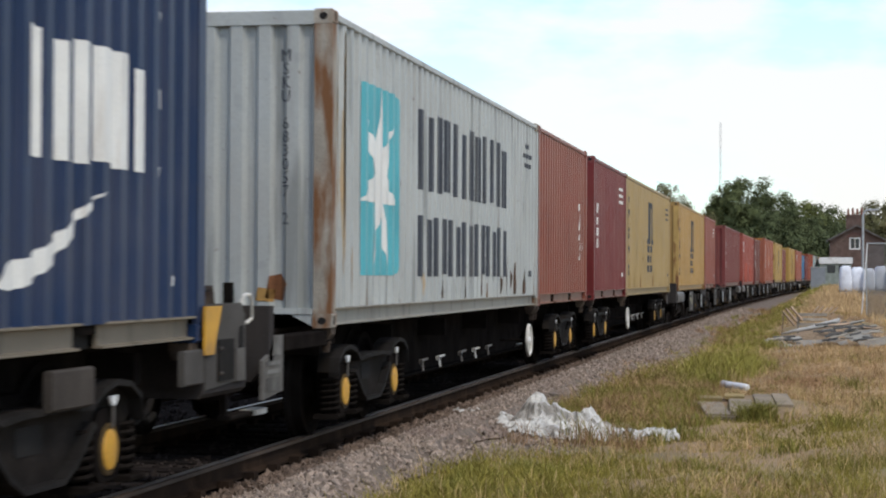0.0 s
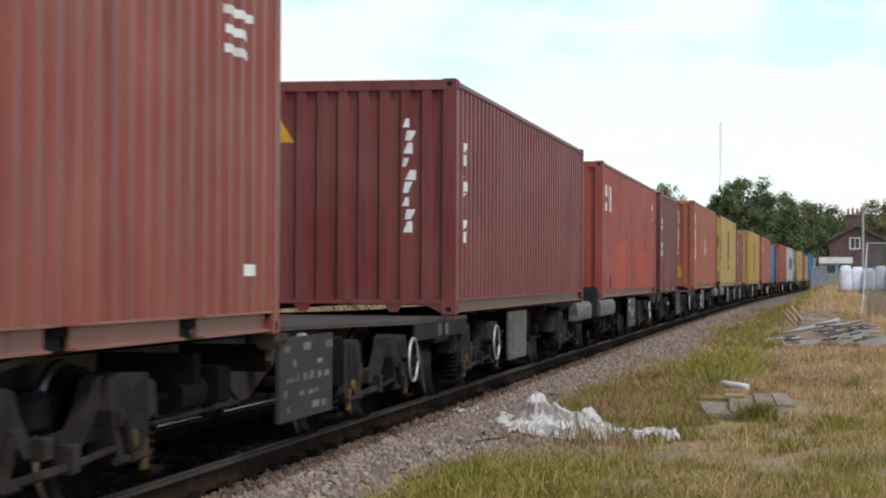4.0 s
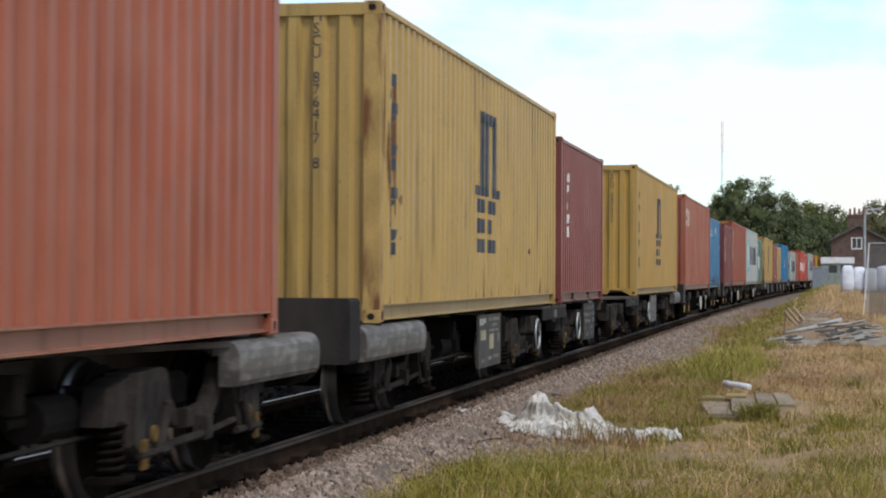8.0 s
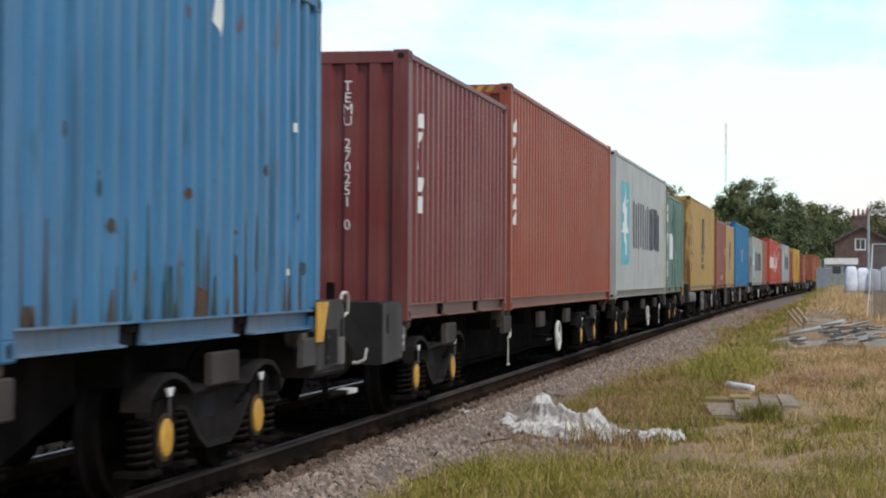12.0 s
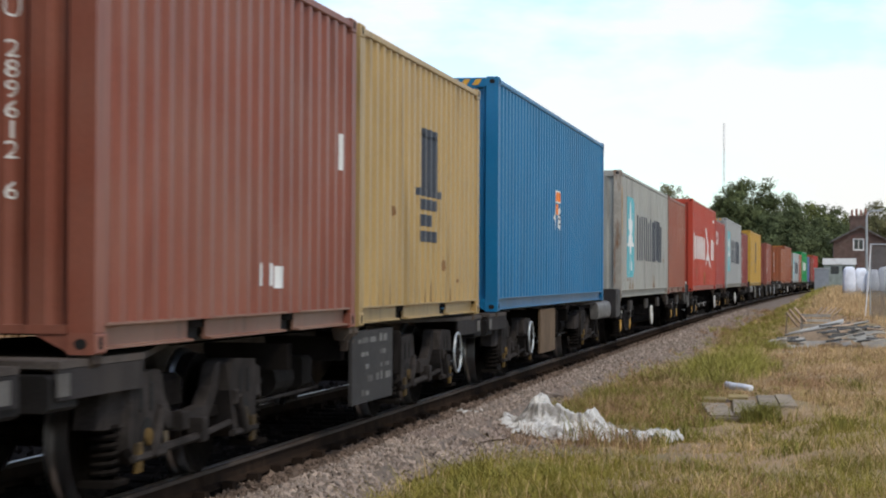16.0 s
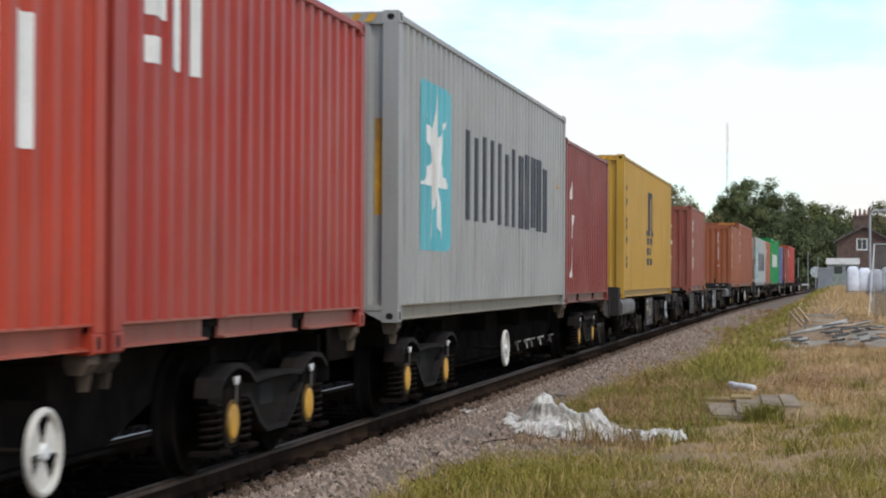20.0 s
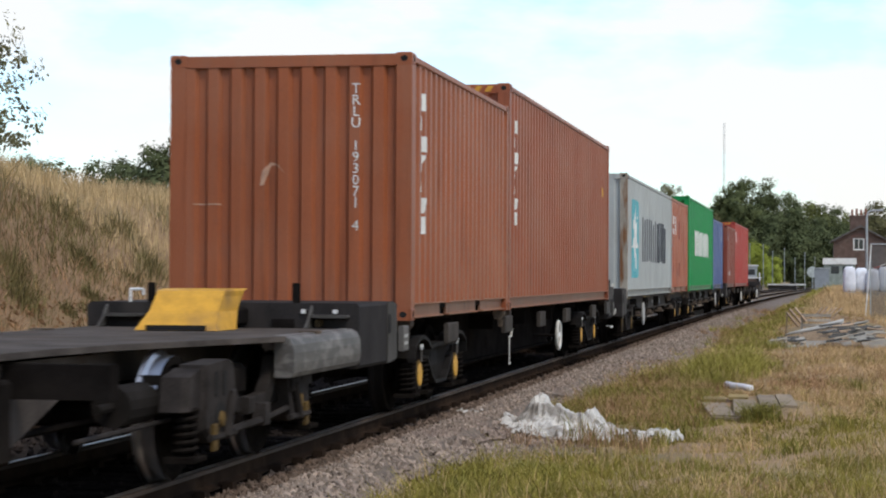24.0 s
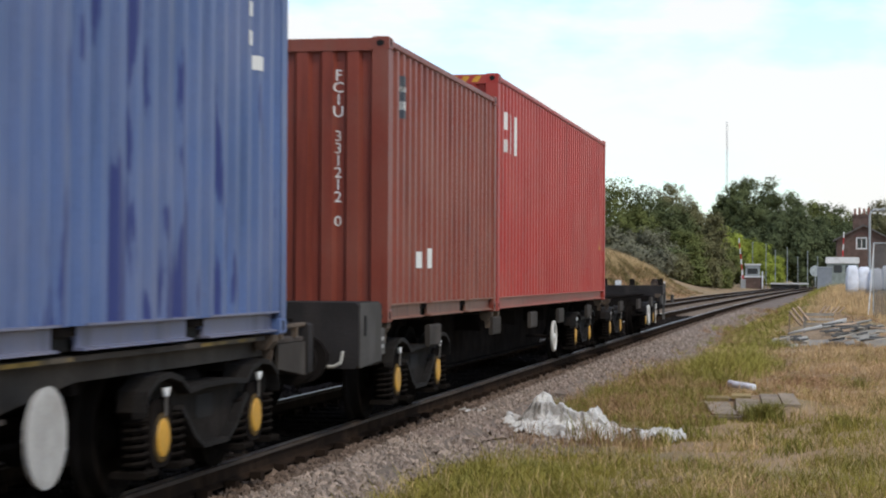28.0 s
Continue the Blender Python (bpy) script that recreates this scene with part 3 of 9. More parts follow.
def glyphs(text, size, stack=False):
    """Lettering as a flat mesh; stack writes it downward, a character a line."""
    cu = bpy.data.curves.new("text", "FONT")
    cu.body = "\n".join(text) if stack else text
    cu.size, cu.align_x, cu.resolution_u = size, "CENTER", 2
    cu.space_line = 0.78
    ob = bpy.data.objects.new("text", cu)
    me = bpy.data.meshes.new_from_object(ob)
    bpy.data.objects.remove(ob)
    return me


def end_rail(bm):
    """A bottom end rail raised over the deck, with two tapered feet and gussets at the castings."""
    box(bm, -OUT + 0.16, OUT - 0.16, 0.004, 0.09, 0.112, 0.16, 0.008)
    for e in (-1, 1):
        for outline in ([(0.42, 0.113), (0.62, 0.113), (0.56, 0.025), (0.47, 0.025)], [(OUT - 0.36, 0.113), (OUT - 0.158, 0.113), (OUT - 0.158, 0.012)]):
            loft(bm, [[(e * x, y, z) for x, z in outline] for y in (0.012, 0.05)])


class Container:
    def __init__(self, q, kind, high, label, paint_mat, rail_mat, rust_posts=None, group="containers on the train"):
        self.kind, self.high, self.q = kind, 2.896 if high else 2.591, q
        L, H = LONG[kind], self.high
        self.root = thing("shipping_container", label, "shipping container", group)
        self.pts = side_ribs(kind)
        r, P = self.root, paint_mat
        post_mat = rust_posts or P
        flip = Matrix.Rotation(math.pi, 4, "Z")
        side = shell_mesh(("side", kind, high), lambda bm: corr_side(bm, kind, H))
        end = shell_mesh(("end", high), lambda bm: corr_end(bm, H))
        put("side_wall", side, P, r)
        put("side_wall", side, P, r, flip)
        put("end_wall", end, P, r, Matrix.Translation((0, -L / 2, 0)))
        put("end_wall", end, P, r, flip @ Matrix.Translation((0, -L / 2, 0)))
        put("roof", shell_mesh(("roof", kind, high), lambda bm: loft(bm, [[(x, y, H - 0.03 - d) for x, d in ((-1.16, 0), (1.16, 0))] + [(1.16, y, H - 0.06), (-1.16, y, H - 0.06)] for y, d in
                                                                        [(v - L / 2 + 0.1, d * 0.5) for v, d in ribs(L - 0.2, 0.21, 0.3, 0.5, 0.8, 0.02)]])), P, r)
        put("floor", shell_mesh(("floor", kind), lambda bm: box(bm, -1.15, 1.15, -L / 2 + 0.1, L / 2 - 0.1, 0.10, 0.15)), M_STEEL, r)
        post = shell_mesh(("post", high), lambda bm: loft(bm, [[(-0.075, 0.003, z), (0.078, 0.003, z), (0.078, 0.15, z), (0.045, 0.15, z), (0.03, 0.05, z), (-0.075, 0.05, z)] for z in (0.118, H - 0.118)]))
        cast = shell_mesh(("cast",), casting)
        dark = shell_mesh(("hole",), hole)
        for e in (0, 1):
            base = flip if e else Matrix.Identity(4)
            for sx in (1, -1):
                mirror = Matrix.Diagonal((sx, 1, 1, 1))
                at = base @ Matrix.Translation((sx * (OUT - 0.081), -L / 2, 0)) @ mirror
                put("corner_post", post, post_mat if not e else P, r, at)
                for z in (0, H - 0.118):
                    c = put("corner_casting", cast, post_mat, r, base @ Matrix.Translation((sx * (OUT - 0.081), -L / 2, z)) @ mirror)
                    # dark discs set on the castings, painted as the shade of their holes
                    if not e:
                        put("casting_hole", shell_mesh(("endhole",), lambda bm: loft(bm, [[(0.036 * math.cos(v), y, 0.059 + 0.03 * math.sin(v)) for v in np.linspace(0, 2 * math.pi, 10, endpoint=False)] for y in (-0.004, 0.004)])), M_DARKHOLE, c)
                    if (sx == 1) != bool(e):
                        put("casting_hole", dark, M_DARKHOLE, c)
            put("top_end_rail", shell_mesh(("ter", high), lambda bm: box(bm, -OUT + 0.16, OUT - 0.16, 0.004, 0.07, H - 0.125, H - 0.012, 0.01)), P, r, base @ Matrix.Translation((0, -L / 2, 0)))
            put("bottom_end_rail", shell_mesh(("ber",), end_rail), P, r, base @ Matrix.Translation((0, -L / 2, 0)))
            put("top_side_rail", shell_mesh(("tsr", kind, high), lambda bm: box(bm, OUT - 0.065, OUT - 0.004, -L / 2 + 0.17, L / 2 - 0.17, H - 0.085, H - 0.022, 0.01)), P, r, base)

            ends = [-L / 2 + 0.17] + ([-1.27, -0.91, 0.91, 1.27] if kind == 20 else []) + [L / 2 - 0.17]
            for y0, y1 in zip(ends[::2], ends[1::2]):
                put("bottom_side_rail", shell_mesh(("bsr", y0, y1), lambda bm: loft(bm, [[(OUT - 0.085, v, 0.022), (OUT - 0.018, v, 0.022), (OUT - 0.018, v, 0.034), (OUT - 0.062, v, 0.040), (OUT - 0.062, v, 0.150),
                                                                                           (OUT - 0.004, v, 0.155), (OUT - 0.004, v, 0.168), (OUT - 0.085, v, 0.168)] for v in (y0, y1)])), rail_mat, r, base)
            if kind == 20:
                for y in (-1.09, 1.09):
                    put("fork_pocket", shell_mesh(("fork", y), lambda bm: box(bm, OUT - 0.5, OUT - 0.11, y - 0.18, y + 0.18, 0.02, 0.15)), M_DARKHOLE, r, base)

    def on_side(self, name, polys, mat, label="", lift=0.004):
        """Outlines (metres from the leading end, height) painted on the wall that faces the viewer, each a part."""
        h = LONG[self.kind] / 2
        for p in polys:
            bm = bmesh.new()
            ribbed(bm, [[(a - h, z) for a, z in p]], self.pts, lambda u, v, d: (OUT - 0.014 - d + lift, u, v))
            part(name, bm, mat, self.root, label)

    def on_end(self, name, polys, mat, label="", lift=0.004):
        h = LONG[self.kind] / 2
        for p in polys:
            bm = bmesh.new()
            ribbed(bm, [p], END_RIBS, lambda u, v, d: (u, -h + 0.012 + d - lift, v))
            part(name, bm, mat, self.root, label)

    def code_end(self, text, mat=None, x=0.72, top=None, size=0.142):
        """The number that stands upright on the leading end."""
        h, top = LONG[self.kind] / 2, top or self.high - 0.42
        row = 0
        for word_text in text.split(" "):
            bm = bmesh.new()
            bm.from_mesh(glyphs(word_text, size, True))
            for v in bm.verts:
                v.co = (v.co.x + x, v.co.y + top - 0.78 * size * row, 0)
            fold(bm, END_RIBS, lambda u, v, d: (u, -h + 0.012 + d - 0.004, v))
            part("number", bm, mat or M_LWHITE, self.root)
            row += len(word_text) + 1

    def code_side(self, text, a, z, size, mat=None):
        h = LONG[self.kind] / 2
        bm = bmesh.new()
        bm.from_mesh(glyphs(text, size))
        for v in bm.verts:
            v.co = (v.co.x + a - h, v.co.y + z, 0)
        fold(bm, self.pts, lambda u, v, d: (OUT - 0.014 - d + 0.004, u, v))
        return part("number", bm, mat or M_LWHITE, self.root)


TRAIN = []  # (thing, distance of its origin along the line at the start, height)


def load(q, kind, high, label, base, rust=0.5, posts=None, stains=(), fade=0.26, dust=0.32):
    key = ("paint", base, rust)
    if key not in CACHE:
        CACHE[key] = paint("container_paint", base, rust, fade, stains)
        # rail dust, darkened to put the recessed rail's shade into its colour
        dusty_shade = tuple((1 - dust) * c + dust * d for c, d in zip(base, (0.205, 0.170, 0.125)))
        CACHE[key + ("rail",)] = paint("dusty_shaded_rail_paint", dusty_shade, min(1.0, rust + 0.3), 0.5)
    c = Container(q, kind, high, label, CACHE[key], CACHE[key + ("rail",)], posts)
    TRAIN.append((c.root, q + LONG[kind] / 2, DECK))
    return c


def star_logo(c, up=0.0, words=((3.5, 10.3, 0.80, 1.80, 6),), dark=M_LDARK, on=0.0):
    c.on_side("logo_panel", rounded(1.05 + on, 2.68 + on, 0.43 + up, 2.12 + up, 0.12), M_TEAL, "turquoise painted square")
    c.on_side("star", star(1.86 + on, 1.27 + up, 0.70), M_LWHITE, "white seven-pointed star", 0.008)
    for y0, y1, z0, z1, n in words:
        c.on_side("brand_bar", word(y0, y1, z0 + up, z1 + up, n), dark, "large charcoal painted bar")


def arch_logo(c, up=0.0, at=0.0, size=1.0):
    polys = [bar(5.42, 5.72, 1.30, 2.14), bar(5.86, 6.14, 1.30, 2.10), bar(6.30, 6.60, 1.30, 2.14), bar(5.42, 6.60, 2.06, 2.20), bar(5.12, 5.76, 1.20, 1.31), bar(5.84, 6.20, 1.20, 1.31), bar(6.28, 6.90, 1.20, 1.31),
             bar(5.28, 5.84, 1.00, 1.16), bar(5.28, 5.84, 0.76, 0.93), bar(5.28, 5.84, 0.53, 0.69),
             bar(5.96, 6.55, 1.00, 1.16), bar(5.96, 6.26, 0.76, 0.93), bar(5.96, 6.55, 0.53, 0.69)]
    c.on_side("logo_bar", [[(6.0 + (a - 6.0) * size + at, 1.3 + (z - 1.3) * size + up) for a, z in p] for p in polys], M_LDARK, "charcoal logo bar")
    if not at:
        c.on_side("brand_bar", column(0.42, 0.80, 0.45 + up, 2.15 + up, 13), M_LDARK)


def mark(c, y0, y1, z0, z1, n=6, gap=0.3, mat=M_LWHITE):
    c.on_side("brand_bar", column(y0, y1, z0, z1, n, gap), mat, "white painted bar")


def corner_mark(c, z1=None):
    z1 = z1 or c.high - 0.42
    c.on_side("logo_bar", [bar(0.62, 0.95, z1 - 0.22, z1), bar(0.62, 0.86, z1 - 0.5, z1 - 0.34), bar(1.02, 1.22, z1 - 0.5, z1), bar(1.34, 1.56, z1 - 0.5, z1)], M_LWHITE, "white logo block")


def drips(c, n, seed, tall=0.4, mat=None):
    """Thin rust runs that end at the bottom rail, and a few spots above them."""
    rnd = random.Random(seed)
    L = LONG[c.kind]
    for k in range(n):
        a, top, w = rnd.uniform(0.3, L - 0.3), 0.17 + rnd.uniform(0.08, tall) * rnd.uniform(0.4, 1), rnd.uniform(0.012, 0.045)
        if rnd.random() < 0.25:
            up = rnd.uniform(0.3, 1.3)
            c.on_side("rust_spot", [[(a - w, up), (a - 0.3 * w, up - 1.3 * w), (a + w, up - 0.4 * w), (a + 0.8 * w, up + 1.1 * w), (a - 0.4 * w, up + 1.6 * w)]], mat or M_RUNOFF, "", 0.003)
        else:
            c.on_side("rust_run", [[(a - w, 0.171), (a + w * rnd.uniform(0.4, 1), 0.171), (a + 0.3 * w, top), (a - 0.2 * w, top)]], mat or M_RUNOFF, "", 0.003)


def wash(c, y0, y1, n, seed, mat, z0=0.171, z1=None):
    """Long ragged stains that run down from the roof or a corner post."""
    rnd = random.Random(seed)
    z1 = z1 or c.high - 0.1
    for k in range(n):
        a, w = rnd.uniform(y0, y1), rnd.uniform(0.015, 0.05)
        top, low = z1 - rnd.uniform(0, 0.5) * (z1 - z0), z0 + rnd.uniform(0, 0.6) * (z1 - z0)
        if top - low < 0.15:
            continue
        c.on_side("rust_wash", [[(a - w * 0.6, top), (a + w * 0.5, top - 0.03), (a + w, (top + low) / 2), (a + w * 0.3, low), (a - w * 0.2, low + 0.05), (a - w, (top + low) / 2 + 0.1)]], mat, "", 0.0025)


def runs(c, rows, mat):
    """Broad single rust runs: place, top, foot and width."""
    for k, (a, top, low, w) in enumerate(rows):
        c.on_side("rust_run", [[(a - 0.3 * w, low), (a + 0.5 * w, low + 0.02), (a + 0.7 * w, low + 0.35 * (top - low)), (a + 0.25 * w, low + 0.6 * (top - low)), (a + 0.12 * w, top), (a - 0.1 * w, top - 0.03), (a - 0.2 * w, low + 0.55 * (top - low)), (a - 0.55 * w, low + 0.3 * (top - low))]], mat, "", 0.003)


def small_print(c, mat=None, far=True, seed=1):
    """Rows of small unreadable data near the trailing end, as bars."""
    rnd = random.Random(seed)
    L, H = LONG[c.kind], c.high
    polys = [bar(L - 1.35 + rnd.uniform(0, 0.1), L - 0.55 - rnd.uniform(0, 0.2), H - 0.42 - 0.13 * k, H - 0.36 - 0.13 * k) for k in range(3)]
    polys.append(bar(L - 0.75, L - 0.55, 0.42, 0.50))
    c.on_side("data_bar", polys, mat or M_LWHITE)


def triangle(c, x, z, s=0.17):
    c.on_end("warning_triangle", [[(x - s, z), (x + s, z), (x, z + 1.7 * s)]], M_YELLOW, "yellow warning triangle")


def high_stripes(c):
    """Black and yellow chevrons along the top end rail of a tall box."""
    for k in range(14):
        if 4 <= k < 9:
            continue
        bm = bmesh.new()
        x = -1.0 + 0.145 * k
        quads(bm, [(x, -LONG[c.kind] / 2 - 0.001, c.high - 0.105), (x + 0.075, -LONG[c.kind] / 2 - 0.001, c.high - 0.105), (x + 0.125, -LONG[c.kind] / 2 - 0.001, c.high - 0.03), (x + 0.05, -LONG[c.kind] / 2 - 0.001, c.high - 0.03)], [(0, 1, 2, 3)])
        part("height_stripe", bm, M_YELLOW, c.root, "yellow height warning stripe")


def placards(c, on_end):
    put_on = c.on_end if on_end else c.on_side
    cx, cz = (0.0, 1.18) if on_end else (5.75, 1.55)
    w = 0.34 if on_end else 0.30
    k = 1.0 if on_end else 0.85
    put_on("placard", [bar(cx - w, cx + w, cz, cz + 0.19)], M_LWHITE, "white-edged placard")
    put_on("placard_face", [bar(cx - w + 0.03, cx + w - 0.03, cz + 0.025, cz + 0.165)], M_ORANGE, "orange hazard placard", 0.008)
    put_on("placard_face", [bar(cx - 0.16, cx + 0.16, cz - 0.18, cz - 0.02)], M_ORANGE, "orange hazard placard", 0.006)
    for e in (-1, 1):
        d = cx + e * 0.27 * k
        put_on("hazard_diamond", [[(d, cz - 0.43), (d + 0.17 * k, cz - 0.23), (d, cz - 0.03), (d - 0.17 * k, cz - 0.23)]], M_LWHITE, "white hazard diamond")
        put_on("hazard_sign", [[(d - 0.02, cz - 0.22), (d + 0.045 * k, cz - 0.18), (d, cz - 0.14), (d - 0.045 * k, cz - 0.17)], bar(d - 0.05, d + 0.05, cz - 0.245, cz - 0.225), bar(d - 0.035, d + 0.035, cz - 0.33, cz - 0.30)], M_LDARK, "", 0.008)


GREYW = (0.41, 0.425, 0.415)
MUST = (0.44, 0.265, 0.088)

c = load(11.9 - 6.058, 20, False, "navy blue corrugated steel container with white swoosh and letter bars", (0.009, 0.028, 0.080), 0.4, fade=0.16, dust=0.85)
c.on_side("brand_bar", word(3.2, 5.05, 1.02, 1.68, 3, 0.3) + word(0.3, 2.6, 1.02, 1.68, 3, 0.3), M_LWHITE)
c.on_side("swoosh", [[(2.85, 0.36), (3.05, 0.34), (3.35, 0.40), (3.65, 0.53), (3.95, 0.72), (4.33, 0.89), (4.0, 0.80), (3.7, 0.66), (3.3, 0.52), (2.95, 0.48)]], M_LWHITE, "white painted swoosh")
mark(c, 5.2, 5.3, 0.8, 2.2, 9)
c.on_side("data_bar", [bar(5.42, 5.56, 0.36, 0.42), bar(5.5, 5.56, 1.3, 1.42)], M_LWHITE)

c = load(15.24, 40, False, "pale grey corrugated container with rusty corner posts and turquoise star panel", GREYW, 0.9, M_RUSTPOST, dust=0.6)
star_logo(c, 0.0, ((3.56, 9.4, 1.29, 2.09, 6), (3.58, 9.4, 0.42, 1.03, 7)))
drips(c, 20, 11, 0.5)
runs(c, [(8.3, 0.95, 0.20, 0.07), (8.9, 0.70, 0.18, 0.16), (9.4, 0.95, 0.20, 0.15), (9.75, 0.75, 0.25, 0.12), (10.1, 0.62, 0.18, 0.10), (10.55, 1.02, 0.20, 0.10), (10.95, 0.55, 0.18, 0.14), (11.4, 0.48, 0.2, 0.07), (7.4, 0.52, 0.18, 0.10), (6.3, 0.42, 0.18, 0.08), (4.9, 0.40, 0.18, 0.10)], M_BROWNRUN)
wash(c, 0.17, 0.50, 16, 51, M_TANRUN)
wash(c, 0.5, 4.2, 12, 52, M_TANRUN, 0.171, 0.75)
c.on_end("rust_patch", [[(0.56, 0.22), (0.72, 0.21), (0.74, 0.31), (0.60, 0.33)]], M_YRUST, "ochre rust below a dent")
c.code_end("MSKU 683057 2", M_LDARK, 0.82)
c.on_end("rust_patch", [[(0.66, 0.24), (0.80, 0.22), (0.84, 0.36), (0.78, 0.44), (0.69, 0.42)]], M_RUST, "rusted dent")
small_print(c, M_LDARK, seed=2)
c = load(27.5, 20, False, "faded brown-red corrugated steel container", (0.232, 0.071, 0.046), 0.5)
mark(c, 5.05, 5.15, 0.7, 1.7, 6)
c.on_side("data_bar", [bar(5.42, 5.58, 0.85, 1.0)], M_LWHITE)

c = load(34.7, 20, False, "dark red corrugated steel container with slanted white bars", (0.167, 0.025, 0.026), 0.2)
mark(c, 0.5, 0.9, 0.95, 1.8, 4, 0.35)
small_print(c, seed=3)
c = load(40.86, 40, False, "pale mustard corrugated container with charcoal arched logo", (0.40, 0.277, 0.117), 0.9, dust=0.12)
drips(c, 26, 12, 0.5)
arch_logo(c)
small_print(c, M_LDARK, seed=4)

c = load(56.33, 40, False, "mustard yellow corrugated container with charcoal arched logo", MUST, 0.5, posts=M_RUSTMUST, dust=0.12)
drips(c, 10, 13, 0.3)
arch_logo(c)
c.code_end("MSCU 891337", M_LDARK)
c = load(69.14, 20, False, "brown-red corrugated steel container", (0.259, 0.078, 0.056), 0.3)
small_print(c, seed=5)
c = load(82.4, 40, False, "maroon corrugated steel container with white upright marks", (0.167, 0.035, 0.033), 0.3)
mark(c, 0.5, 0.75, 0.8, 2.1, 9)
c.on_end("brand_bar", column(0.6, 0.75, 0.9, 2.2, 9, 0.3), M_LWHITE)
triangle(c, -0.8, 1.9)

c = load(97.74, 40, False, "weathered red corrugated container with brighter repainted patches", (0.30, 0.061, 0.044), 0.7)
drips(c, 16, 14, 0.5, M_DARKHOLE)
corner_mark(c)
M_PATCH = material("fresh_red_touch_up", (0.365, 0.058, 0.028), 0.5, vary=0.15, scale=1.2)
c.on_side("repaint_patch", [bar(2.6, 4.8, 0.17, 1.13)], M_PATCH, "brighter red repaint", 0.003)
c.on_side("repaint_patch", [bar(7.1, 9.64, 0.19, 1.04)], M_PATCH, "brighter red repaint", 0.003)
c.on_end("repaint_patch", [bar(-1.0, 0.9, 0.4, 2.3)], M_PATCH, "brighter red repaint", 0.003)
c.code_side("U 91", 11.3, 2.02, 0.22)
c.code_side("2 1", 11.3, 1.78, 0.22)
c = load(111.36, 20, False, "dark plum corrugated container with slanted white bars", (0.146, 0.044, 0.038), 0.4)
mark(c, 0.45, 0.85, 0.95, 2.0, 5, 0.4)
c = load(124.84, 40, True, "tall brown-red corrugated container with hazard placards", (0.32, 0.098, 0.056), 0.4)
mark(c, 0.55, 0.85, 1.0, 2.5, 7)
placards(c, True)
placards(c, False)
c.code_end("TCNU 630469 1", None, 0.68, 2.46, 0.142)
triangle(c, -0.78, 2.24, 0.085)
high_stripes(c)
c.on_end("height_sign", [bar(0.50, 0.80, 0.40, 0.74)], M_YELLOW, "yellow height sign")
h = bmesh.new()
h.from_mesh(glyphs("CAUTION\n9'6\nHIGH", 0.066))
for v in h.verts:
    v.co = (v.co.x + 0.65, 0.62 + 1.6 * v.co.y, 0)
fold(h, END_RIBS, lambda u, v, d: (u, -LONG[40] / 2 + 0.012 + d - 0.008, v))
part("sign_lettering", h, M_LDARK, c.root)

c = load(140.41, 40, True, "stained mustard corrugated container with rusty corner posts", (0.45, 0.295, 0.098), 1.0, M_RUSTMUST)
drips(c, 24, 15, 0.6)
arch_logo(c, 0.17)
wash(c, 0.2, 0.8, 7, 55, M_RUNOFF, 0.5, 2.6)
c.code_end("MSCU 876417 8", M_LDARK, 0.62, 2.72)
c = load(153.3, 20, False, "plum red corrugated container with slanted white bars", (0.200, 0.055, 0.048), 0.3)
mark(c, 0.75, 1.1, 1.05, 2.15, 5, 0.45)
c = load(166.31, 40, True, "tall mustard yellow corrugated container with arched logo", (0.44, 0.268, 0.070), 0.4)
arch_logo(c, 0.17)
c.code_end("MSCU 097051", M_LDARK, 0.66, 2.72)

c = load(181.92, 40, True, "rusty orange-red corrugated container with white block logo", (0.325, 0.095, 0.055), 0.8, fade=0.5, dust=0.5)
drips(c, 14, 20, 0.5, M_RUST)
corner_mark(c)
c.code_end("CAIU 850699 7", None, 0.5, 2.72, 0.142)
triangle(c, 0.45, 0.55, 0.12)
c.on_end("rust_patch", [[(0.62, 0.85), (0.72, 0.83), (0.76, 0.95), (0.66, 1.0)], [(0.3, 0.6), (0.36, 0.55), (0.4, 0.72), (0.33, 0.75)], [(-0.5, 0.9), (-0.3, 0.86), (-0.28, 1.2), (-0.46, 1.25)]], M_RUST)
for x, z, w, h in ((0.84, 0.98, 0.06, 0.09), (0.64, 1.07, 0.035, 0.07), (0.39, 0.55, 0.045, 0.10), (0.80, 0.26, 0.09, 0.05), (0.62, 1.90, 0.07, 0.03), (0.86, 0.60, 0.02, 0.05), (0.30, 1.35, 0.02, 0.05), (-0.2, 0.8, 0.05, 0.08)):
    c.on_end("rust_patch", [[(x - w, z - 0.6 * h), (x + 0.3 * w, z - h), (x + w, z - 0.2 * h), (x + 0.7 * w, z + 0.8 * h), (x - 0.4 * w, z + h)]], M_BROWNRUN, "dark rusty spot")
c = load(194.42, 20, False, "sky blue corrugated container stained with green and rust", (0.040, 0.178, 0.335), 0.9, None, (((0.022, 0.07, 0.075), 1.5, (2.2, 2.2, 0.6), 0.60, 0.68, 0.6), ((0.11, 0.06, 0.045), 2.1, (2, 2, 0.8), 0.66, 0.69, 0.7)), fade=0.14, dust=0.2)
drips(c, 46, 16, 0.9, M_BROWNRUN)
drips(c, 26, 36, 0.7, M_GREENRUN)
c.on_side("torn_label", [[(3.42, 2.26), (3.50, 2.30), (3.53, 2.12), (3.47, 1.98), (3.40, 2.08)]], M_LWHITE, "torn white label")
c.on_side("data_bar", [bar(5.34, 5.39, 1.5, 1.57), bar(5.1, 5.3, 0.43, 0.48)], M_LWHITE)
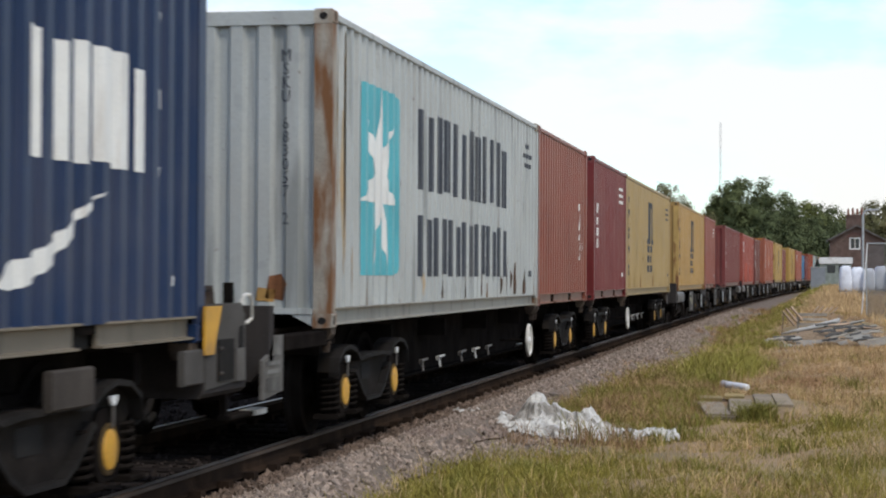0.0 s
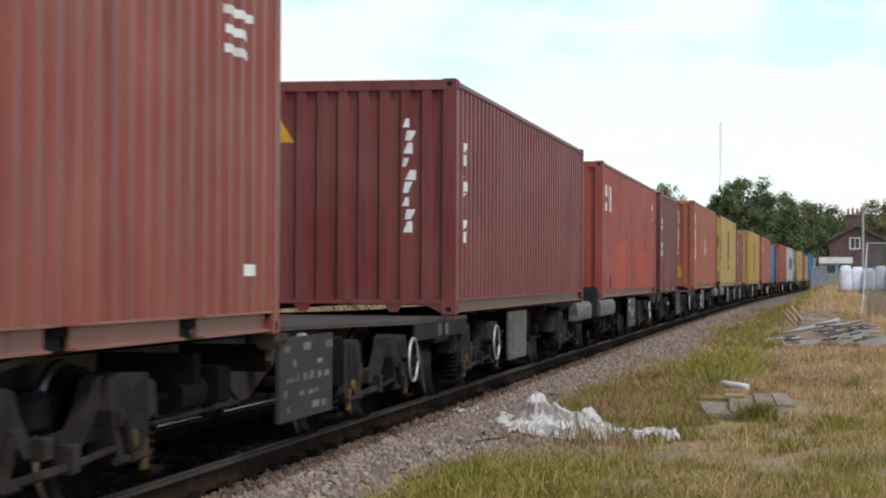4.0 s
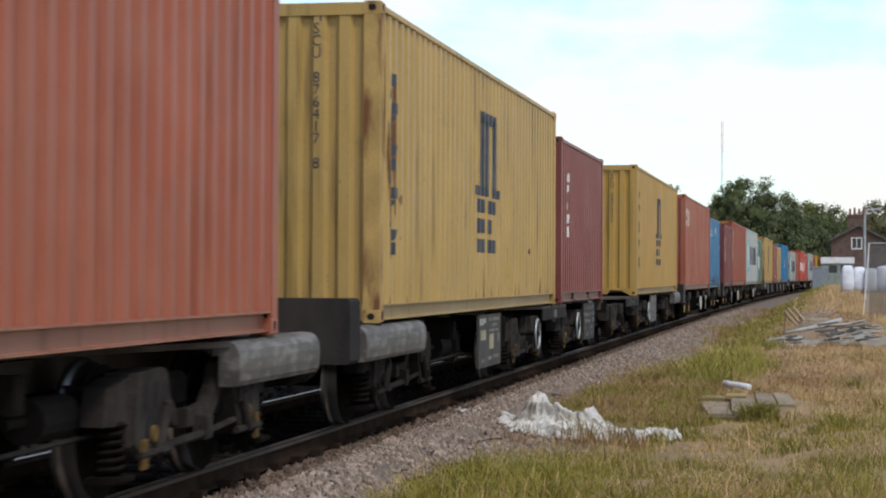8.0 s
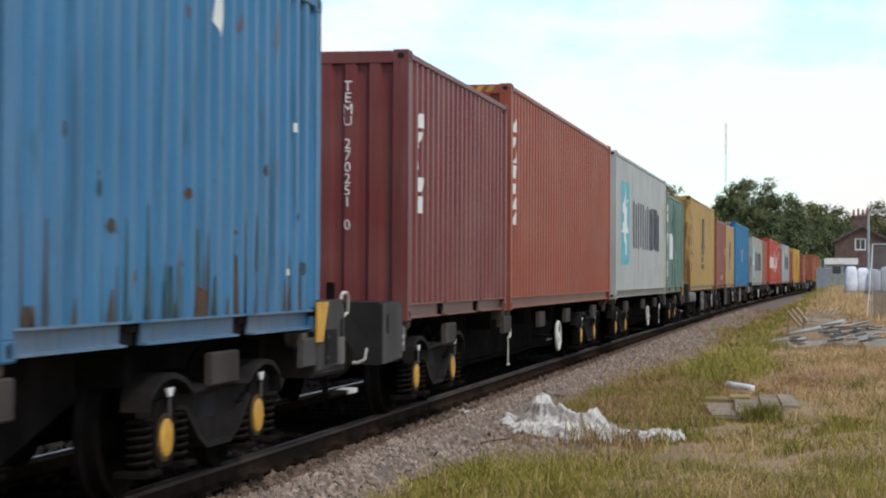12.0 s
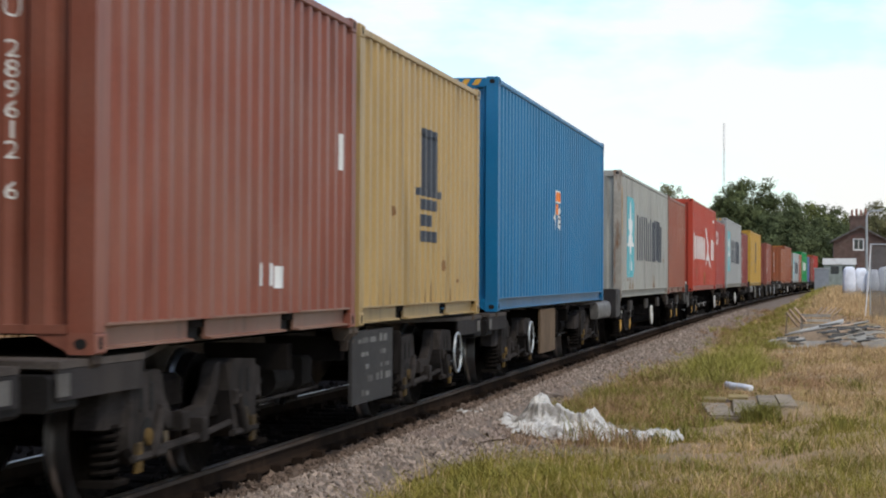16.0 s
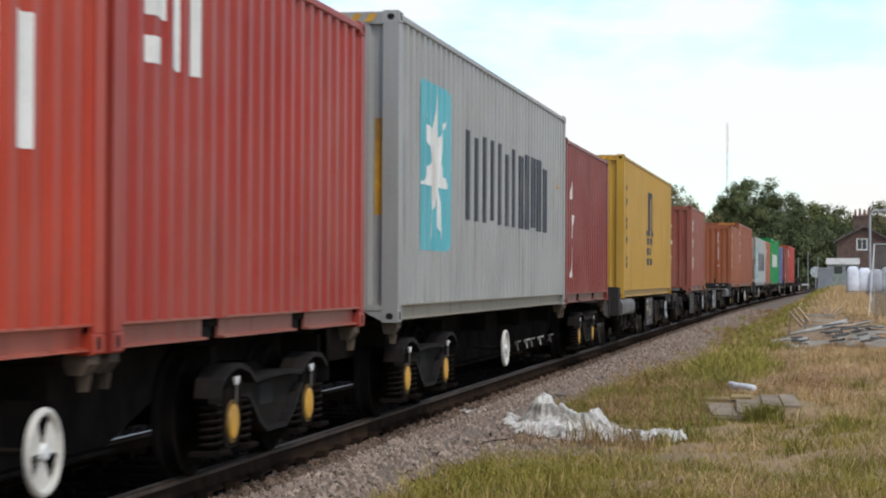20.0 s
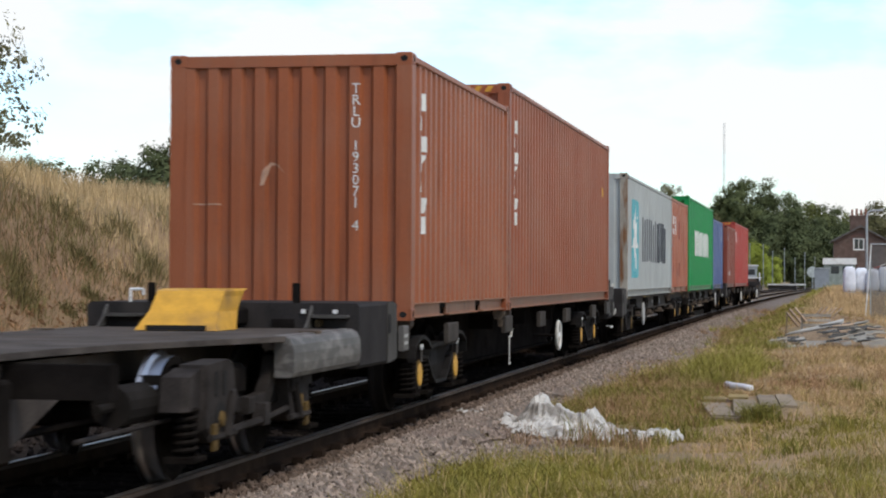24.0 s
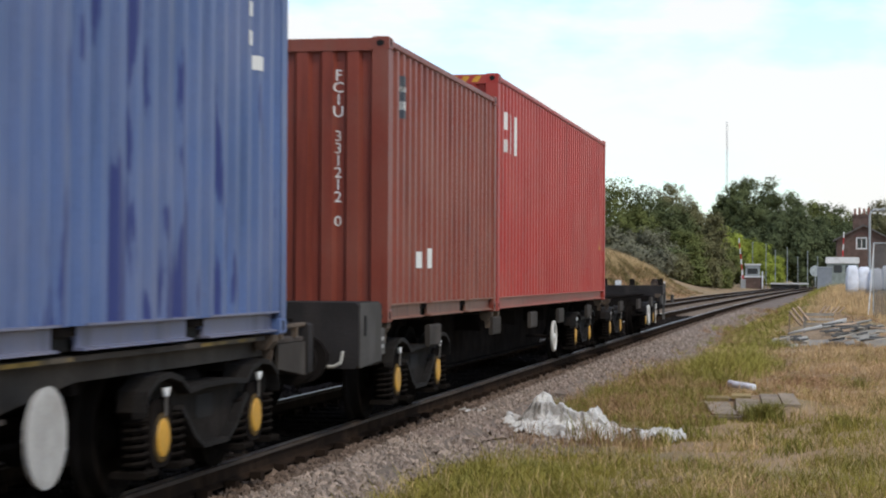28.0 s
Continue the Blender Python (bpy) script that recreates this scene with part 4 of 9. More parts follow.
c.on_side("rust_patch", [[(2.95, 0.172), (3.25, 0.172), (3.22, 0.32), (3.1, 0.37), (2.98, 0.33)], [(4.3, 0.45), (4.4, 0.48), (4.38, 0.8), (4.33, 0.86)]], M_BROWNRUN)
mark(c, 0.55, 0.95, 1.9, 2.2, 2, 0.2)

c = load(203.81, 20, False, "dark plum corrugated container with slanted white bars", (0.162, 0.039, 0.038), 0.3)
mark(c, 0.42, 0.82, 1.05, 2.1, 5, 0.4)
c.code_end("TEMU 270251 0", None, 0.62, 2.2, 0.142)
c = load(210.2, 40, True, "tall rust-orange corrugated container with white marks", (0.265, 0.061, 0.030), 0.2)
mark(c, 0.3, 0.6, 1.1, 2.5, 7)
high_stripes(c)
c = load(223.45, 40, True, "tall pale grey corrugated container with turquoise star panel", (0.40, 0.415, 0.40), 0.5, dust=0.7)
star_logo(c, 0.25)
wash(c, 8.6, 12.0, 14, 62, M_TANRUN, 0.171, 0.8)
c.on_side("warning_triangle", [[(11.15, 1.93), (11.42, 1.93), (11.26, 2.27)]], M_YELLOW, "yellow warning triangle")
c = load(235.68, 20, False, "faded green corrugated container with grime streaks and worn white word bars", (0.100, 0.215, 0.172), 0.9, M_RUST, dust=0.45)
drips(c, 12, 22, 0.6)
for k, (a, top, low, w) in enumerate([(1.12, 0.95, 0.18, 0.16), (1.62, 2.35, 0.2, 0.07), (1.95, 1.3, 0.18, 0.09), (2.30, 0.8, 0.18, 0.13), (2.62, 2.45, 0.9, 0.06), (2.95, 2.3, 0.18, 0.10), (3.2, 0.7, 0.18, 0.12), (3.5, 2.4, 1.2, 0.06), (3.8, 1.2, 0.2, 0.10), (4.35, 2.2, 0.18, 0.08), (4.9, 1.5, 0.2, 0.10), (5.4, 2.3, 0.4, 0.06)]):
    c.on_side("grime_streak", [[(a - 0.5 * w, low), (a + 0.5 * w, low), (a + 0.46 * w, 0.5 * (top + low)), (a + 0.30 * w, top), (a - 0.34 * w, top - 0.05), (a - 0.48 * w, 0.45 * (top + low))]], M_GRIME, "", 0.0025)
wash(c, 0.9, 5.7, 34, 61, M_GRIME)
c.on_side("brand_bar", word(0.98, 2.45, 0.90, 1.58, 3, 0.28) + word(2.65, 4.85, 0.92, 1.56, 4, 0.26), M_LWHITE, "worn white painted bar")
mark(c, 0.42, 0.80, 0.44, 2.35, 8, 0.3)

c = load(244.84, 40, True, "mustard yellow corrugated container with charcoal arched logo", (0.42, 0.268, 0.085), 0.8, posts=M_RUSTMUST, dust=0.12)
drips(c, 18, 17, 0.4)
arch_logo(c, 0.17)
c.code_end("MSCU 873023 0", M_LDARK, 0.62, 2.72)
c = load(258.4, 20, False, "faded brown-pink corrugated steel container", (0.225, 0.076, 0.050), 0.4)
c.on_side("data_bar", [bar(3.2, 3.36, 0.36, 0.52), bar(3.45, 3.62, 0.36, 0.52), bar(3.68, 3.84, 0.34, 0.50), bar(5.6, 5.64, 1.3, 1.6)], M_LWHITE)
c.code_end("GLDU 289612 6", None, 0.72)
c = load(264.6, 20, False, "pale mustard corrugated container with charcoal arched logo", (0.42, 0.28, 0.115), 0.5, dust=0.12)
drips(c, 10, 18, 0.4)
arch_logo(c, 0.0, -2.85, 0.68)
c = load(272.05, 40, True, "tall bright blue corrugated container with hazard placards", (0.005, 0.152, 0.325), 0.3, fade=0.08, dust=0.12)
placards(c, False)
c.on_side("rust_line", [bar(1.1, 1.17, 0.45, 2.7)], M_RUST, "rusty drip line")
high_stripes(c)

c = load(287.48, 40, False, "stained pale grey corrugated container with turquoise star panel", (0.335, 0.328, 0.295), 0.8, M_RUSTPOST)
drips(c, 22, 19, 0.5)
star_logo(c, on=0.24)
wash(c, 0.17, 0.45, 12, 53, M_TANRUN)
c.code_end("MSKU 857218 0", M_LDARK, 0.72)
c = load(299.93, 20, False, "brown-red corrugated steel container", (0.275, 0.083, 0.048), 0.5)

c = load(309.44, 40, True, "tall bright red corrugated container with white word bars and emblem", (0.42, 0.050, 0.024), 0.4, fade=0.12, dust=0.12)
c.on_side("brand_bar", word(0.55, 6.2, 1.03, 1.78, 7) + [bar(0.6, 0.8, 0.98, 1.85)] + word(9.3, 11.3, 1.05, 1.80, 3), M_LWHITE)
c.on_side("emblem", [[(6.3, 2.12), (6.9, 2.15), (7.5, 1.75), (8.2, 1.55), (7.9, 1.35), (8.6, 1.05), (9.3, 0.80), (8.9, 0.78), (8.0, 1.05), (7.3, 1.02), (6.7, 0.80), (6.9, 1.1), (7.6, 1.45), (7.0, 1.8)]], M_LWHITE, "white painted emblem")
c.on_side("data_bar", [bar(10.6, 11.3, 2.42, 2.52)], M_LWHITE)
c.on_side("rust_patch", [bar(5.5, 6.2, 0.2, 0.62), bar(1.6, 2.0, 0.5, 0.75)], M_RUST)
c.on_end("number_panel", [bar(0.60, 0.76, 1.0, 2.6)], M_LWHITE)
c.code_end("SUDU 696499 7", M_LDARK, 0.68, 2.5, 0.142)
c.on_end("repaint_patch", [bar(-0.6, 0.35, 0.2, 1.0)], material("ochre_primer", (0.324, 0.127, 0.025), 0.7, vary=0.25, scale=3), "ochre repaint", 0.005)
c = load(321.75, 20, False, "red corrugated steel container with white block logo", (0.335, 0.041, 0.030), 0.3)
corner_mark(c)
c = load(329.17, 40, True, "tall light grey corrugated container with turquoise star panel", (0.325, 0.325, 0.315), 0.3, dust=0.7)
star_logo(c, 0.26)
high_stripes(c)
c.on_end("height_sign", [bar(0.98, 1.06, 1.0, 1.9)], M_YELLOW, "yellow height sign")
c.on_side("warning_triangle", [[(11.2, 1.75), (11.5, 1.75), (11.35, 2.0)]], M_YELLOW)
c = load(341.5, 20, False, "deep red corrugated container with tall white bars", (0.205, 0.027, 0.023), 0.3)
mark(c, 0.6, 1.0, 0.42, 2.28, 3, 0.5)

c = load(350.55, 40, True, "clean yellow corrugated container with charcoal arched logo", (0.50, 0.285, 0.038), 0.1, dust=0.12)
arch_logo(c, 0.17)
high_stripes(c)
c = load(370.56, 20, False, "faded brown-red corrugated container with white upright marks", (0.265, 0.081, 0.057), 0.4)
mark(c, 0.5, 0.8, 0.7, 2.2, 8)
c.on_end("brand_bar", column(0.5, 0.62, 0.8, 2.2, 9, 0.3), M_LWHITE)

c = load(393.45, 20, False, "terracotta corrugated steel container with white upright bars", (0.30, 0.095, 0.040), 0.5)
mark(c, 0.42, 0.8, 0.85, 2.28, 7)
c.code_end("TRLU 193071 4", None, 0.66, 2.2, 0.142)
c.on_end("scuff", [[(-0.3, 1.3), (-0.26, 1.32), (-0.2, 1.5), (-0.12, 1.52), (-0.05, 1.42), (-0.1, 1.48), (-0.2, 1.54), (-0.28, 1.45)], bar(-0.98, -0.7, 1.12, 1.135)], M_SCUFF)
c = load(399.6, 40, True, "tall terracotta corrugated container with white upright bars", (0.275, 0.080, 0.034), 0.3)
mark(c, 0.42, 0.8, 1.1, 2.5, 7)
c.on_side("warning_triangle", [[(11.0, 1.9), (11.3, 1.9), (11.15, 2.15)]], M_YELLOW)
high_stripes(c)

c = load(415.4, 40, False, "light grey corrugated container with turquoise star panel", (0.39, 0.41, 0.405), 0.5, M_RUSTPOST)
drips(c, 12, 21, 0.3)
wash(c, 0.17, 0.40, 10, 54, M_TANRUN)
star_logo(c, -0.02)
c.code_end("MSKU 005544", M_LDARK, 0.70)
c = load(427.65, 20, False, "orange corrugated container with brown patches and white logo", (0.405, 0.138, 0.078), 0.5, None, (((0.20, 0.058, 0.036), 0.8, (1.6, 1.6, 0.8), 0.53, 0.57, 0.55), ((0.26, 0.13, 0.09), 2.4, (2.2, 2.2, 0.6), 0.58, 0.62, 0.5)))
corner_mark(c, 2.1)
for y0, y1, z0, z1 in ((2.35, 2.95, 1.50, 2.02), (0.62, 0.90, 0.56, 0.78), (2.2, 2.55, 0.50, 0.72), (2.62, 3.0, 0.44, 0.86), (0.2, 0.42, 1.1, 1.32), (4.6, 4.8, 0.9, 1.2)):
    c.on_side("repaint_patch", [bar(y0, y1, z0, z1)], M_PATCHBROWN, "red-brown repaint patch", 0.003)
mark(c, 4.9, 5.05, 0.9, 2.3, 9)

c = load(434.37, 40, True, "tall bright green corrugated container with white word bars", (0.001, 0.245, 0.058), 0.15, fade=0.0, dust=0.08)
c.on_side("brand_bar", word(2.62, 9.66, 1.12, 1.92, 9, 0.36), M_LWHITE)
c = load(446.75, 20, False, "streaked blue corrugated steel container", (0.080, 0.14, 0.30), 0.3, None, ((( 0.020, 0.028, 0.13), 1.5, (2.6, 2.6, 0.45), 0.575, 0.60, 0.85),))
c.on_side("data_bar", [bar(5.1, 5.25, 2.2, 2.3), bar(5.1, 5.3, 2.0, 2.1), bar(5.3, 5.45, 1.85, 1.95)], M_LWHITE)

c = load(456.22, 20, False, "dark brown-red corrugated container with faded side", (0.216, 0.051, 0.033), 0.6)
c.code_end("FCIU 331212 0", None, 0.74, 2.2, 0.142)
c.on_side("label_panel", [bar(0.55, 0.9, 1.9, 2.3)], M_LDARK)
c.on_side("data_bar", [bar(0.6, 0.85, 1.98, 2.06), bar(0.6, 0.85, 2.15, 2.2), bar(1.3, 1.6, 0.5, 0.66), bar(1.9, 2.1, 0.5, 0.7)], M_LWHITE)
c = load(462.42, 40, True, "tall bright red corrugated container with white block logo", (0.389, 0.041, 0.034), 0.15)
corner_mark(c)
high_stripes(c)
c.on_side("warning_triangle", [[(11.2, 0.9), (11.5, 0.9), (11.35, 1.2)]], M_YELLOW)


# ---- wagons ----
WHEELS = []
WHEEL_R = 0.42


def wheel_mesh(bm):
    for e in (-1, 1):
        prof = [(0.66, 0.06), (0.66, 0.40), (0.68, 0.455), (0.71, 0.45), (0.73, WHEEL_R), (0.815, WHEEL_R - 0.005), (0.82, 0.36), (0.79, 0.33), (0.76, 0.18), (0.80, 0.13), (0.86, 0.12), (0.86, 0.05)]
        lathe_x(bm, [(e * x, r) for x, r in prof], 28)
    for f in bm.faces:
        if min(math.hypot(v.co.y, v.co.z) for v in f.verts) > 0.40:
            f.material_index = 1
    rod(bm, (-1.0, 0, 0), (1.0, 0, 0), 0.075, 10)


def coil(bm, c, r=0.075, h=0.30, turns=6):
    """A helical spring of round bar."""
    n = 9 * turns
    rings = []
    for k in range(n + 1):
        a = 2 * math.pi * k / 9
        mid = Vector((c[0] + r * math.cos(a), c[1] + r * math.sin(a), c[2] + h * k / n))
        out = Vector((math.cos(a), math.sin(a), 0))
        rings.append([mid + 0.017 * (out * math.cos(q) + Vector((0, 0, 1)) * math.sin(q)) for q in (0, 1.257, 2.513, 3.77, 5.027)])
    loft(bm, rings)


def bogie(wagon, y, style, dull_shaded=False):
    """A two-axle bogie under a wagon; style A has yellow axlebox covers, style B dusty brown pedestals."""
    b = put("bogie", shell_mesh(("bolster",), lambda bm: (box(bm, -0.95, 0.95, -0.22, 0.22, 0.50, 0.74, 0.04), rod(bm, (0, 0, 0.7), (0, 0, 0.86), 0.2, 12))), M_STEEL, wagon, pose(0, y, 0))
    half = 1.0
    # near-outer B bogies get a darker casting, their shade put into the colour
    cast_mat, end_mat = (M_FRAME, M_STEEL) if dull_shaded else (M_BROWN, M_OCHRE)
    flip = Matrix.Rotation(math.pi, 4, "Z")
    cs = shell_mesh(("coil",), lambda bm: coil(bm, (0, 0, 0)))
    seat = shell_mesh(("springseat",), lambda bm: box(bm, -0.11, 0.11, -0.12, 0.12, 0, 0.04, 0.01))

    def frame_a(bm):
        # arched web: hoods over the axles, a deep belly between them
        top = [(-1.44, 0.56), (-1.40, 0.68), (-1.22, 0.76), (-1.0, 0.78), (-0.78, 0.74), (-0.62, 0.66), (-0.3, 0.68), (0.3, 0.68), (0.62, 0.66), (0.78, 0.74), (1.0, 0.78), (1.22, 0.76), (1.40, 0.68), (1.44, 0.56)]
        low = [(1.26, 0.48), (1.0, 0.50), (0.80, 0.48), (0.62, 0.42), (0.46, 0.34), (0.26, 0.255), (-0.26, 0.255), (-0.46, 0.34), (-0.62, 0.42), (-0.80, 0.48), (-1.0, 0.50), (-1.26, 0.48)]
        plate_x(bm, top + low, 0.97, 1.07)

    def lip_a(bm):
        top = [(-1.44, 0.56), (-1.40, 0.68), (-1.22, 0.76), (-1.0, 0.78), (-0.78, 0.74), (-0.62, 0.66), (-0.3, 0.68), (0.3, 0.68), (0.62, 0.66), (0.78, 0.74), (1.0, 0.78), (1.22, 0.76), (1.40, 0.68), (1.44, 0.56)]
        plate_x(bm, top + [(a, z - 0.035) for a, z in top[::-1]], 1.07, 1.16)

    def belly_lip(bm):
        low = [(-0.72, 0.53), (-0.62, 0.46), (-0.46, 0.34), (-0.26, 0.255), (0.26, 0.255), (0.46, 0.34), (0.62, 0.46), (0.72, 0.53)]
        plate_x(bm, low + [(a * 0.96, z + 0.03) for a, z in low[::-1]], 1.07, 1.14)

    def pedestal(bm):
        # a dusty casting with a sloping shoulder towards the bogie's middle
        loft(bm, [[(x, a, z) for a, z in ((-0.30, 0.36 + c), (-0.30 + c, 0.79), (0.20, 0.81), (0.30 - c, 0.78), (0.34, 0.60), (0.24, 0.34), (0.14, 0.27 + c), (-0.18, 0.27 + c))] for x, c in ((0.95, 0.0), (1.10, 0.0), (1.14, 0.025))])

    def shoulder(bm):
        plate_x(bm, [(0.31, 0.80), (0.44, 0.78), (0.52, 0.64), (0.66, 0.52), (0.98, 0.50), (0.98, 0.42), (0.60, 0.42), (0.46, 0.52), (0.36, 0.62)], 0.98, 1.07)

    for e in (0, 1):
        f = flip if e else Matrix.Identity(4)
        if style == "A":
            web = put("side_frame", shell_mesh(("frame_a",), frame_a), M_FRAME, b, f)
            put("frame_lip", shell_mesh(("lip_a",), lip_a), M_BLACK, web)
            put("frame_lip", shell_mesh(("belly_lip",), belly_lip), M_BLACK, web)
            if not e:
                put("frame_window", shell_mesh(("window_a",), lambda bm: plate_x(bm, rounded(-0.26, 0.10, 0.44, 0.59, 0.03)[0], 1.07, 1.075)), M_DARKHOLE, web)
        else:
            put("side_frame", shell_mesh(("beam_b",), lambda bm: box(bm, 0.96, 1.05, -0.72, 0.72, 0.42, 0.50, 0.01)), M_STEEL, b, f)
        for k, a in enumerate((-half, half)):
            turn = f @ Matrix.Translation((0, a, 0))
            if style == "A":
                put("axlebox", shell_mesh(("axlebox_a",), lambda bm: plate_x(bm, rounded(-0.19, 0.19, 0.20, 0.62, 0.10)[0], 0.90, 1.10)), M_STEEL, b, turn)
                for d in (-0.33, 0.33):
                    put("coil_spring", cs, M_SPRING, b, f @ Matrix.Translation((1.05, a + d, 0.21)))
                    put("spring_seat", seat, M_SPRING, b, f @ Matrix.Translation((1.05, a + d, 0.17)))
                if not e:
                    ring = put("axlebox_cover", shell_mesh(("cover_ring",), lambda bm: lathe_x(bm, [(0, 0.10), (0, 0.150), (0.008, 0.150), (0.012, 0.135), (0.012, 0.10)], 20)), M_OCHRE, b, Matrix.Translation((1.10, a, 0.38)), "ochre-stained axlebox rim")
                    put("cap", shell_mesh(("cover",), lambda bm: lathe_x(bm, [(0.005, 0.10), (0.012, 0.118), (0.018, 0.115), (0.022, 0.09), (0.023, 0.0001)], 18)), M_OCHRE if dull_shaded else M_YELLOW, ring, None, "dull ochre axlebox cap" if dull_shaded else "yellow axlebox cap")
                    put("damper_link", shell_mesh(("link",), lambda bm: rod(bm, (0, 0, -0.05), (0, 0, 0.10), 0.009, 6)), M_GREYP, b, Matrix.Translation((1.13, a, 0.56)))
                    put("link_head", shell_mesh(("linkhead",), lambda bm: loft(bm, [[(-0.008, -w, z), (0.008, -w, z), (0.008, w, z), (-0.008, w, z)] for z, w in ((0.07, 0.02), (0.10, 0.05), (0.125, 0.062))])), M_GREYP if dull_shaded else M_WHITEP, b, Matrix.Translation((1.13, a, 0.56)), "" if dull_shaded else "white head of the damper link")
            else:
                way = Matrix.Diagonal((1, -1 if k else 1, 1, 1))
                ped = put("pedestal", shell_mesh(("pedestal",), pedestal), cast_mat, b, turn @ way)
                put("shoulder_arm", shell_mesh(("shoulder",), shoulder), cast_mat, b, turn @ way)
                put("spring_hood", shell_mesh(("hood",), lambda bm: loft(bm, [[(x, -0.62 + 2 * c, 0.50), (x, -0.56 + c, 0.72), (x, -0.305, 0.77), (x, -0.305, 0.50)] for x, c in ((0.92, 0.0), (1.06, 0.0), (1.10, 0.03))])), cast_mat, b, turn @ way)
                put("coil_spring", cs, M_SPRING, b, turn @ way @ Matrix.Translation((1.04, -0.44, 0.21)))
                put("spring_seat", seat, M_SPRING, b, turn @ way @ Matrix.Translation((1.04, -0.44, 0.17)))
                if not e:
                    # slots and axle hole are dark plates carrying the shade of openings
                    for d in (-0.10, 0.08):
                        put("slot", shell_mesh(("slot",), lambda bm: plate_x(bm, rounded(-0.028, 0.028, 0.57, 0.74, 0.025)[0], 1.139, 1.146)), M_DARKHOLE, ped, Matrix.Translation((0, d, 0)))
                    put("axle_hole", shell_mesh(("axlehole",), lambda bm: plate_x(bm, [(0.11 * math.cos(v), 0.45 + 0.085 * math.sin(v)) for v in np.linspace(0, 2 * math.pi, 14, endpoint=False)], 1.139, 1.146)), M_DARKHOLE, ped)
                    put("axle_end", shell_mesh(("axleend",), lambda bm: (lathe_x(bm, [(1.146, 0.0001), (1.146, 0.055), (1.165, 0.05), (1.17, 0.0001)], 12, (0, 0, 0.42)), box(bm, 1.141, 1.165, -0.22, -0.13, 0.22, 0.40, 0.008))), end_mat, ped, None, "" if dull_shaded else "ochre-stained axle end")
                    put("damper", shell_mesh(("damper",), lambda bm: (rod(bm, (1.16, 0.20, 0.56), (1.16, 0.05, 0.30), 0.035, 8), rod(bm, (1.15, -0.26, 0.31), (1.15, 0.30, 0.31), 0.025, 6), box(bm, 1.11, 1.17, 0.20, 0.28, 0.50, 0.60, 0.01))), cast_mat, b, turn @ way)
    if style == "B":
        put("tie_rod", shell_mesh(("tie",), lambda bm: (rod(bm, (1.12, -0.78, 0.32), (1.12, 0.10, 0.34), 0.028, 6), rod(bm, (1.12, 0.10, 0.34), (1.12, 0.74, 0.38), 0.022, 6), box(bm, 1.06, 1.16, 0.02, 0.14, 0.30, 0.46, 0.01), box(bm, 1.04, 1.13, -0.30, -0.16, 0.40, 0.52, 0.01))), cast_mat, b)
    for a in (-half, half):
        me = shell_mesh(("wheelset", style), wheel_mesh)
        if not me.materials:
            me.materials.append(M_SPRING)
            me.materials.append(M_RIM if style == "B" else M_STEEL)
        w = put("wheelset", me, M_SPRING, b)
        w.matrix_parent_inverse = Matrix.Translation((0, a, WHEEL_R))
        WHEELS.append(w)
    for a in (-0.46, 0.46):
        put("brake_beam", shell_mesh(("brakebeam",), lambda bm: box(bm, -0.9, 0.9, -0.04, 0.04, 0.34, 0.44)), M_STEEL, b, pose(0, a, 0))
    return b


def hand_wheel(wagon, x, y, z, style):
    """A brake hand wheel: rim, hub and spokes, or a pressed disc with three openings."""
    r, t = 0.205, {"spoked": 0.024, "disc": 0.022, "thin": 0.014}[style]
    rim = put("hand_wheel", shell_mesh(("rim", style), lambda bm: loft(bm, [[(t * math.cos(q), (r + t * math.sin(q)) * math.cos(a), (r + t * math.sin(q)) * math.sin(a)) for q in np.linspace(0, 2 * math.pi, 8, endpoint=False)] for a in np.linspace(0, 2 * math.pi, 29)], caps=False)),
              M_CREAM if style != "thin" else M_GALV, wagon, pose(x, y, z), {"spoked": "white three-spoked brake hand wheel", "disc": "white pressed brake hand wheel", "thin": "thin white-rimmed brake hand wheel"}[style])
    put("hub", shell_mesh(("hub",), lambda bm: lathe_x(bm, [(-0.035, 0.045), (0.0, 0.05), (0.02, 0.035)], 12)), M_WHITEP if style != "thin" else M_FRAME, rim)
    for k in range(3):
        turn = Matrix.Rotation(2 * math.pi * k / 3 + 0.5, 4, "X")
        if style == "disc":
            put("web", shell_mesh(("web",), lambda bm: plate_x(bm, [(0.04 * math.cos(a), 0.04 * math.sin(a)) for a in np.linspace(-0.6, 0.6, 4)] + [(r * math.cos(a), r * math.sin(a)) for a in np.linspace(0.6, -0.6, 7)], -0.012, -0.002)), M_CREAM, rim, turn)
        else:
            put("spoke", shell_mesh(("spoke", style), lambda bm: loft(bm, [[(-0.012, -w, v), (0.006, -w, v), (0.006, w, v), (-0.012, w, v)] for v, w in ((0.03, 0.026), (0.10, 0.016), (r, 0.022))])), M_CREAM if style == "spoked" else M_FRAME, rim, turn)
    bm = bmesh.new()
    rod(bm, (x - 0.4, y, z), (x - 0.03, y, z), 0.022, 6)
    part("wheel_shaft", bm, M_STEEL, wagon)


def twistlock(bm):
    loft(bm, [[(-0.07, y, -0.004), (0.075, y, -0.004), (0.075, y, -0.05), (0.03, y, -0.11), (-0.05, y, -0.11), (-0.07, y, -0.05)] for y in (-0.075, 0.075)])
    loft(bm, [[(-0.02, y, -0.111), (0.055, y, -0.111), (0.04, y, -0.20), (-0.01, y, -0.20)] for y in (-0.02, 0.02)])


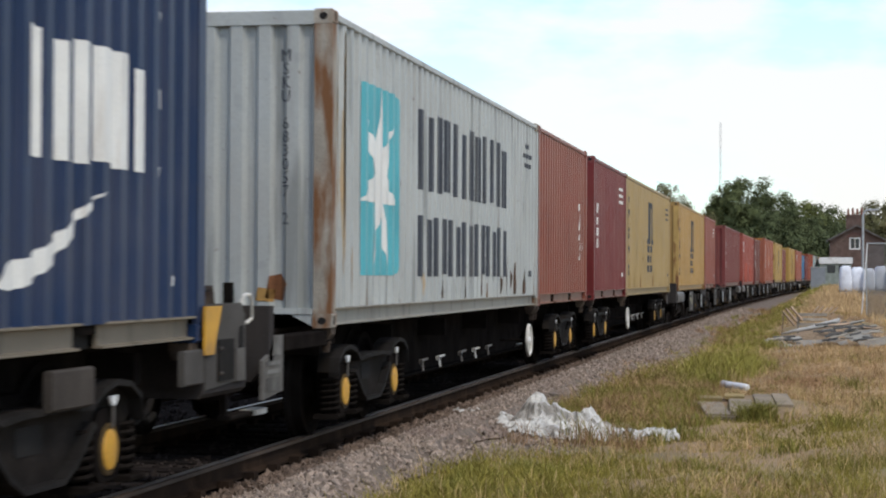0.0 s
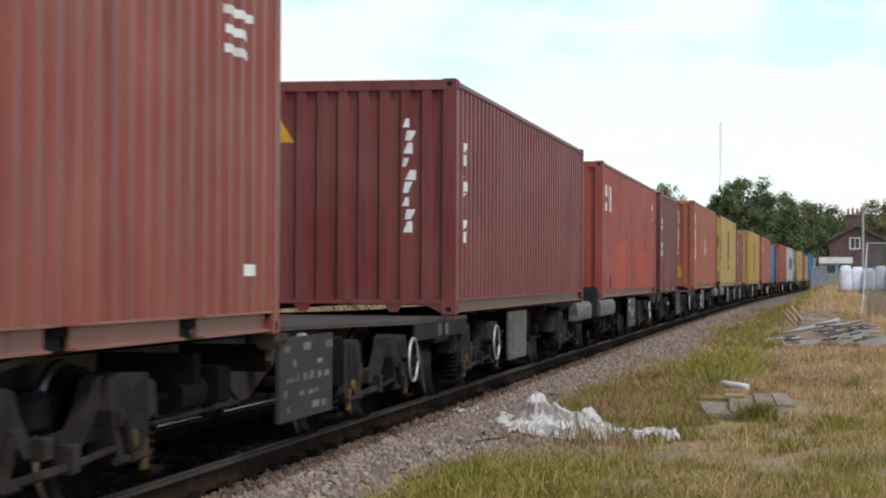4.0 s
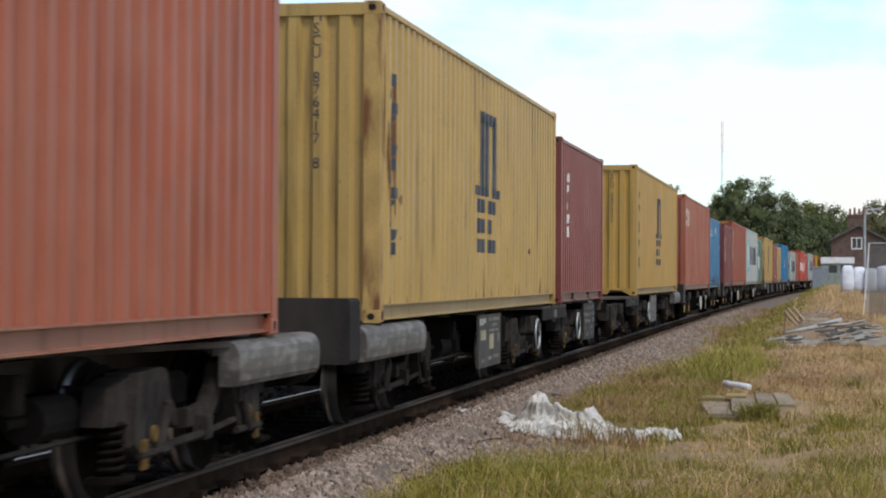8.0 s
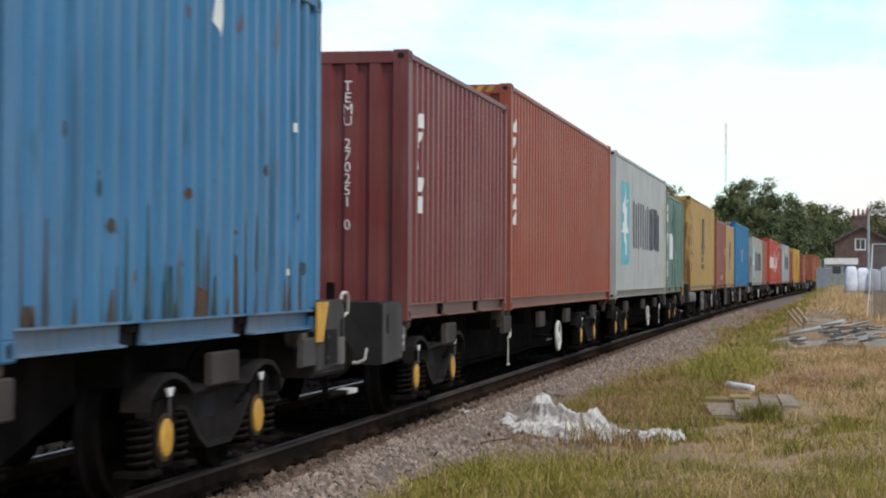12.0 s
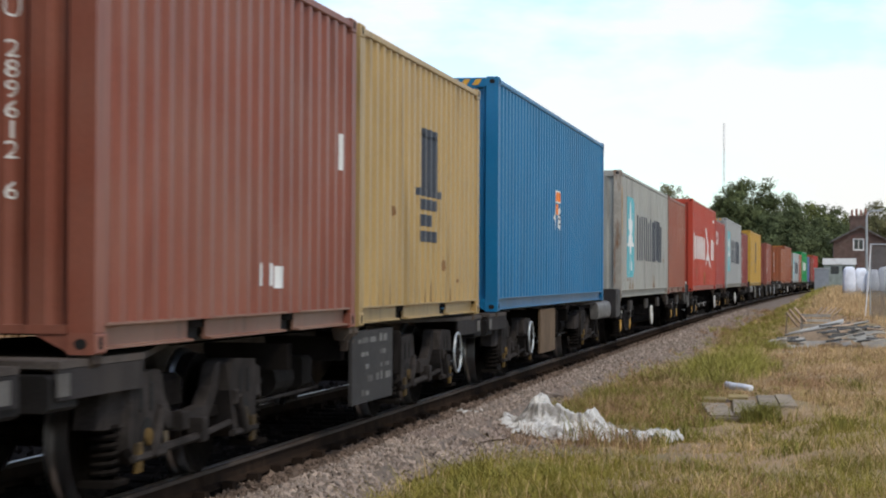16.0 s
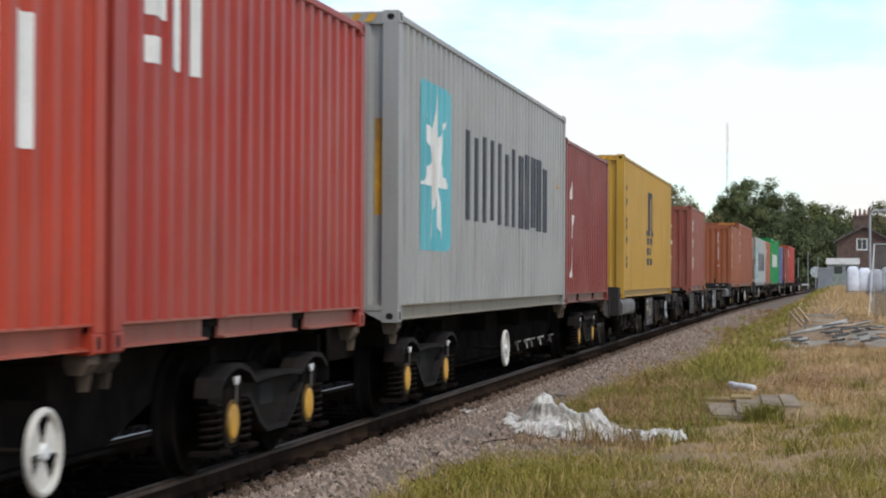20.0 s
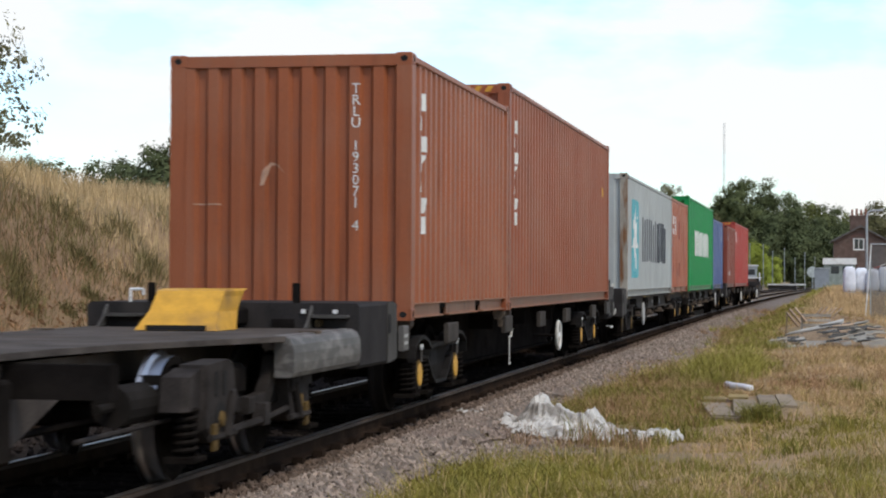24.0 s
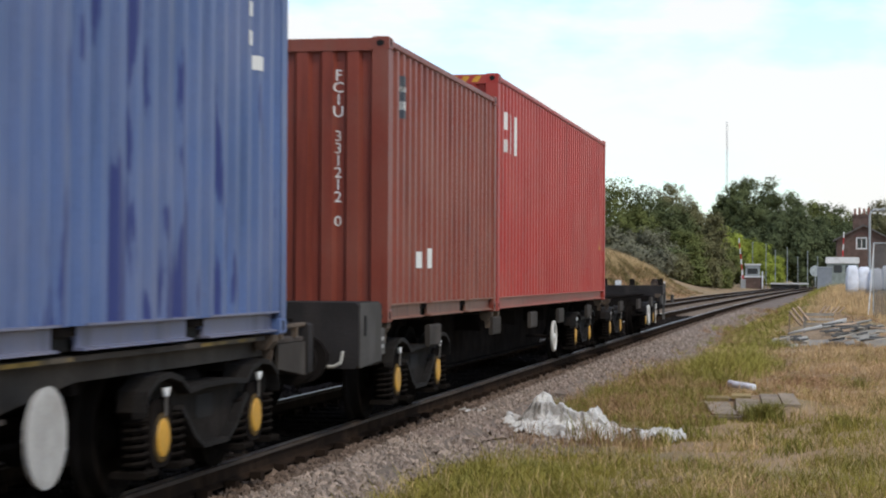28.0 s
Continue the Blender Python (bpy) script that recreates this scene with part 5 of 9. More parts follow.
def end_block(wagon, y0, y1, style, yellow=False, plate_from=None, panel=True):
    """The raised box that closes a wagon's outer end."""
    b = put("end_box", to_mesh(box(bmesh.new(), -1.22, 1.22, y0, y1, 0.58 if style == "A" else 0.62, 1.14 if style == "A" else 1.175, 0.03), "end_box"), M_ENDBOX, wagon)
    lift = 0.05 if yellow else 0.0
    if style == "A":
        front, y0 = y0, plate_from or y0
        bm = bmesh.new()
        # near-end plate is paler than its box: sunlight put into the grey
        plate_x(bm, [(y0 + 0.02, 0.585 + lift), (y1 - 0.05, 0.62 + lift), (y1 - 0.05, 1.04 + lift), (y1 - 0.14, 1.135 + lift), (y0 + 0.02, 1.135 + lift)], 1.222, 1.232)
        side = part("side_plate", bm, M_SIDEPLATE, b, "scuffed dark grey side plate" if yellow else "grey side plate, lightened as if sunlit")
        bm = bmesh.new()
        at = y0 + (0.9 if yellow else 0.28) * (y1 - y0)
        plate_x(bm, rounded(at - 0.10, at, 0.85, 1.03, 0.04)[0], 1.2325, 1.237)
        part("lifting_slot", bm, M_DARKHOLE, side)
        if yellow:
            bm = bmesh.new()
            box(bm, 1.2325, 1.244, y0 + 0.28 * (y1 - y0), y0 + 0.64 * (y1 - y0), 0.68, 0.95)
            door = part("door_plate", bm, M_BLACK, side)
            for z in (0.73, 0.89):
                bm = bmesh.new()
                rod(bm, (1.246, y0 + 0.28 * (y1 - y0), z), (1.246, y0 + 0.36 * (y1 - y0), z), 0.012, 6)
                part("hinge", bm, M_SILL, door)
            bm = bmesh.new()
            box(bm, 1.2325, 1.242, y0 + 0.70 * (y1 - y0), y0 + 0.93 * (y1 - y0), 0.66, 0.88)
            part("data_plate", bm, M_GREYP, side)
        if yellow and panel:
            bm = bmesh.new()
            plate_x(bm, [(y0 - 0.04, 0.86), (y0 + 0.16, 0.86), (y0 + 0.20, 0.96), (y0 + 0.32, 1.17), (y0 - 0.04, 1.17)], 1.233, 1.248)
            part("yellow_panel", bm, M_YELLOW, b, "yellow painted panel")
        if not yellow:
            bm = bmesh.new()
            y0 = front
            pts = [(0.42, y0 - 0.05, 0.60), (1.02, y0 - 0.05, 0.60), (1.08, y0 - 0.05, 0.63), (1.10, y0 - 0.05, 0.73)]
            for p, q in zip(pts, pts[1:]):
                rod(bm, p, q, 0.014, 6)
            rod(bm, pts[0], (0.42, y0 + 0.01, 0.60), 0.014, 6)
            part("uncoupling_handle", bm, M_CREAM, b, "white bent uncoupling handle")
            for x in (-0.55, 0.55):
                bm = bmesh.new()
                loft(bm, [[(x - 0.1, y0 - 0.012, z0), (x + 0.1, y0 - 0.012, z0), (x + 0.1, y0 + 0.001, z0), (x - 0.1, y0 + 0.001, z0)] for z0 in (0.80, 1.0)])
                part("front_plate", bm, M_STEEL, b)
    else:
        for x in (-0.55, 0.35):
            bm = bmesh.new()
            box(bm, x, x + 0.24, y0 - 0.02, y0 - 0.001, 0.78, 0.98, 0.01)
            part("front_plate", bm, M_STEEL, b)
    return b


def open_end(wagon, L):
    """A low open wagon end: a beam with a bevelled top, two bracket plates and a rail, and no side plates."""
    b = put("end_box", to_mesh(box(bmesh.new(), -1.16, 1.16, L + 0.90, L + 1.04, 0.60, 1.0, 0.02), "end_box"), M_ENDBOX, wagon)
    bm = bmesh.new()
    box(bm, -1.12, 1.12, L + 0.12, L + 0.90, 0.862, 0.898, 0.006)
    part("end_deck", bm, M_DECK, wagon)
    for e in (-1, 1):
        bm = bmesh.new()
        plate_x(bm, [(L + 0.12, 0.68), (L + 0.89, 0.60), (L + 0.89, 0.86), (L + 0.12, 0.86)], e * 1.13 - 0.012, e * 1.13 + 0.012)
        part("end_gusset", bm, M_SILL, wagon)
        bm = bmesh.new()
        rod(bm, (e * 1.12, L + 0.14, 0.98), (e * 1.12, L + 0.92, 0.99), 0.02, 6)
        part("end_rail", bm, M_LOCK, b)
        for y in (L + 0.2, L + 0.62):
            bm = bmesh.new()
            box(bm, e * 1.12 - 0.02, e * 1.12 + 0.02, y, y + 0.05, 0.898, 0.985)
            part("rail_bracket", bm, M_LOCK, b)
    couplings(wagon, L + 1.04, 1)


def bridging_plate(wagon):
    """A folded yellow plate before the long end box, with the box's gussets, posts, lamp lugs and grab loop."""
    bm = bmesh.new()
    loft(bm, [[(x * w, y, z) for x, y, z in ((-1, y1, z1), (1, y1, z1), (1, y1 + 0.55, z1), (-1, y1 + 0.55, z1))] for w, y1, z1 in ((0.345, -3.42, 0.93), (0.325, -3.36, 0.98), (0.29, -3.22, 1.08), (0.285, -3.08, 1.20), (0.29, -3.02, 1.245), (0.28, -2.9, 1.262))])
    plate = part("yellow_cover", bm, M_YELLOW, wagon, "yellow folded bridging plate")
    bm = bmesh.new()
    box(bm, -0.25, 0.25, -3.424, -3.405, 0.932, 0.972)
    part("foot_slot", bm, M_DARKHOLE, plate)
    bm = bmesh.new()
    box(bm, -0.24, 0.24, -2.9, -2.18, 0.95, 1.10, 0.02)
    part("plate_arm", bm, M_STEEL, plate)
    for x in (-0.92, 0.92):
        bm = bmesh.new()
        loft(bm, [[(x - 0.13 + d, -2.181, 1.12), (x - 0.13 + d, -2.30, 1.00), (x - 0.13 + d, -2.42, 0.93), (x - 0.13 + d, -2.181, 0.93)] for d in (0.0, 0.025)])
        box(bm, x - 0.10, x + 0.22, -2.30, -2.181, 1.015, 1.04, 0.006)
        part("gusset", bm, M_SIDEPLATE, wagon)
    for x in (-0.65, 0.65):
        bm = bmesh.new()
        box(bm, x - 0.028, x + 0.028, -2.16, -2.10, 1.139, 1.31, 0.008)
        part("end_post", bm, M_STEEL, wagon)
    put("grab_rail", shell_mesh(("endloop",), lambda bm: [rod(bm, a, b, 0.013, 6) for a, b in (((-0.84, -2.14, 1.14), (-0.84, -2.14, 1.25)), ((-0.84, -2.14, 1.25), (-0.72, -2.14, 1.25)), ((-0.72, -2.14, 1.25), (-0.72, -2.14, 1.20)))]), M_WHITEP, wagon, None, "white grab rail")
    for x in (0.73, 1.01):
        bm = bmesh.new()
        box(bm, x - 0.02, x + 0.02, -2.20, -2.181, 1.05, 1.085, 0.004)
        part("lamp_lug", bm, M_WHITEP, wagon, "small white lug")
    bm = bmesh.new()
    box(bm, 0.85, 0.90, -2.26, -2.181, 0.94, 1.0, 0.012)
    part("cock_handle", bm, M_OCHRE, wagon, "ochre cock handle")


def headstock(wagon):
    """The open end of the newer flats: a tall headstock plate, a low side plate with data panels, and a deck beam."""
    bm = bmesh.new()
    loft(bm, [[(x, y, z) for x, z in ((-1.05, 0.60), (1.05, 0.60), (1.19, 0.74), (1.19, 1.15), (-1.19, 1.15), (-1.19, 0.74))] for y in (-1.74, -1.62)])
    head = part("headstock", bm, M_ENDBOX, wagon)
    bm = bmesh.new()
    box(bm, 1.02, 1.16, -1.62, 0.35, 0.80, 0.92, 0.01)
    part("deck_beam", bm, M_STEEL, wagon)
    bm = bmesh.new()
    box(bm, -1.16, -1.02, -1.62, 0.35, 0.80, 0.92, 0.01)
    part("deck_beam", bm, M_STEEL, wagon)
    bm = bmesh.new()
    plate_x(bm, [(-1.90, 0.48), (-1.36, 0.52), (-1.36, 0.93), (-1.62, 0.93), (-1.74, 0.80), (-1.90, 0.76)], 1.165, 1.19)
    side = part("side_plate", bm, M_GREYP, wagon, "pale grey side plate with data panels")
    for z, h in ((0.53, 0.10), (0.66, 0.03), (0.72, 0.03)):
        bm = bmesh.new()
        box(bm, 1.191, 1.195, -1.82, -1.46, z, z + h)
        part("data_panel", bm, M_DULLBAR, side)
    bm = bmesh.new()
    plate_x(bm, [(-1.66, 0.79), (-1.44, 0.79), (-1.56, 0.92)], 1.191, 1.196)
    part("warning_mark", bm, M_DULLBAR, side)
    for x in (-0.6, 0.6):
        bm = bmesh.new()
        box(bm, x - 0.12, x + 0.12, -1.765, -1.741, 0.78, 1.0, 0.01)
        part("front_plate", bm, M_STEEL, head)
    couplings(wagon, -1.74, -1)


def couplings(wagon, y, way):
    for x in (-0.87, 0.87):
        bm = bmesh.new()
        rod(bm, (x, y, 0.98 - 0.3), (x, y + way * 0.45, 0.68), 0.10, 12)
        rod(bm, (x, y + way * 0.43, 0.68), (x, y + way * 0.5, 0.68), 0.2, 16)
        part("buffer", bm, M_STEEL, wagon)
    bm = bmesh.new()
    box(bm, -0.1, 0.1, min(y, y + way * 0.5), max(y, y + way * 0.5), 0.45, 0.60, 0.03)
    part("coupler", bm, M_STEEL, wagon)
    for x in (-0.35, 0.35):
        bm = bmesh.new()
        pts = [(x, y, 0.6), (x, y + way * 0.2, 0.40), (x, y + way * 0.5, 0.32), (x, y + way * 0.62, 0.36)]
        for a, b in zip(pts, pts[1:]):
            rod(bm, a, b, 0.025, 6)
        part("brake_hose", bm, M_BLACK, wagon)


def folded_bracket(wagon, y):
    """A container spigot on a hinged arm, folded down against the sill."""
    bm = bmesh.new()
    for d in (-0.17, 0.13):
        loft(bm, [[(1.037, yy, 0.89), (1.13, yy, 0.89), (1.15, yy, 0.80), (1.10, yy, 0.56), (1.037, yy, 0.56)] for yy in (y + d, y + d + 0.04)])
    box(bm, 1.037, 1.075, y - 0.13, y + 0.13, 0.58, 0.86, 0.008)
    arm = part("folded_arm", bm, M_FRAME, wagon)
    bm = bmesh.new()
    box(bm, 1.0, 1.27, y - 0.2, y + 0.2, 0.515, 0.545, 0.008)
    plate = part("spigot_plate", bm, M_LOCK, arm, "rusty folded spigot plate")
    for d in (-0.1, 0.1):
        bm = bmesh.new()
        loft(bm, [[(1.18 + k * a, y + d + k * b, z) for a, b in ((-0.05, -0.04), (0.05, -0.04), (0.05, 0.04), (-0.05, 0.04))] for k, z in ((1.0, 0.5455), (0.9, 0.59), (0.4, 0.62))])
        part("spigot", bm, M_LOCK, plate)
    bm = bmesh.new()
    rod(bm, (1.05, y - 0.24, 0.60), (1.05, y + 0.24, 0.60), 0.022, 8)
    part("hinge_pin", bm, M_SILVER, arm)


def wagon_a(q, length, near_outer, far_outer, slots, wheel_at, label, sill=None, handles=False, long_end=False, end_at=0.0, bogie_at=0.0, lever=True):
    """A long flat container wagon on two bogies. slots: near and far ends of the boxes that it carries."""
    w = thing("container_wagon", label, "flat wagon", "wagons of the train")
    TRAIN.append((w, q, 0.0))
    L = length
    y0, y1 = (-0.1 if near_outer else -0.42), (L + 0.1 if far_outer else L + 0.42)
    for e in (-1, 1):
        bm = bmesh.new()
        x = e * (1.02 if sill == "fish" else 0.66)
        deep, wide = (0.66, (x - 0.1, x + 0.12)) if sill == "fish" else (0.31, (x - 0.09, x + 0.09))
        low = 0.78 if sill == "fish" else 0.60
        plate_x(bm, [(y0, 0.90), (y1, 0.90), (y1, low), (L - 3.6, low), (L - 4.7, deep), (4.7, deep), (3.6, low), (y0, low)], x - 0.015, x + 0.015)
        sill_mat = M_SILL if sill == "fish" else M_STEEL
        web = part("side_sill", bm, sill_mat, w, "dusty dark side sill" if sill == "fish" else "")
        bm = bmesh.new()
        box(bm, *wide, y0, y1, 0.903, 0.936)
        part("top_flange", bm, sill_mat, web)
        bm = bmesh.new()
        box(bm, x - 0.09, x + 0.09, 4.7, L - 4.7, deep - 0.028, deep - 0.003)
        part("bottom_flange", bm, sill_mat, web)
    if sill == "fish":
        for yy, run in ((0.5, 1.1), (4.6, 1.6), (L - 5.2, 1.3), (L - 1.7, 1.2)):
            bm = bmesh.new()
            box(bm, 1.1402, 1.146, yy, yy + run, 0.908, 0.932)
            part("yellow_strip", bm, M_OLDYELLOW, w, "worn yellow strip")
        for e in (-1, 1):
            bm = bmesh.new()
            plate_x(bm, [(3.4, 0.89), (L - 3.4, 0.89), (L - 4.7, 0.36), (4.7, 0.36)], e * 0.6 - 0.02, e * 0.6 + 0.02)
            part("inner_girder", bm, M_STEEL, w)
        for y in (2.75, 5.75, 8.8, L - 5.75):
            folded_bracket(w, y)
        for yy, run, zz, hh in ((7.95, 0.62, 0.735, 0.07), (10.2, 0.34, 0.70, 0.13), (13.2, 0.45, 0.80, 0.06)):
            bm = bmesh.new()
            box(bm, 1.036, 1.041, yy, yy + run, zz, zz + hh)
            plate = part("data_panel", bm, M_GREYP, w, "dusty pale data panel")
            bm = bmesh.new()
            for k in range(3):
                box(bm, 1.0412, 1.044, yy + 0.03, yy + run * (0.9, 0.7, 0.8)[k], zz + hh * (0.14 + 0.28 * k), zz + hh * (0.30 + 0.28 * k))
            part("panel_lettering", bm, M_DISC, plate)
        for k, y in enumerate((6.35, 6.62, 6.95)):
            bm = bmesh.new()
            rod(bm, (0.98, y, 0.68), (0.98, y + 0.05, 0.42 - 0.04 * (k % 2)), 0.02, 8)
            box(bm, 0.95, 1.02, y, y + 0.13, 0.36, 0.45, 0.012)
            part("brake_hanger", bm, M_SILVER if k == 1 else M_FRAME, w)
        bm = bmesh.new()
        lathe_x(bm, [(1.2, 0.0001), (1.2, 0.25), (1.23, 0.26), (1.235, 0.22), (1.235, 0.0001)], 24, (0, wheel_at, 0.55))
        part("brake_disc_wheel", bm, M_DISC, w, "solid dull white brake hand wheel")
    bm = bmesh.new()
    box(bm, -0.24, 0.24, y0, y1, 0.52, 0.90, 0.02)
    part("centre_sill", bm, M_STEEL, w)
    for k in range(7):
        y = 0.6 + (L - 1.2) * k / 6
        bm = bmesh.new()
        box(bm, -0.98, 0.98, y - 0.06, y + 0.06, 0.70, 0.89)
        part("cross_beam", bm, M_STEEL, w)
    for y in slots:
        for e in (-1, 1):
            put("twistlock", shell_mesh(("twistlock",), twistlock), M_LOCK, w, pose(e * 1.12, y, DECK))
    plates = not handles and sill != "fish"
    for y in (2.05, 5.95, 9.15, 12.1, 15.85) if plates else ():
        bm = bmesh.new()
        box(bm, 1.15, 1.2, y, y + 0.6, 0.66, 0.875, 0.012)
        part("bracket_plate", bm, M_SILL, w, "dusty grey hanging bracket plate")
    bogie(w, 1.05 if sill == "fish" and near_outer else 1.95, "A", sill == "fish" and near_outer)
    bogie(w, L - (1.35 if sill == "fish" and far_outer else 2.42) + bogie_at, "A")
    if sill != "fish":
        hand_wheel(w, 1.24, wheel_at, 0.49, "disc" if handles else "spoked")
    bm = bmesh.new()
    rod(bm, (0.45, L * 0.32, 0.42), (0.45, L * 0.42, 0.42), 0.2, 14)
    part("air_tank", bm, M_STEEL, w)
    for k, y in enumerate((4.6, 5.55, 6.9, 7.85, 8.8) if near_outer else (8.4, 9.25, 9.72, 10.6, 11.7)) if handles else ():
        bm = bmesh.new()
        box(bm, 1.02, 1.06, y - 0.02, y + 0.03, 0.45, 0.50, 0.008)
        rod(bm, (1.06, y - 0.06, 0.49), (1.08, y + 0.14, 0.50), 0.013, 6)
        rod(bm, (1.05, y, 0.47), (1.07, y - 0.02, 0.38), 0.012, 6)
        part("release_handle", bm, M_DISC if k % 2 else M_SILVER, w, "small release valve handle")
    if plates and lever:
        bm = bmesh.new()
        yl = 6.55 if wheel_at > 10 else 10.9
        rod(bm, (1.16, yl, 0.24), (1.16, yl, 0.60), 0.008, 6)
        rod(bm, (1.16, yl - 0.03, 0.25), (1.16, yl + 0.08, 0.25), 0.014, 6)
        rod(bm, (1.16, yl - 0.03, 0.59), (1.16, yl + 0.16, 0.60), 0.014, 6)
        rod(bm, (1.16, yl + 0.15, 0.60), (1.16, yl + 0.19, 0.70), 0.016, 6)
        part("changeover_lever", bm, M_CREAM, w, "pale changeover lever")
    bm = bmesh.new()
    rod(bm, (0.3, 0.3, 0.34), (0.3, L - 0.3, 0.34), 0.025, 6)
    rod(bm, (-0.5, 3.8, 0.40), (-0.5, L - 3.8, 0.40), 0.03, 6)
    part("brake_pipe", bm, M_STEEL, w)
    if near_outer and handles:
        headstock(w)
    elif near_outer:
        front = -2.18 if long_end else -1.15
        end_block(w, front, -0.66 if long_end else -0.25, "A", plate_from=-1.12 if long_end else None)
        bm = bmesh.new()
        box(bm, 1.14, 1.19, -0.22, 0.02, 0.66, 0.90, 0.01)
        post = part("corner_bracket", bm, M_GREYP, w, "pale grey corner bracket")
        for z in (0.72, 0.79):
            bm = bmesh.new()
            box(bm, 1.191, 1.194, -0.18, -0.03, z, z + 0.03)
            part("data_bar", bm, M_DISC, post)
        couplings(w, front, -1)
    if far_outer and not plates:
        open_end(w, L)
    elif far_outer:
        e = L + end_at
        end_block(w, e + 0.05, e + 1.0, "A", True, panel=q < 250)
        bm = bmesh.new()
        pts = [(1.19, e + 0.97, 1.14), (1.19, e + 1.02, 1.215), (1.19, e + 1.07, 1.235), (1.19, e + 1.20, 1.235), (1.19, e + 1.25, 1.20), (1.17, e + 1.32, 1.07), (1.15, e + 1.28, 1.04), (1.13, e + 1.06, 1.04)]
        for a, b in zip(pts, pts[1:]):
            rod(bm, a, b, 0.013, 6)
        part("grab_rail", bm, M_CREAM, w, "white bent grab rail")
        bm = bmesh.new()
        box(bm, 1.10, 1.16, e + 0.86, e + 0.92, 1.14, 1.32, 0.008)
        part("end_post", bm, M_STEEL, w)
        bm = bmesh.new()
        for y in (e + 0.12, e + 0.42, e + 0.72):
            loft(bm, [[(x, y, 1.14), (x, y + 0.16, 1.14), (x, y + 0.13, 1.26), (x, y + 0.05, 1.26)] for x in (0.92, 1.04)])
        box(bm, 0.94, 1.02, e + 0.10, e + 0.90, 1.26, 1.30, 0.008)
        part("top_frame", bm, M_LOCK, w)
        couplings(w, e + 1.0, 1)
        bm = bmesh.new()
        box(bm, 1.19, 1.235, e - 0.36, e + 0.03, 0.68, 0.90, 0.01)
        part("low_side_plate", bm, M_SIDEPLATE, w, "grey low side plate")
        bm = bmesh.new()
        box(bm, 1.0, 1.10, e + 1.06, e + 1.90, 0.37, 0.40, 0.006)
        box(bm, 1.02, 1.06, e + 1.06, e + 1.12, 0.40, 0.62)
        step = part("shunter_step", bm, M_STEEL, w, "dark shunter's step")
        bm = bmesh.new()
        box(bm, 0.995, 1.115, e + 1.62, e + 1.92, 0.366, 0.405)
        part("step_tip", bm, M_CREAM, step, "white painted step tip")
    return w


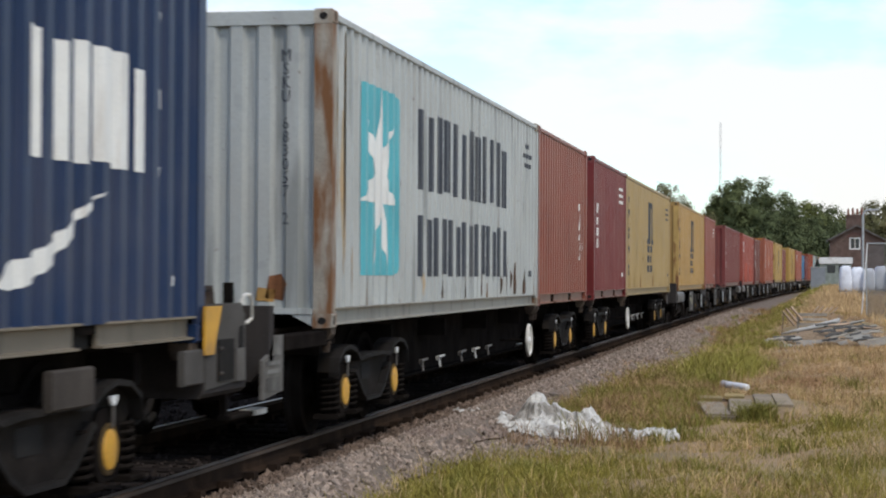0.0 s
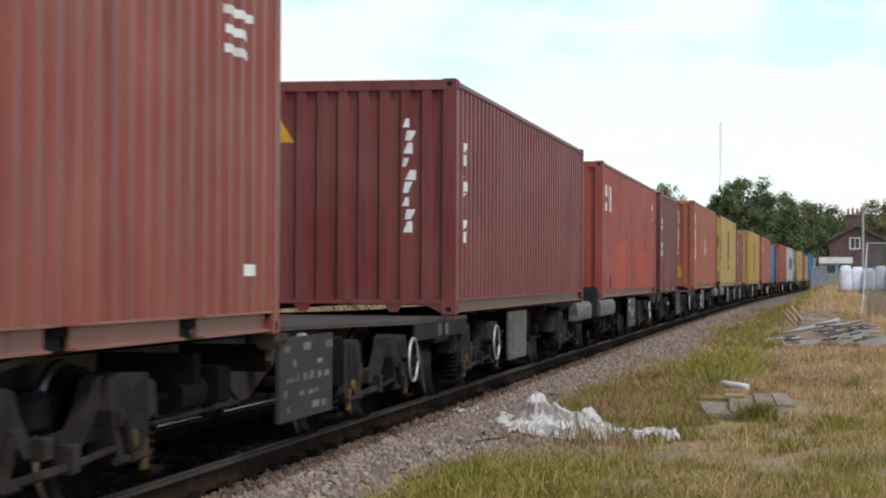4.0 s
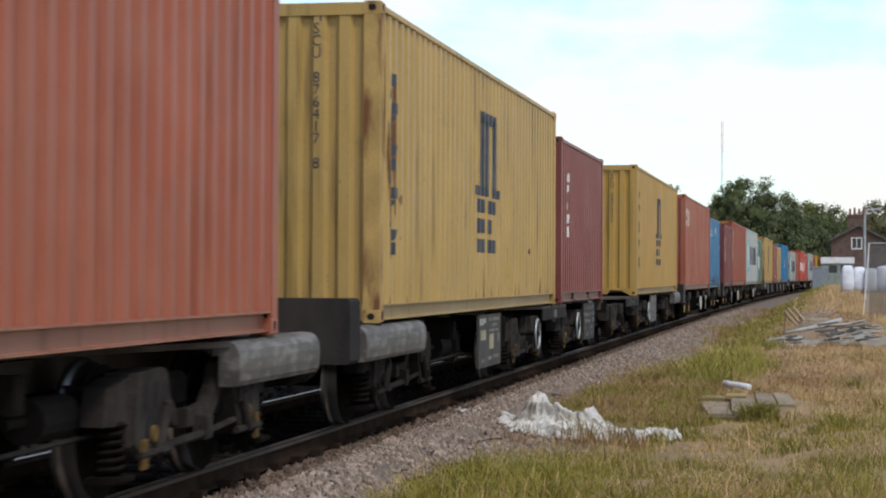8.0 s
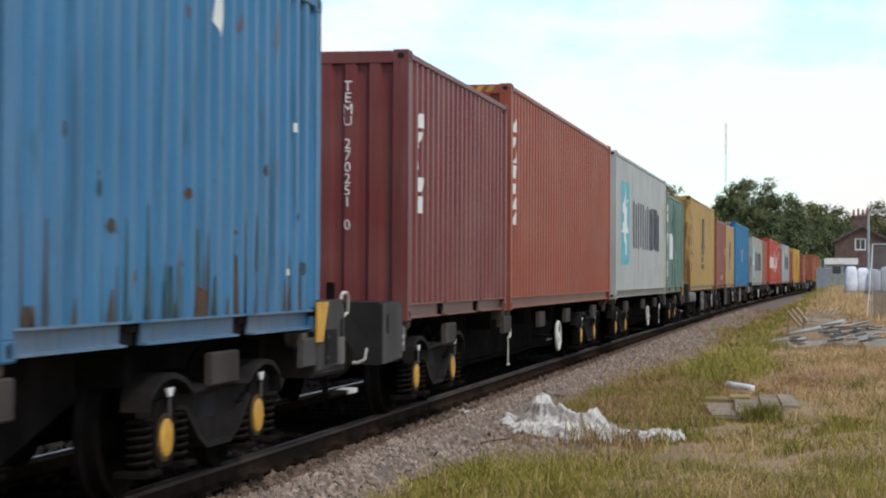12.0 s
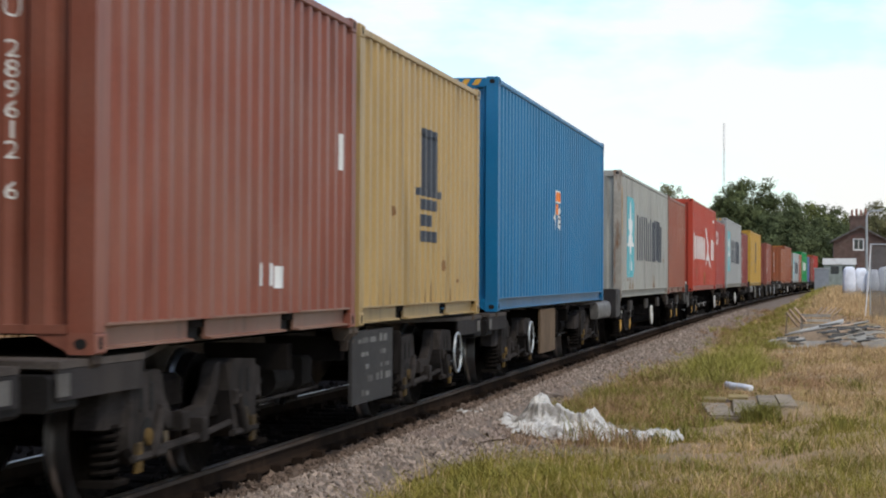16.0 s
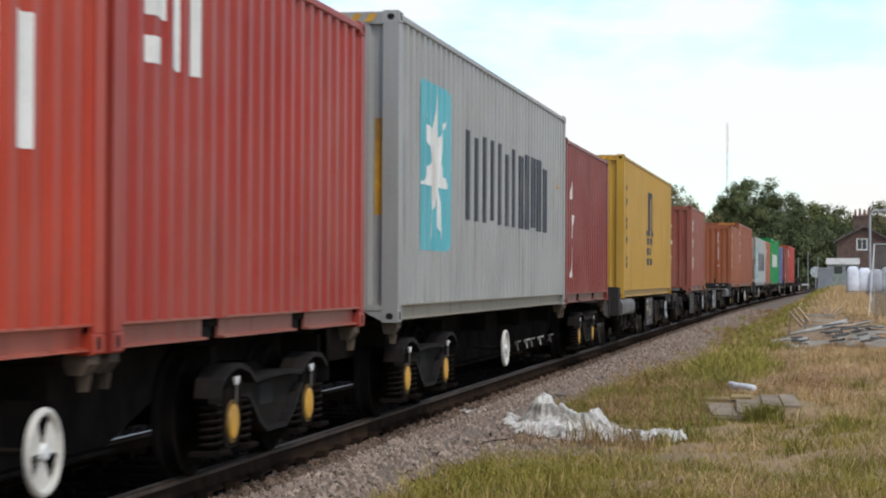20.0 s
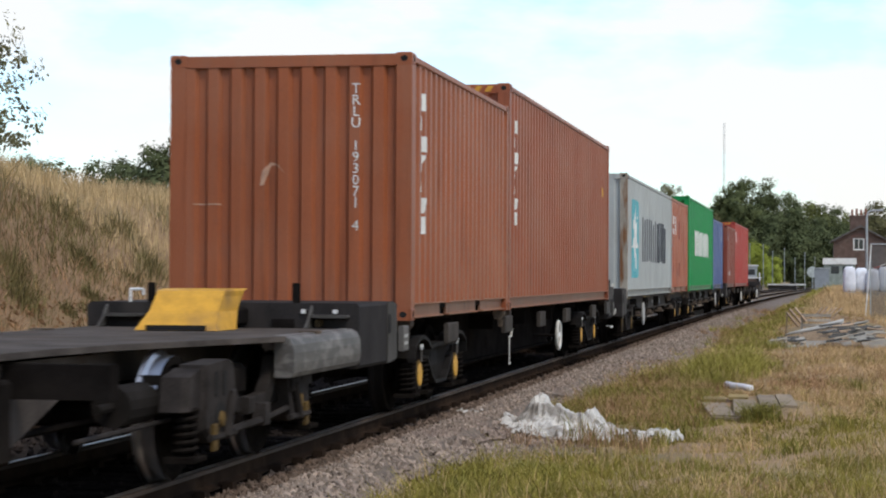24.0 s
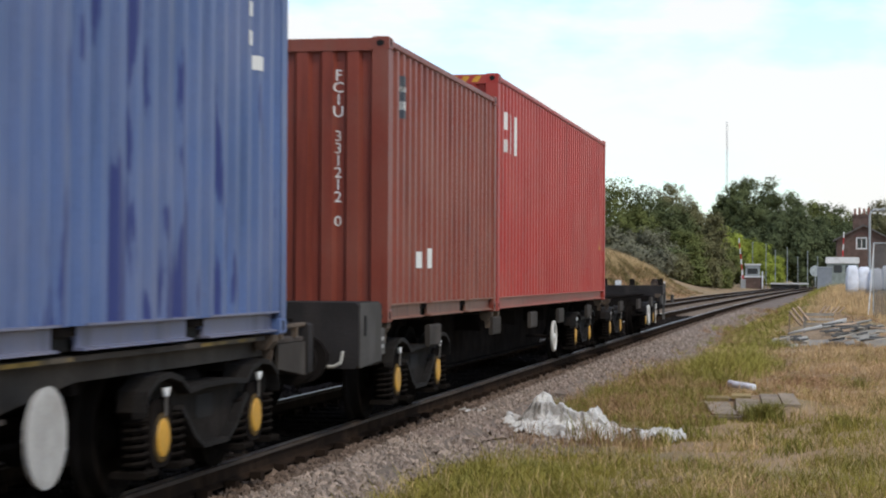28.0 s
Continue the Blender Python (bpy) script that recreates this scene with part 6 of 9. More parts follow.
def wagon_b(q, near_outer, far_outer, stops, slots, label, board_at, wheel_at):
    """One skeletal platform of a three-part low container wagon."""
    w = thing("container_wagon", label, "flat wagon", "wagons of the train")
    TRAIN.append((w, q, 0.0))
    L = LONG[40]
    y0, y1 = (-1.05 if near_outer else -0.5), (L + 1.12 if far_outer else L + 0.5)
    # top plate: wide ends, narrow waist
    out = [(1.18, y0 + 0.1), (1.18, 0.9 if not near_outer else 2.0), (0.62, 3.0), (0.52, 4.0), (0.52, L - 4.0), (0.62, L - 3.0), (1.18, L - 1.05), (1.18, y1 - 0.05)]
    ring = out + [(-x, y) for x, y in out[::-1]]
    bm = bmesh.new()
    loft(bm, [[(x, y, z) for x, y in ring] for z in (0.885, 0.925)])
    part("deck_plate", bm, M_DECK, w, "worn dark deck plate")
    bm = bmesh.new()
    for e in (-1, 1):
        plate_x(bm, [(y0 + 0.2, 0.86), (y1 - 0.2, 0.86), (y1 - 0.2, 0.66), (L - 3.4, 0.66), (L - 4.4, 0.34), (4.4, 0.34), (3.4, 0.66), (y0 + 0.2, 0.66)], e * 0.42 - 0.02, e * 0.42 + 0.02)
    part("centre_sill", bm, M_DECK, w)
    bm = bmesh.new()
    box(bm, -0.5, 0.5, 4.4, L - 4.4, 0.32, 0.345)
    part("bottom_flange", bm, M_STEEL, w)
    for k in range(3):
        bm = bmesh.new()
        y = 4.4 + (L - 8.8) * k / 2
        box(bm, -1.1, 1.1, y - 0.07, y + 0.07, 0.66, 0.86)
        part("outrigger", bm, M_STEEL, w)
    for e in (-1, 1):
        for outer, a, b in ((near_outer, -0.64, 2.0), (far_outer, L - 1.05, L + 1.10)):
            if outer:
                bm = bmesh.new()
                loft(bm, [[(e * 1.10, y, 0.62), (e * 1.222, y, 0.62), (e * 1.242, y, 0.655), (e * 1.25, y, 0.72), (e * 1.25, y, 0.80), (e * 1.24, y, 0.86), (e * 1.215, y, 0.903), (e * 1.175, y, 0.926), (e * 1.10, y, 0.931)] for y in (a, a + 0.05, b - 0.05, b)])
                part("end_valance", bm, M_SILVER, w, "scuffed pale steel end valance")
    if near_outer:
        end_block(w, -1.14, -0.76, "B")
        couplings(w, -1.10, -1)
    if far_outer:
        couplings(w, y1, 1)
    for k, outer in ((0, near_outer), (1, far_outer)):
        if not outer:
            y = -0.5 if k == 0 else L + 0.1
            bm = bmesh.new()
            box(bm, -1.16, 1.16, y, y + 0.4, 0.66, 0.855, 0.02)
            part("end_beam", bm, M_BLACK, w)
            for e in (-1, 1):
                bm = bmesh.new()
                f0, f1 = (y0 + 0.1, 0.9) if k == 0 else (L - 1.05, y1 - 0.05)
                plate_x(bm, [(f0, 0.72), (f1, 0.72), (f1, 0.882), (f0, 0.882)], e * 1.165 - 0.012, e * 1.165 + 0.012)
                part("deck_fascia", bm, M_ENDBOX, w)
            bm = bmesh.new()
            box(bm, 1.178, 1.184, y + 0.06, y + 0.24, 0.74, 0.86)
            part("number_panel", bm, M_GREYP, w, "pale worn number panel")
            if k == 0:
                bm = bmesh.new()
                box(bm, 0.66, 0.92, y - 0.006, y - 0.001, 0.69, 0.84)
                part("number_panel", bm, M_SIDEPLATE, w, "grey worn number panel")
    for y in slots:
        for e in (-1, 1):
            put("twistlock", shell_mesh(("twistlock",), twistlock), M_LOCK, w, pose(e * 1.12, y, DECK))
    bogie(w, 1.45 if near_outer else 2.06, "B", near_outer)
    bogie(w, L - (1.5 if far_outer else 2.6), "B")
    bm = bmesh.new()
    by, ry = board_at, wheel_at
    box(bm, 1.14, 1.17, by, by + 1.62, 0.27, 0.90)
    board = part("data_board", bm, M_BROWNBOARD if int(q) == 272 else M_GREYP if far_outer else M_SIDEPLATE if near_outer else M_BOARD, w, "dusty brown board" if int(q) == 272 else "dusty grey data board with pale panels")
    rnd = random.Random(int(q))
    for r in range(5) if int(q) != 272 and not near_outer else ():
        y = by + 0.07 + rnd.uniform(0, 0.2)
        while y < by + 1.4:
            wide = rnd.uniform(0.06, 0.24)
            if rnd.random() < 0.7:
                bm = bmesh.new()
                box(bm, 1.17, 1.174, y, y + wide, 0.33 + 0.115 * r, 0.33 + 0.115 * r + rnd.uniform(0.03, 0.075))
                part("data_bar", bm, M_DULLBAR, board)
            y += wide + rnd.uniform(0.03, 0.16)
    if near_outer:
        for a, b, z0, z1, mat in ((0.05, 0.14, 0.78, 0.86, M_DISC), (0.20, 0.30, 0.78, 0.86, M_DISC), (0.36, 0.46, 0.80, 0.86, M_DISC), (0.10, 0.46, 0.60, 0.72, M_PANEL), (0.74, 1.04, 0.48, 0.66, M_PANEL), (1.34, 1.50, 0.55, 0.66, M_DULLBAR),
                                  (0.70, 1.45, 0.82, 0.86, M_DULLBAR), (0.72, 1.30, 0.75, 0.79, M_DULLBAR), (0.70, 1.40, 0.69, 0.72, M_DULLBAR), (0.15, 0.45, 0.33, 0.37, M_DULLBAR), (0.65, 0.90, 0.35, 0.39, M_DULLBAR), (0.96, 1.45, 0.36, 0.40, M_DULLBAR)):
            bm = bmesh.new()
            box(bm, 1.1702, 1.174, by + a, by + b, z0, z1)
            part("data_panel", bm, mat, board, "cream worn data panel" if mat is M_PANEL else "")
    bm = bmesh.new()
    box(bm, 1.05, 1.16, by + 1.72, by + 2.05, 0.44, 0.86, 0.02)
    part("brake_box", bm, M_STEEL, w)
    hand_wheel(w, 1.27, ry, 0.56, "thin")
    gy = 8.6 if by < 5 else 4.7
    bm = bmesh.new()
    rod(bm, (0.78, gy, 0.56), (0.78, gy + 0.55, 0.56), 0.13, 14)
    rod(bm, (0.78, gy - 0.25, 0.56), (0.78, gy, 0.56), 0.03, 8)
    part("brake_cylinder", bm, M_FRAME, w)
    bm = bmesh.new()
    box(bm, 0.66, 0.92, gy + 0.75, gy + 1.05, 0.46, 0.72, 0.03)
    rod(bm, (0.79, gy + 0.9, 0.46), (0.79, gy + 0.9, 0.36), 0.05, 8)
    part("distributor_valve", bm, M_FRAME, w)
    bm = bmesh.new()
    rod(bm, (0.9, gy - 0.9, 0.42), (0.9, gy + 1.3, 0.44), 0.016, 6)
    rod(bm, (0.9, gy + 1.3, 0.44), (0.7, gy + 1.5, 0.60), 0.016, 6)
    part("brake_rod", bm, M_BROWN, w)
    bm = bmesh.new()
    rod(bm, (0.3, y0, 0.40), (0.3, y1, 0.40), 0.025, 6)
    part("brake_pipe", bm, M_STEEL, w)
    for y in stops:
        for k, x in enumerate((-0.88, -0.58, 0.06, 0.33)):
            bm = bmesh.new()
            plate_x(bm, [(y - 0.05, 0.925), (y + 0.22, 0.925), (y + 0.20, 1.08), (y + 0.10, 1.18), (y + 0.02, 1.17), (y - 0.02, 1.06)], x, x + 0.13)
            part("container_stop", bm, M_YELLOW if k % 2 == 0 else M_BLACK, w, "yellow folding stop" if k % 2 == 0 else "black folding stop")
    return w


L60 = 18.35
A_LABEL = "dark steel container flat wagon on bogies with yellow axlebox covers"
B_LABEL = "dark skeletal low container platform on dusty brown bogies"
F_LABEL = "dusty dark container flat wagon with shallow sills on yellow-capped bogies"
wagon_a(11.9 - L60, L60, False, True, (12.3, 12.5, 18.2), 7.0, A_LABEL, end_at=-0.1)
wagon_a(15.24, L60, True, False, (0.15, 12.1, 12.4, 18.2), 11.16, A_LABEL, None, True)
wagon_a(34.7, L60, False, True, (0.15, 5.95, 6.3, 18.2), 6.2, A_LABEL, None, True)
S40 = (0.1, 12.09)
for q in (56.33, 97.74, 140.41, 244.84, 350.55):
    step = {56.33: (12.9, 26.07), 97.74: (13.62, 27.1), 140.41: (12.9, 25.9), 244.84: (13.56, 27.21), 350.55: (13.9, 27.35)}[q]
    wagon_b(q, True, False, (), S40, B_LABEL, 5.62, 9.9)
    wagon_b(q + step[0], False, False, (), S40 + (6.0, 6.2), B_LABEL, *((3.45, 1.8) if q == 140.41 else (6.15, 10.6)))
    wagon_b(q + step[1], False, True, (-0.42,) if q in (97.74, 140.41) else (), S40, B_LABEL, 4.15, 2.5)
wagon_a(181.92, L60, True, True, (0.15, 12.1, 12.5, 18.2), 6.8, A_LABEL, bogie_at=0.29)
wagon_a(203.81, L60, True, False, (0.15, 5.95, 6.4, 18.2), 10.9, A_LABEL)
wagon_a(223.45, L60, False, True, (0.15, 12.1, 12.4, 18.2), 6.75, A_LABEL, end_at=-0.27, bogie_at=0.05)
wagon_a(287.48, L60, True, True, (0.15, 12.1, 12.4, 18.2), 6.95, A_LABEL, end_at=0.35, lever=False)
wagon_a(309.44, L60, True, False, (0.15, 12.1, 12.4, 18.2), 11.3, A_LABEL, None, True)
wagon_a(329.17, L60, False, True, (0.15, 12.1, 12.4, 18.2), 6.2, A_LABEL, None, True)
w = wagon_a(393.45, L60, True, True, (0.15, 5.95, 6.4, 18.2), 10.9, A_LABEL, long_end=True)
bridging_plate(w)
wagon_a(415.4, L60, True, False, (0.15, 12.1, 12.4, 18.2), 3.75, F_LABEL, "fish")
wagon_a(434.4, L60, False, True, (0.15, 12.1, 12.4, 18.2), 13.9, F_LABEL, "fish")
wagon_a(456.22, L60, True, False, (0.15, 5.95, 6.4, 18.2), 11.2, A_LABEL, lever=False)
w = wagon_a(475.5, 12.2, False, True, (0.15, 12.05), 8.0, "empty dark steel container flat wagon at the train's tail")
bm = bmesh.new()
box(bm, -0.07, 0.07, 13.3, 13.45, 1.10, 1.26, 0.02)
part("tail_lamp", bm, M_WHITEP, w, "small pale tail lamp")
for x in (-1.05, -0.35, 0.35, 1.05):
    bm = bmesh.new()
    plate_x(bm, [(13.32, 1.14), (13.50, 1.14), (13.50, 1.20), (13.44, 1.30), (13.36, 1.30)], x - 0.06, x + 0.06)
    part("end_bracket", bm, M_STEEL, w)
for e in (-1, 1):
    bm = bmesh.new()
    pts = [(e * 1.18, 12.9, 0.62), (e * 1.18, 12.9, 0.30), (e * 1.18, 13.3, 0.30), (e * 1.18, 13.3, 0.62)]
    for a, b in zip(pts, pts[1:]):
        rod(bm, a, b, 0.018, 6)
    part("foot_step", bm, M_GREYP, w)


# ---- scenery ----
BARRIERS = []
def gz(x, y):
    return float(ground_z(x, y))


M_LEAF = {k: material("leaves_" + k, v, 0.75, vary=0.25, scale=0.4, grain=3, bump=0, island=0.12, spec=0.05) for k, v in
          {"dark": (0.094, 0.110, 0.046), "mid": (0.122, 0.135, 0.044), "olive": (0.138, 0.130, 0.062), "bright": (0.27, 0.31, 0.055), "deep": (0.090, 0.108, 0.050), "grey": (0.150, 0.145, 0.095), "pale": (0.30, 0.33, 0.26)}.items()}


def leaf_cloud(lobes, count, size, rng, clump=12, flat=0.9):
    """Small leaf faces in clumps over a set of lobes (centre, radii)."""
    lob = np.array([(*c, *r) for c, r in lobes], float)
    vol = lob[:, 3] * lob[:, 5]
    pick = rng.choice(len(lob), count // clump, p=vol / vol.sum())
    d = rng.normal(size=(len(pick), 3))
    d /= np.linalg.norm(d, axis=1)[:, None]
    rad = rng.uniform(0.35, 1.04, len(pick)) ** 0.5
    cen = lob[pick, :3] + d * lob[pick, 3:] * rad[:, None]
    cen = np.repeat(cen, clump, 0) + rng.normal(0, 1, (len(pick) * clump, 3)) * size * 1.5
    out = np.repeat(d, clump, 0)
    n = len(cen)
    nor = out * 1.25 * flat + rng.normal(size=(n, 3)) * 0.34 + np.array((0, 0, 0.4))
    nor /= np.linalg.norm(nor, axis=1)[:, None]
    t = np.cross(nor, rng.normal(size=(n, 3)))
    t /= np.linalg.norm(t, axis=1)[:, None]
    b = np.cross(nor, t)
    s = size * rng.uniform(0.6, 1.4, (n, 1))
    quad = np.stack([cen - t * s, cen - b * s * 0.55, cen + t * s, cen + b * s * 0.55], 1)
    return quad.reshape(-1, 3), np.arange(4 * n).reshape(n, 4)


def tree(x, y, high, wide, leaf, seed, count=3000, size=0.24, label="", name="tree", stem=0.3, lobes_n=9):
    rng = np.random.default_rng(seed)
    z0 = gz(x, y) - 0.1
    root = thing(name, label, "tree" if name == "tree" else "bush", "trees round the crossing", m=pose(x, y, z0))
    ch = high * (1 - stem)
    mid, half = high * stem + ch * 0.5, ch * 0.5
    lobes = [((0, 0, mid), (wide * 0.36, wide * 0.36, half * 0.80))]
    for k in range(lobes_n):
        # billows all over the crown, smaller towards its top
        f = -0.75 + 1.65 * (k + 0.5) / lobes_n + rng.uniform(-0.1, 0.1)
        a = 2.4 * k + rng.uniform(-0.5, 0.5)
        out = math.sqrt(max(0.02, 1 - min(1.0, abs(f)) ** 2.2)) * rng.uniform(0.55, 0.80)
        rr = wide * rng.uniform(0.15, 0.25) * (1.08 - 0.25 * max(0, f))
        lobes.append(((wide * 0.5 * out * math.cos(a), wide * 0.5 * out * math.sin(a), min(mid + half * f, high - rr * 0.8)), (rr, rr, rr * rng.uniform(0.7, 0.95))))
    bm = bmesh.new()
    tr = 0.028 * high
    rod(bm, (0, 0, 0), (0.1, 0, high * stem), tr, 8, tr * 0.75)
    rod(bm, (0.1, 0, high * stem), (0, 0.1, high * 0.8), tr * 0.75, 6, tr * 0.2)
    for (cx, cy, cz), r in lobes[1:8]:
        rod(bm, (0.05, 0, high * stem * rng.uniform(0.85, 1.3)), (cx, cy, cz), tr * 0.4, 5, tr * 0.1)
    part("trunk", bm, M_BARK, root)
    v, f = leaf_cloud(lobes, count, size, rng)
    v[:, 2] = np.maximum(v[:, 2], 0.05)
    crown = arrays("crown", v, f, M_LEAF[leaf])
    crown.parent = root
    return root


def grove(rows, seed, count, size, label, stem, name="tree", lobes_n=16):
    """Trees given by place, the height of their top over the rails, width and leaf colour."""
    for k, (x, y, top, w, leaf) in enumerate(rows):
        tree(x, y, top - gz(x, y) + 0.1, w, leaf, seed + k, count, size, label, name, stem, lobes_n)


# big wood behind the crossing: tall crowns, then dark undergrowth before them
grove([(-13.6, 304, 14.6, 4.4, "dark"), (-12.1, 305, 16.6, 7.0, "dark"), (-8.7, 308, 17.5, 8.2, "dark"), (-5.3, 306, 15.3, 7.4, "dark"), (-3.0, 302, 13.0, 5.6, "deep"), (-15.6, 306, 10.6, 3.2, "deep"), (-9.5, 300, 12.6, 7.5, "dark"), (-6.0, 299, 11.6, 6.5, "deep")],
      100, 15000, 0.17, "tall dark green broadleaved tree in the wood", 0.10, lobes_n=22)
grove([(-0.9, 322, 14.2, 8.0, "mid"), (2.6, 325, 13.4, 8.0, "dark"), (5.4, 327, 11.9, 6.4, "mid"), (8.6, 330, 11.5, 7, "dark"), (0.6, 316, 11.0, 7.5, "deep"), (4.4, 318, 10.2, 7, "deep")],
      120, 14000, 0.19, "dark green broadleaved tree in the wood", 0.08, lobes_n=20)
grove([(-12.5, 298, 8.6, 6, "deep"), (-8.0, 296, 8.8, 8, "deep"), (-2.8, 298, 8.4, 8, "deep"), (1.8, 303, 8.0, 8, "deep"), (6.0, 306, 8.0, 8, "deep")], 140, 12000, 0.20, "deep green undergrowth tree in the wood's shade", 0.05)
grove([(9.2, 292, 12.6, 6.0, "olive"), (12.4, 296, 13.2, 6.5, "olive"), (16.5, 296, 12.0, 8, "olive")], 150, 12000, 0.17, "olive green broadleaved tree in full leaf", 0.14)
# trees above the left bank near the crossing
grove([(-21.5, 207, 11.8, 7.0, "mid"), (-24.6, 205, 11.4, 7.0, "mid"), (-18.1, 210, 11.2, 6.2, "dark"), (-15.8, 214, 12.2, 5.0, "olive"), (-13.9, 218, 10.3, 4.2, "olive"), (-12.4, 232, 9.6, 4.8, "olive"), (-29.5, 206, 11.5, 8, "mid"), (-35, 207, 11.8, 8, "dark"), (-41, 210, 12, 8, "mid"),
       (-19.6, 205, 9.0, 6.5, "mid"), (-15.4, 209, 9.2, 6.0, "dark")], 200, 13000, 0.13, "mid green broadleaved tree above the bank", 0.06, lobes_n=20)
grove([(-15.4, 235, 12.4, 3.0, "pale")], 220, 1500, 0.13, "thin pale grey-green tree with sparse leaves", 0.25, lobes_n=10)
grove([(-20.6, 200, 6.6, 6.2, "grey"), (-17.0, 203, 6.4, 6.0, "grey"), (-13.4, 206, 6.5, 4.8, "mid"), (-14.4, 196, 4.3, 4.6, "dark"), (-13.0, 225, 6.2, 4.4, "olive"), (-11.6, 240, 4.0, 4.0, "mid"), (-23.8, 196, 6.6, 6, "olive"), (-18.6, 192, 4.4, 5, "grey"), (-11.0, 232, 3.6, 3.6, "olive")],
      240, 8000, 0.13, "dull grey-green scrub bush on the bank", 0.03, "bush")
grove([(-11.3, 256, 8.2, 4.4, "bright"), (-9.2, 258, 7.2, 4.2, "bright"), (-7.1, 260, 5.8, 3.6, "bright"), (-5.2, 264, 4.4, 2.8, "bright"), (-10.4, 252, 5.4, 3.6, "mid")], 300, 7000, 0.12, "bright yellow-green bush beside the crossing", 0.04, "bush")
# skyline beyond the bank
for k, (x, y, h, w, leaf) in enumerate([(-62, 150, 3.4, 7, "deep"), (-57, 152, 3.7, 6, "deep"), (-52.5, 149, 3.1, 6, "deep"), (-49.2, 143, 4.9, 4.5, "deep"), (-45.8, 146, 2.6, 4, "dark"), (-51.5, 163, 3.2, 7, "mid"), (-46.5, 166, 3.0, 6, "olive"), (-43.2, 166, 2.7, 5, "olive"),
                                        (-39.6, 155, 3.2, 5, "dark"), (-36.5, 158, 2.5, 5, "mid"), (-68, 156, 4.2, 8, "deep")]):
    tree(x, y, h + 2.6, w, leaf, 400 + k, 5200, 0.15, "dark hedgerow tree on the skyline", stem=0.1)
for k, (x, y, h, w, leaf) in enumerate([(-14.6, 176, 2.4, 4.5, "grey"), (-13.4, 187, 2.6, 4, "olive"), (-12.4, 198, 2.6, 4, "mid"), (-11.6, 214, 2.8, 4, "olive"), (-10.9, 224, 2.6, 3.6, "mid")]):
    tree(x, y, h, w, leaf, 500 + k, 3800, 0.14, "dull green scrub bush on the bank's foot", "bush", 0.04)
tree(-26.3, 56.5, 6.0, 5.4, "olive", 450, 5200, 0.085, "olive green hawthorn tree on the bank", stem=0.18, lobes_n=16)

# far woods close the horizon
rng = np.random.default_rng(5)
lob = [((x, 470 + 30 * math.sin(x * 0.05), 3.5 + rng.uniform(-0.5, 1.5)), (9, 6, 4.5 + rng.uniform(0, 2.5))) for x in np.arange(-220, 200, 9)]
v, f = leaf_cloud(lob, 26000, 0.6, rng)
v[:, 2] = np.maximum(v[:, 2], -0.3)
tagged(arrays("far_wood", v, f, M_LEAF["dark"]), "distant dark green belt of trees", "wood", kind="stuff")


# ---- grass ----
def wave(x, y, s):
    return (np.sin(x * 1.9 * s + 0.6 * np.sin(y * 0.7 * s)) + np.sin(y * 1.1 * s + 1.7 + 0.8 * np.sin(x * 1.3 * s)) + np.sin((x + y) * 0.63 * s + 0.5)) / 3


def blades(name, x, y, h, w, mat, rng, label, lean=0.35):
    n = len(x)
    z = ground_z(x, y) - 0.02
    a = rng.uniform(0, 6.283, n)
    b = rng.uniform(0, 6.283, n)
    l = h * lean * rng.uniform(0.2, 1.6, n)
    dx, dy = np.cos(a) * w / 2, np.sin(a) * w / 2
    mx, my = x + np.cos(b) * l * 0.3, y + np.sin(b) * l * 0.3
    tx, ty = x + np.cos(b) * l, y + np.sin(b) * l
    p = np.stack([np.stack([x - dx, y - dy, z], -1), np.stack([x + dx, y + dy, z], -1), np.stack([mx + dx * 0.7, my + dy * 0.7, z + h * 0.6], -1), np.stack([mx - dx * 0.7, my - dy * 0.7, z + h * 0.6], -1), np.stack([tx, ty, z + h * 0.97], -1)], 1)
    i = 5 * np.arange(n)[:, None]
    q = np.concatenate([i + np.array([[0, 1, 2]]), i + np.array([[0, 2, 3]]), i + np.array([[3, 2, 4]])], 0)
    return tagged(arrays(name, p.reshape(-1, 3), q, mat), label, "grass", kind="stuff")


M_GREEN = material("green_grass_blade", (0.236, 0.198, 0.040), 0.8, vary=0.2, scale=0.7, bump=0, island=0.3, spec=0.15)
M_STRAW = material("dry_straw_blade", (0.50, 0.345, 0.175), 0.85, vary=0.2, scale=0.7, bump=0, island=0.3, spec=0.1)
M_HERB = material("dull_green_herb", (0.190, 0.176, 0.040), 0.8, vary=0.25, scale=0.7, bump=0, island=0.35, spec=0.1)
M_WEED = material("yellow_green_weed", (0.262, 0.235, 0.054), 0.8, vary=0.2, scale=0.7, bump=0, island=0.35, spec=0.1)
M_BANKWEED = material("olive_bank_weed", (0.150, 0.122, 0.048), 0.8, vary=0.25, scale=0.5, bump=0, island=0.4, spec=0.15)
M_DEAD = material("brown_dead_weed", (0.335, 0.205, 0.112), 0.85, vary=0.25, scale=0.6, bump=0, island=0.4, spec=0.1)
M_CLOD = material("rusty_soil_clod", (0.17, 0.098, 0.050), 0.95, vary=0.3, scale=6, island=0.4, spec=0.05)
M_FARSTRAW = material("pale_seeding_grass", (0.52, 0.36, 0.185), 0.85, vary=0.2, scale=0.5, bump=0, island=0.3, spec=0.1)
M_BANKG = material("tall_dry_bank_grass", (0.47, 0.34, 0.175), 0.8, vary=0.2, scale=0.5, bump=0, island=0.4, spec=0.2)


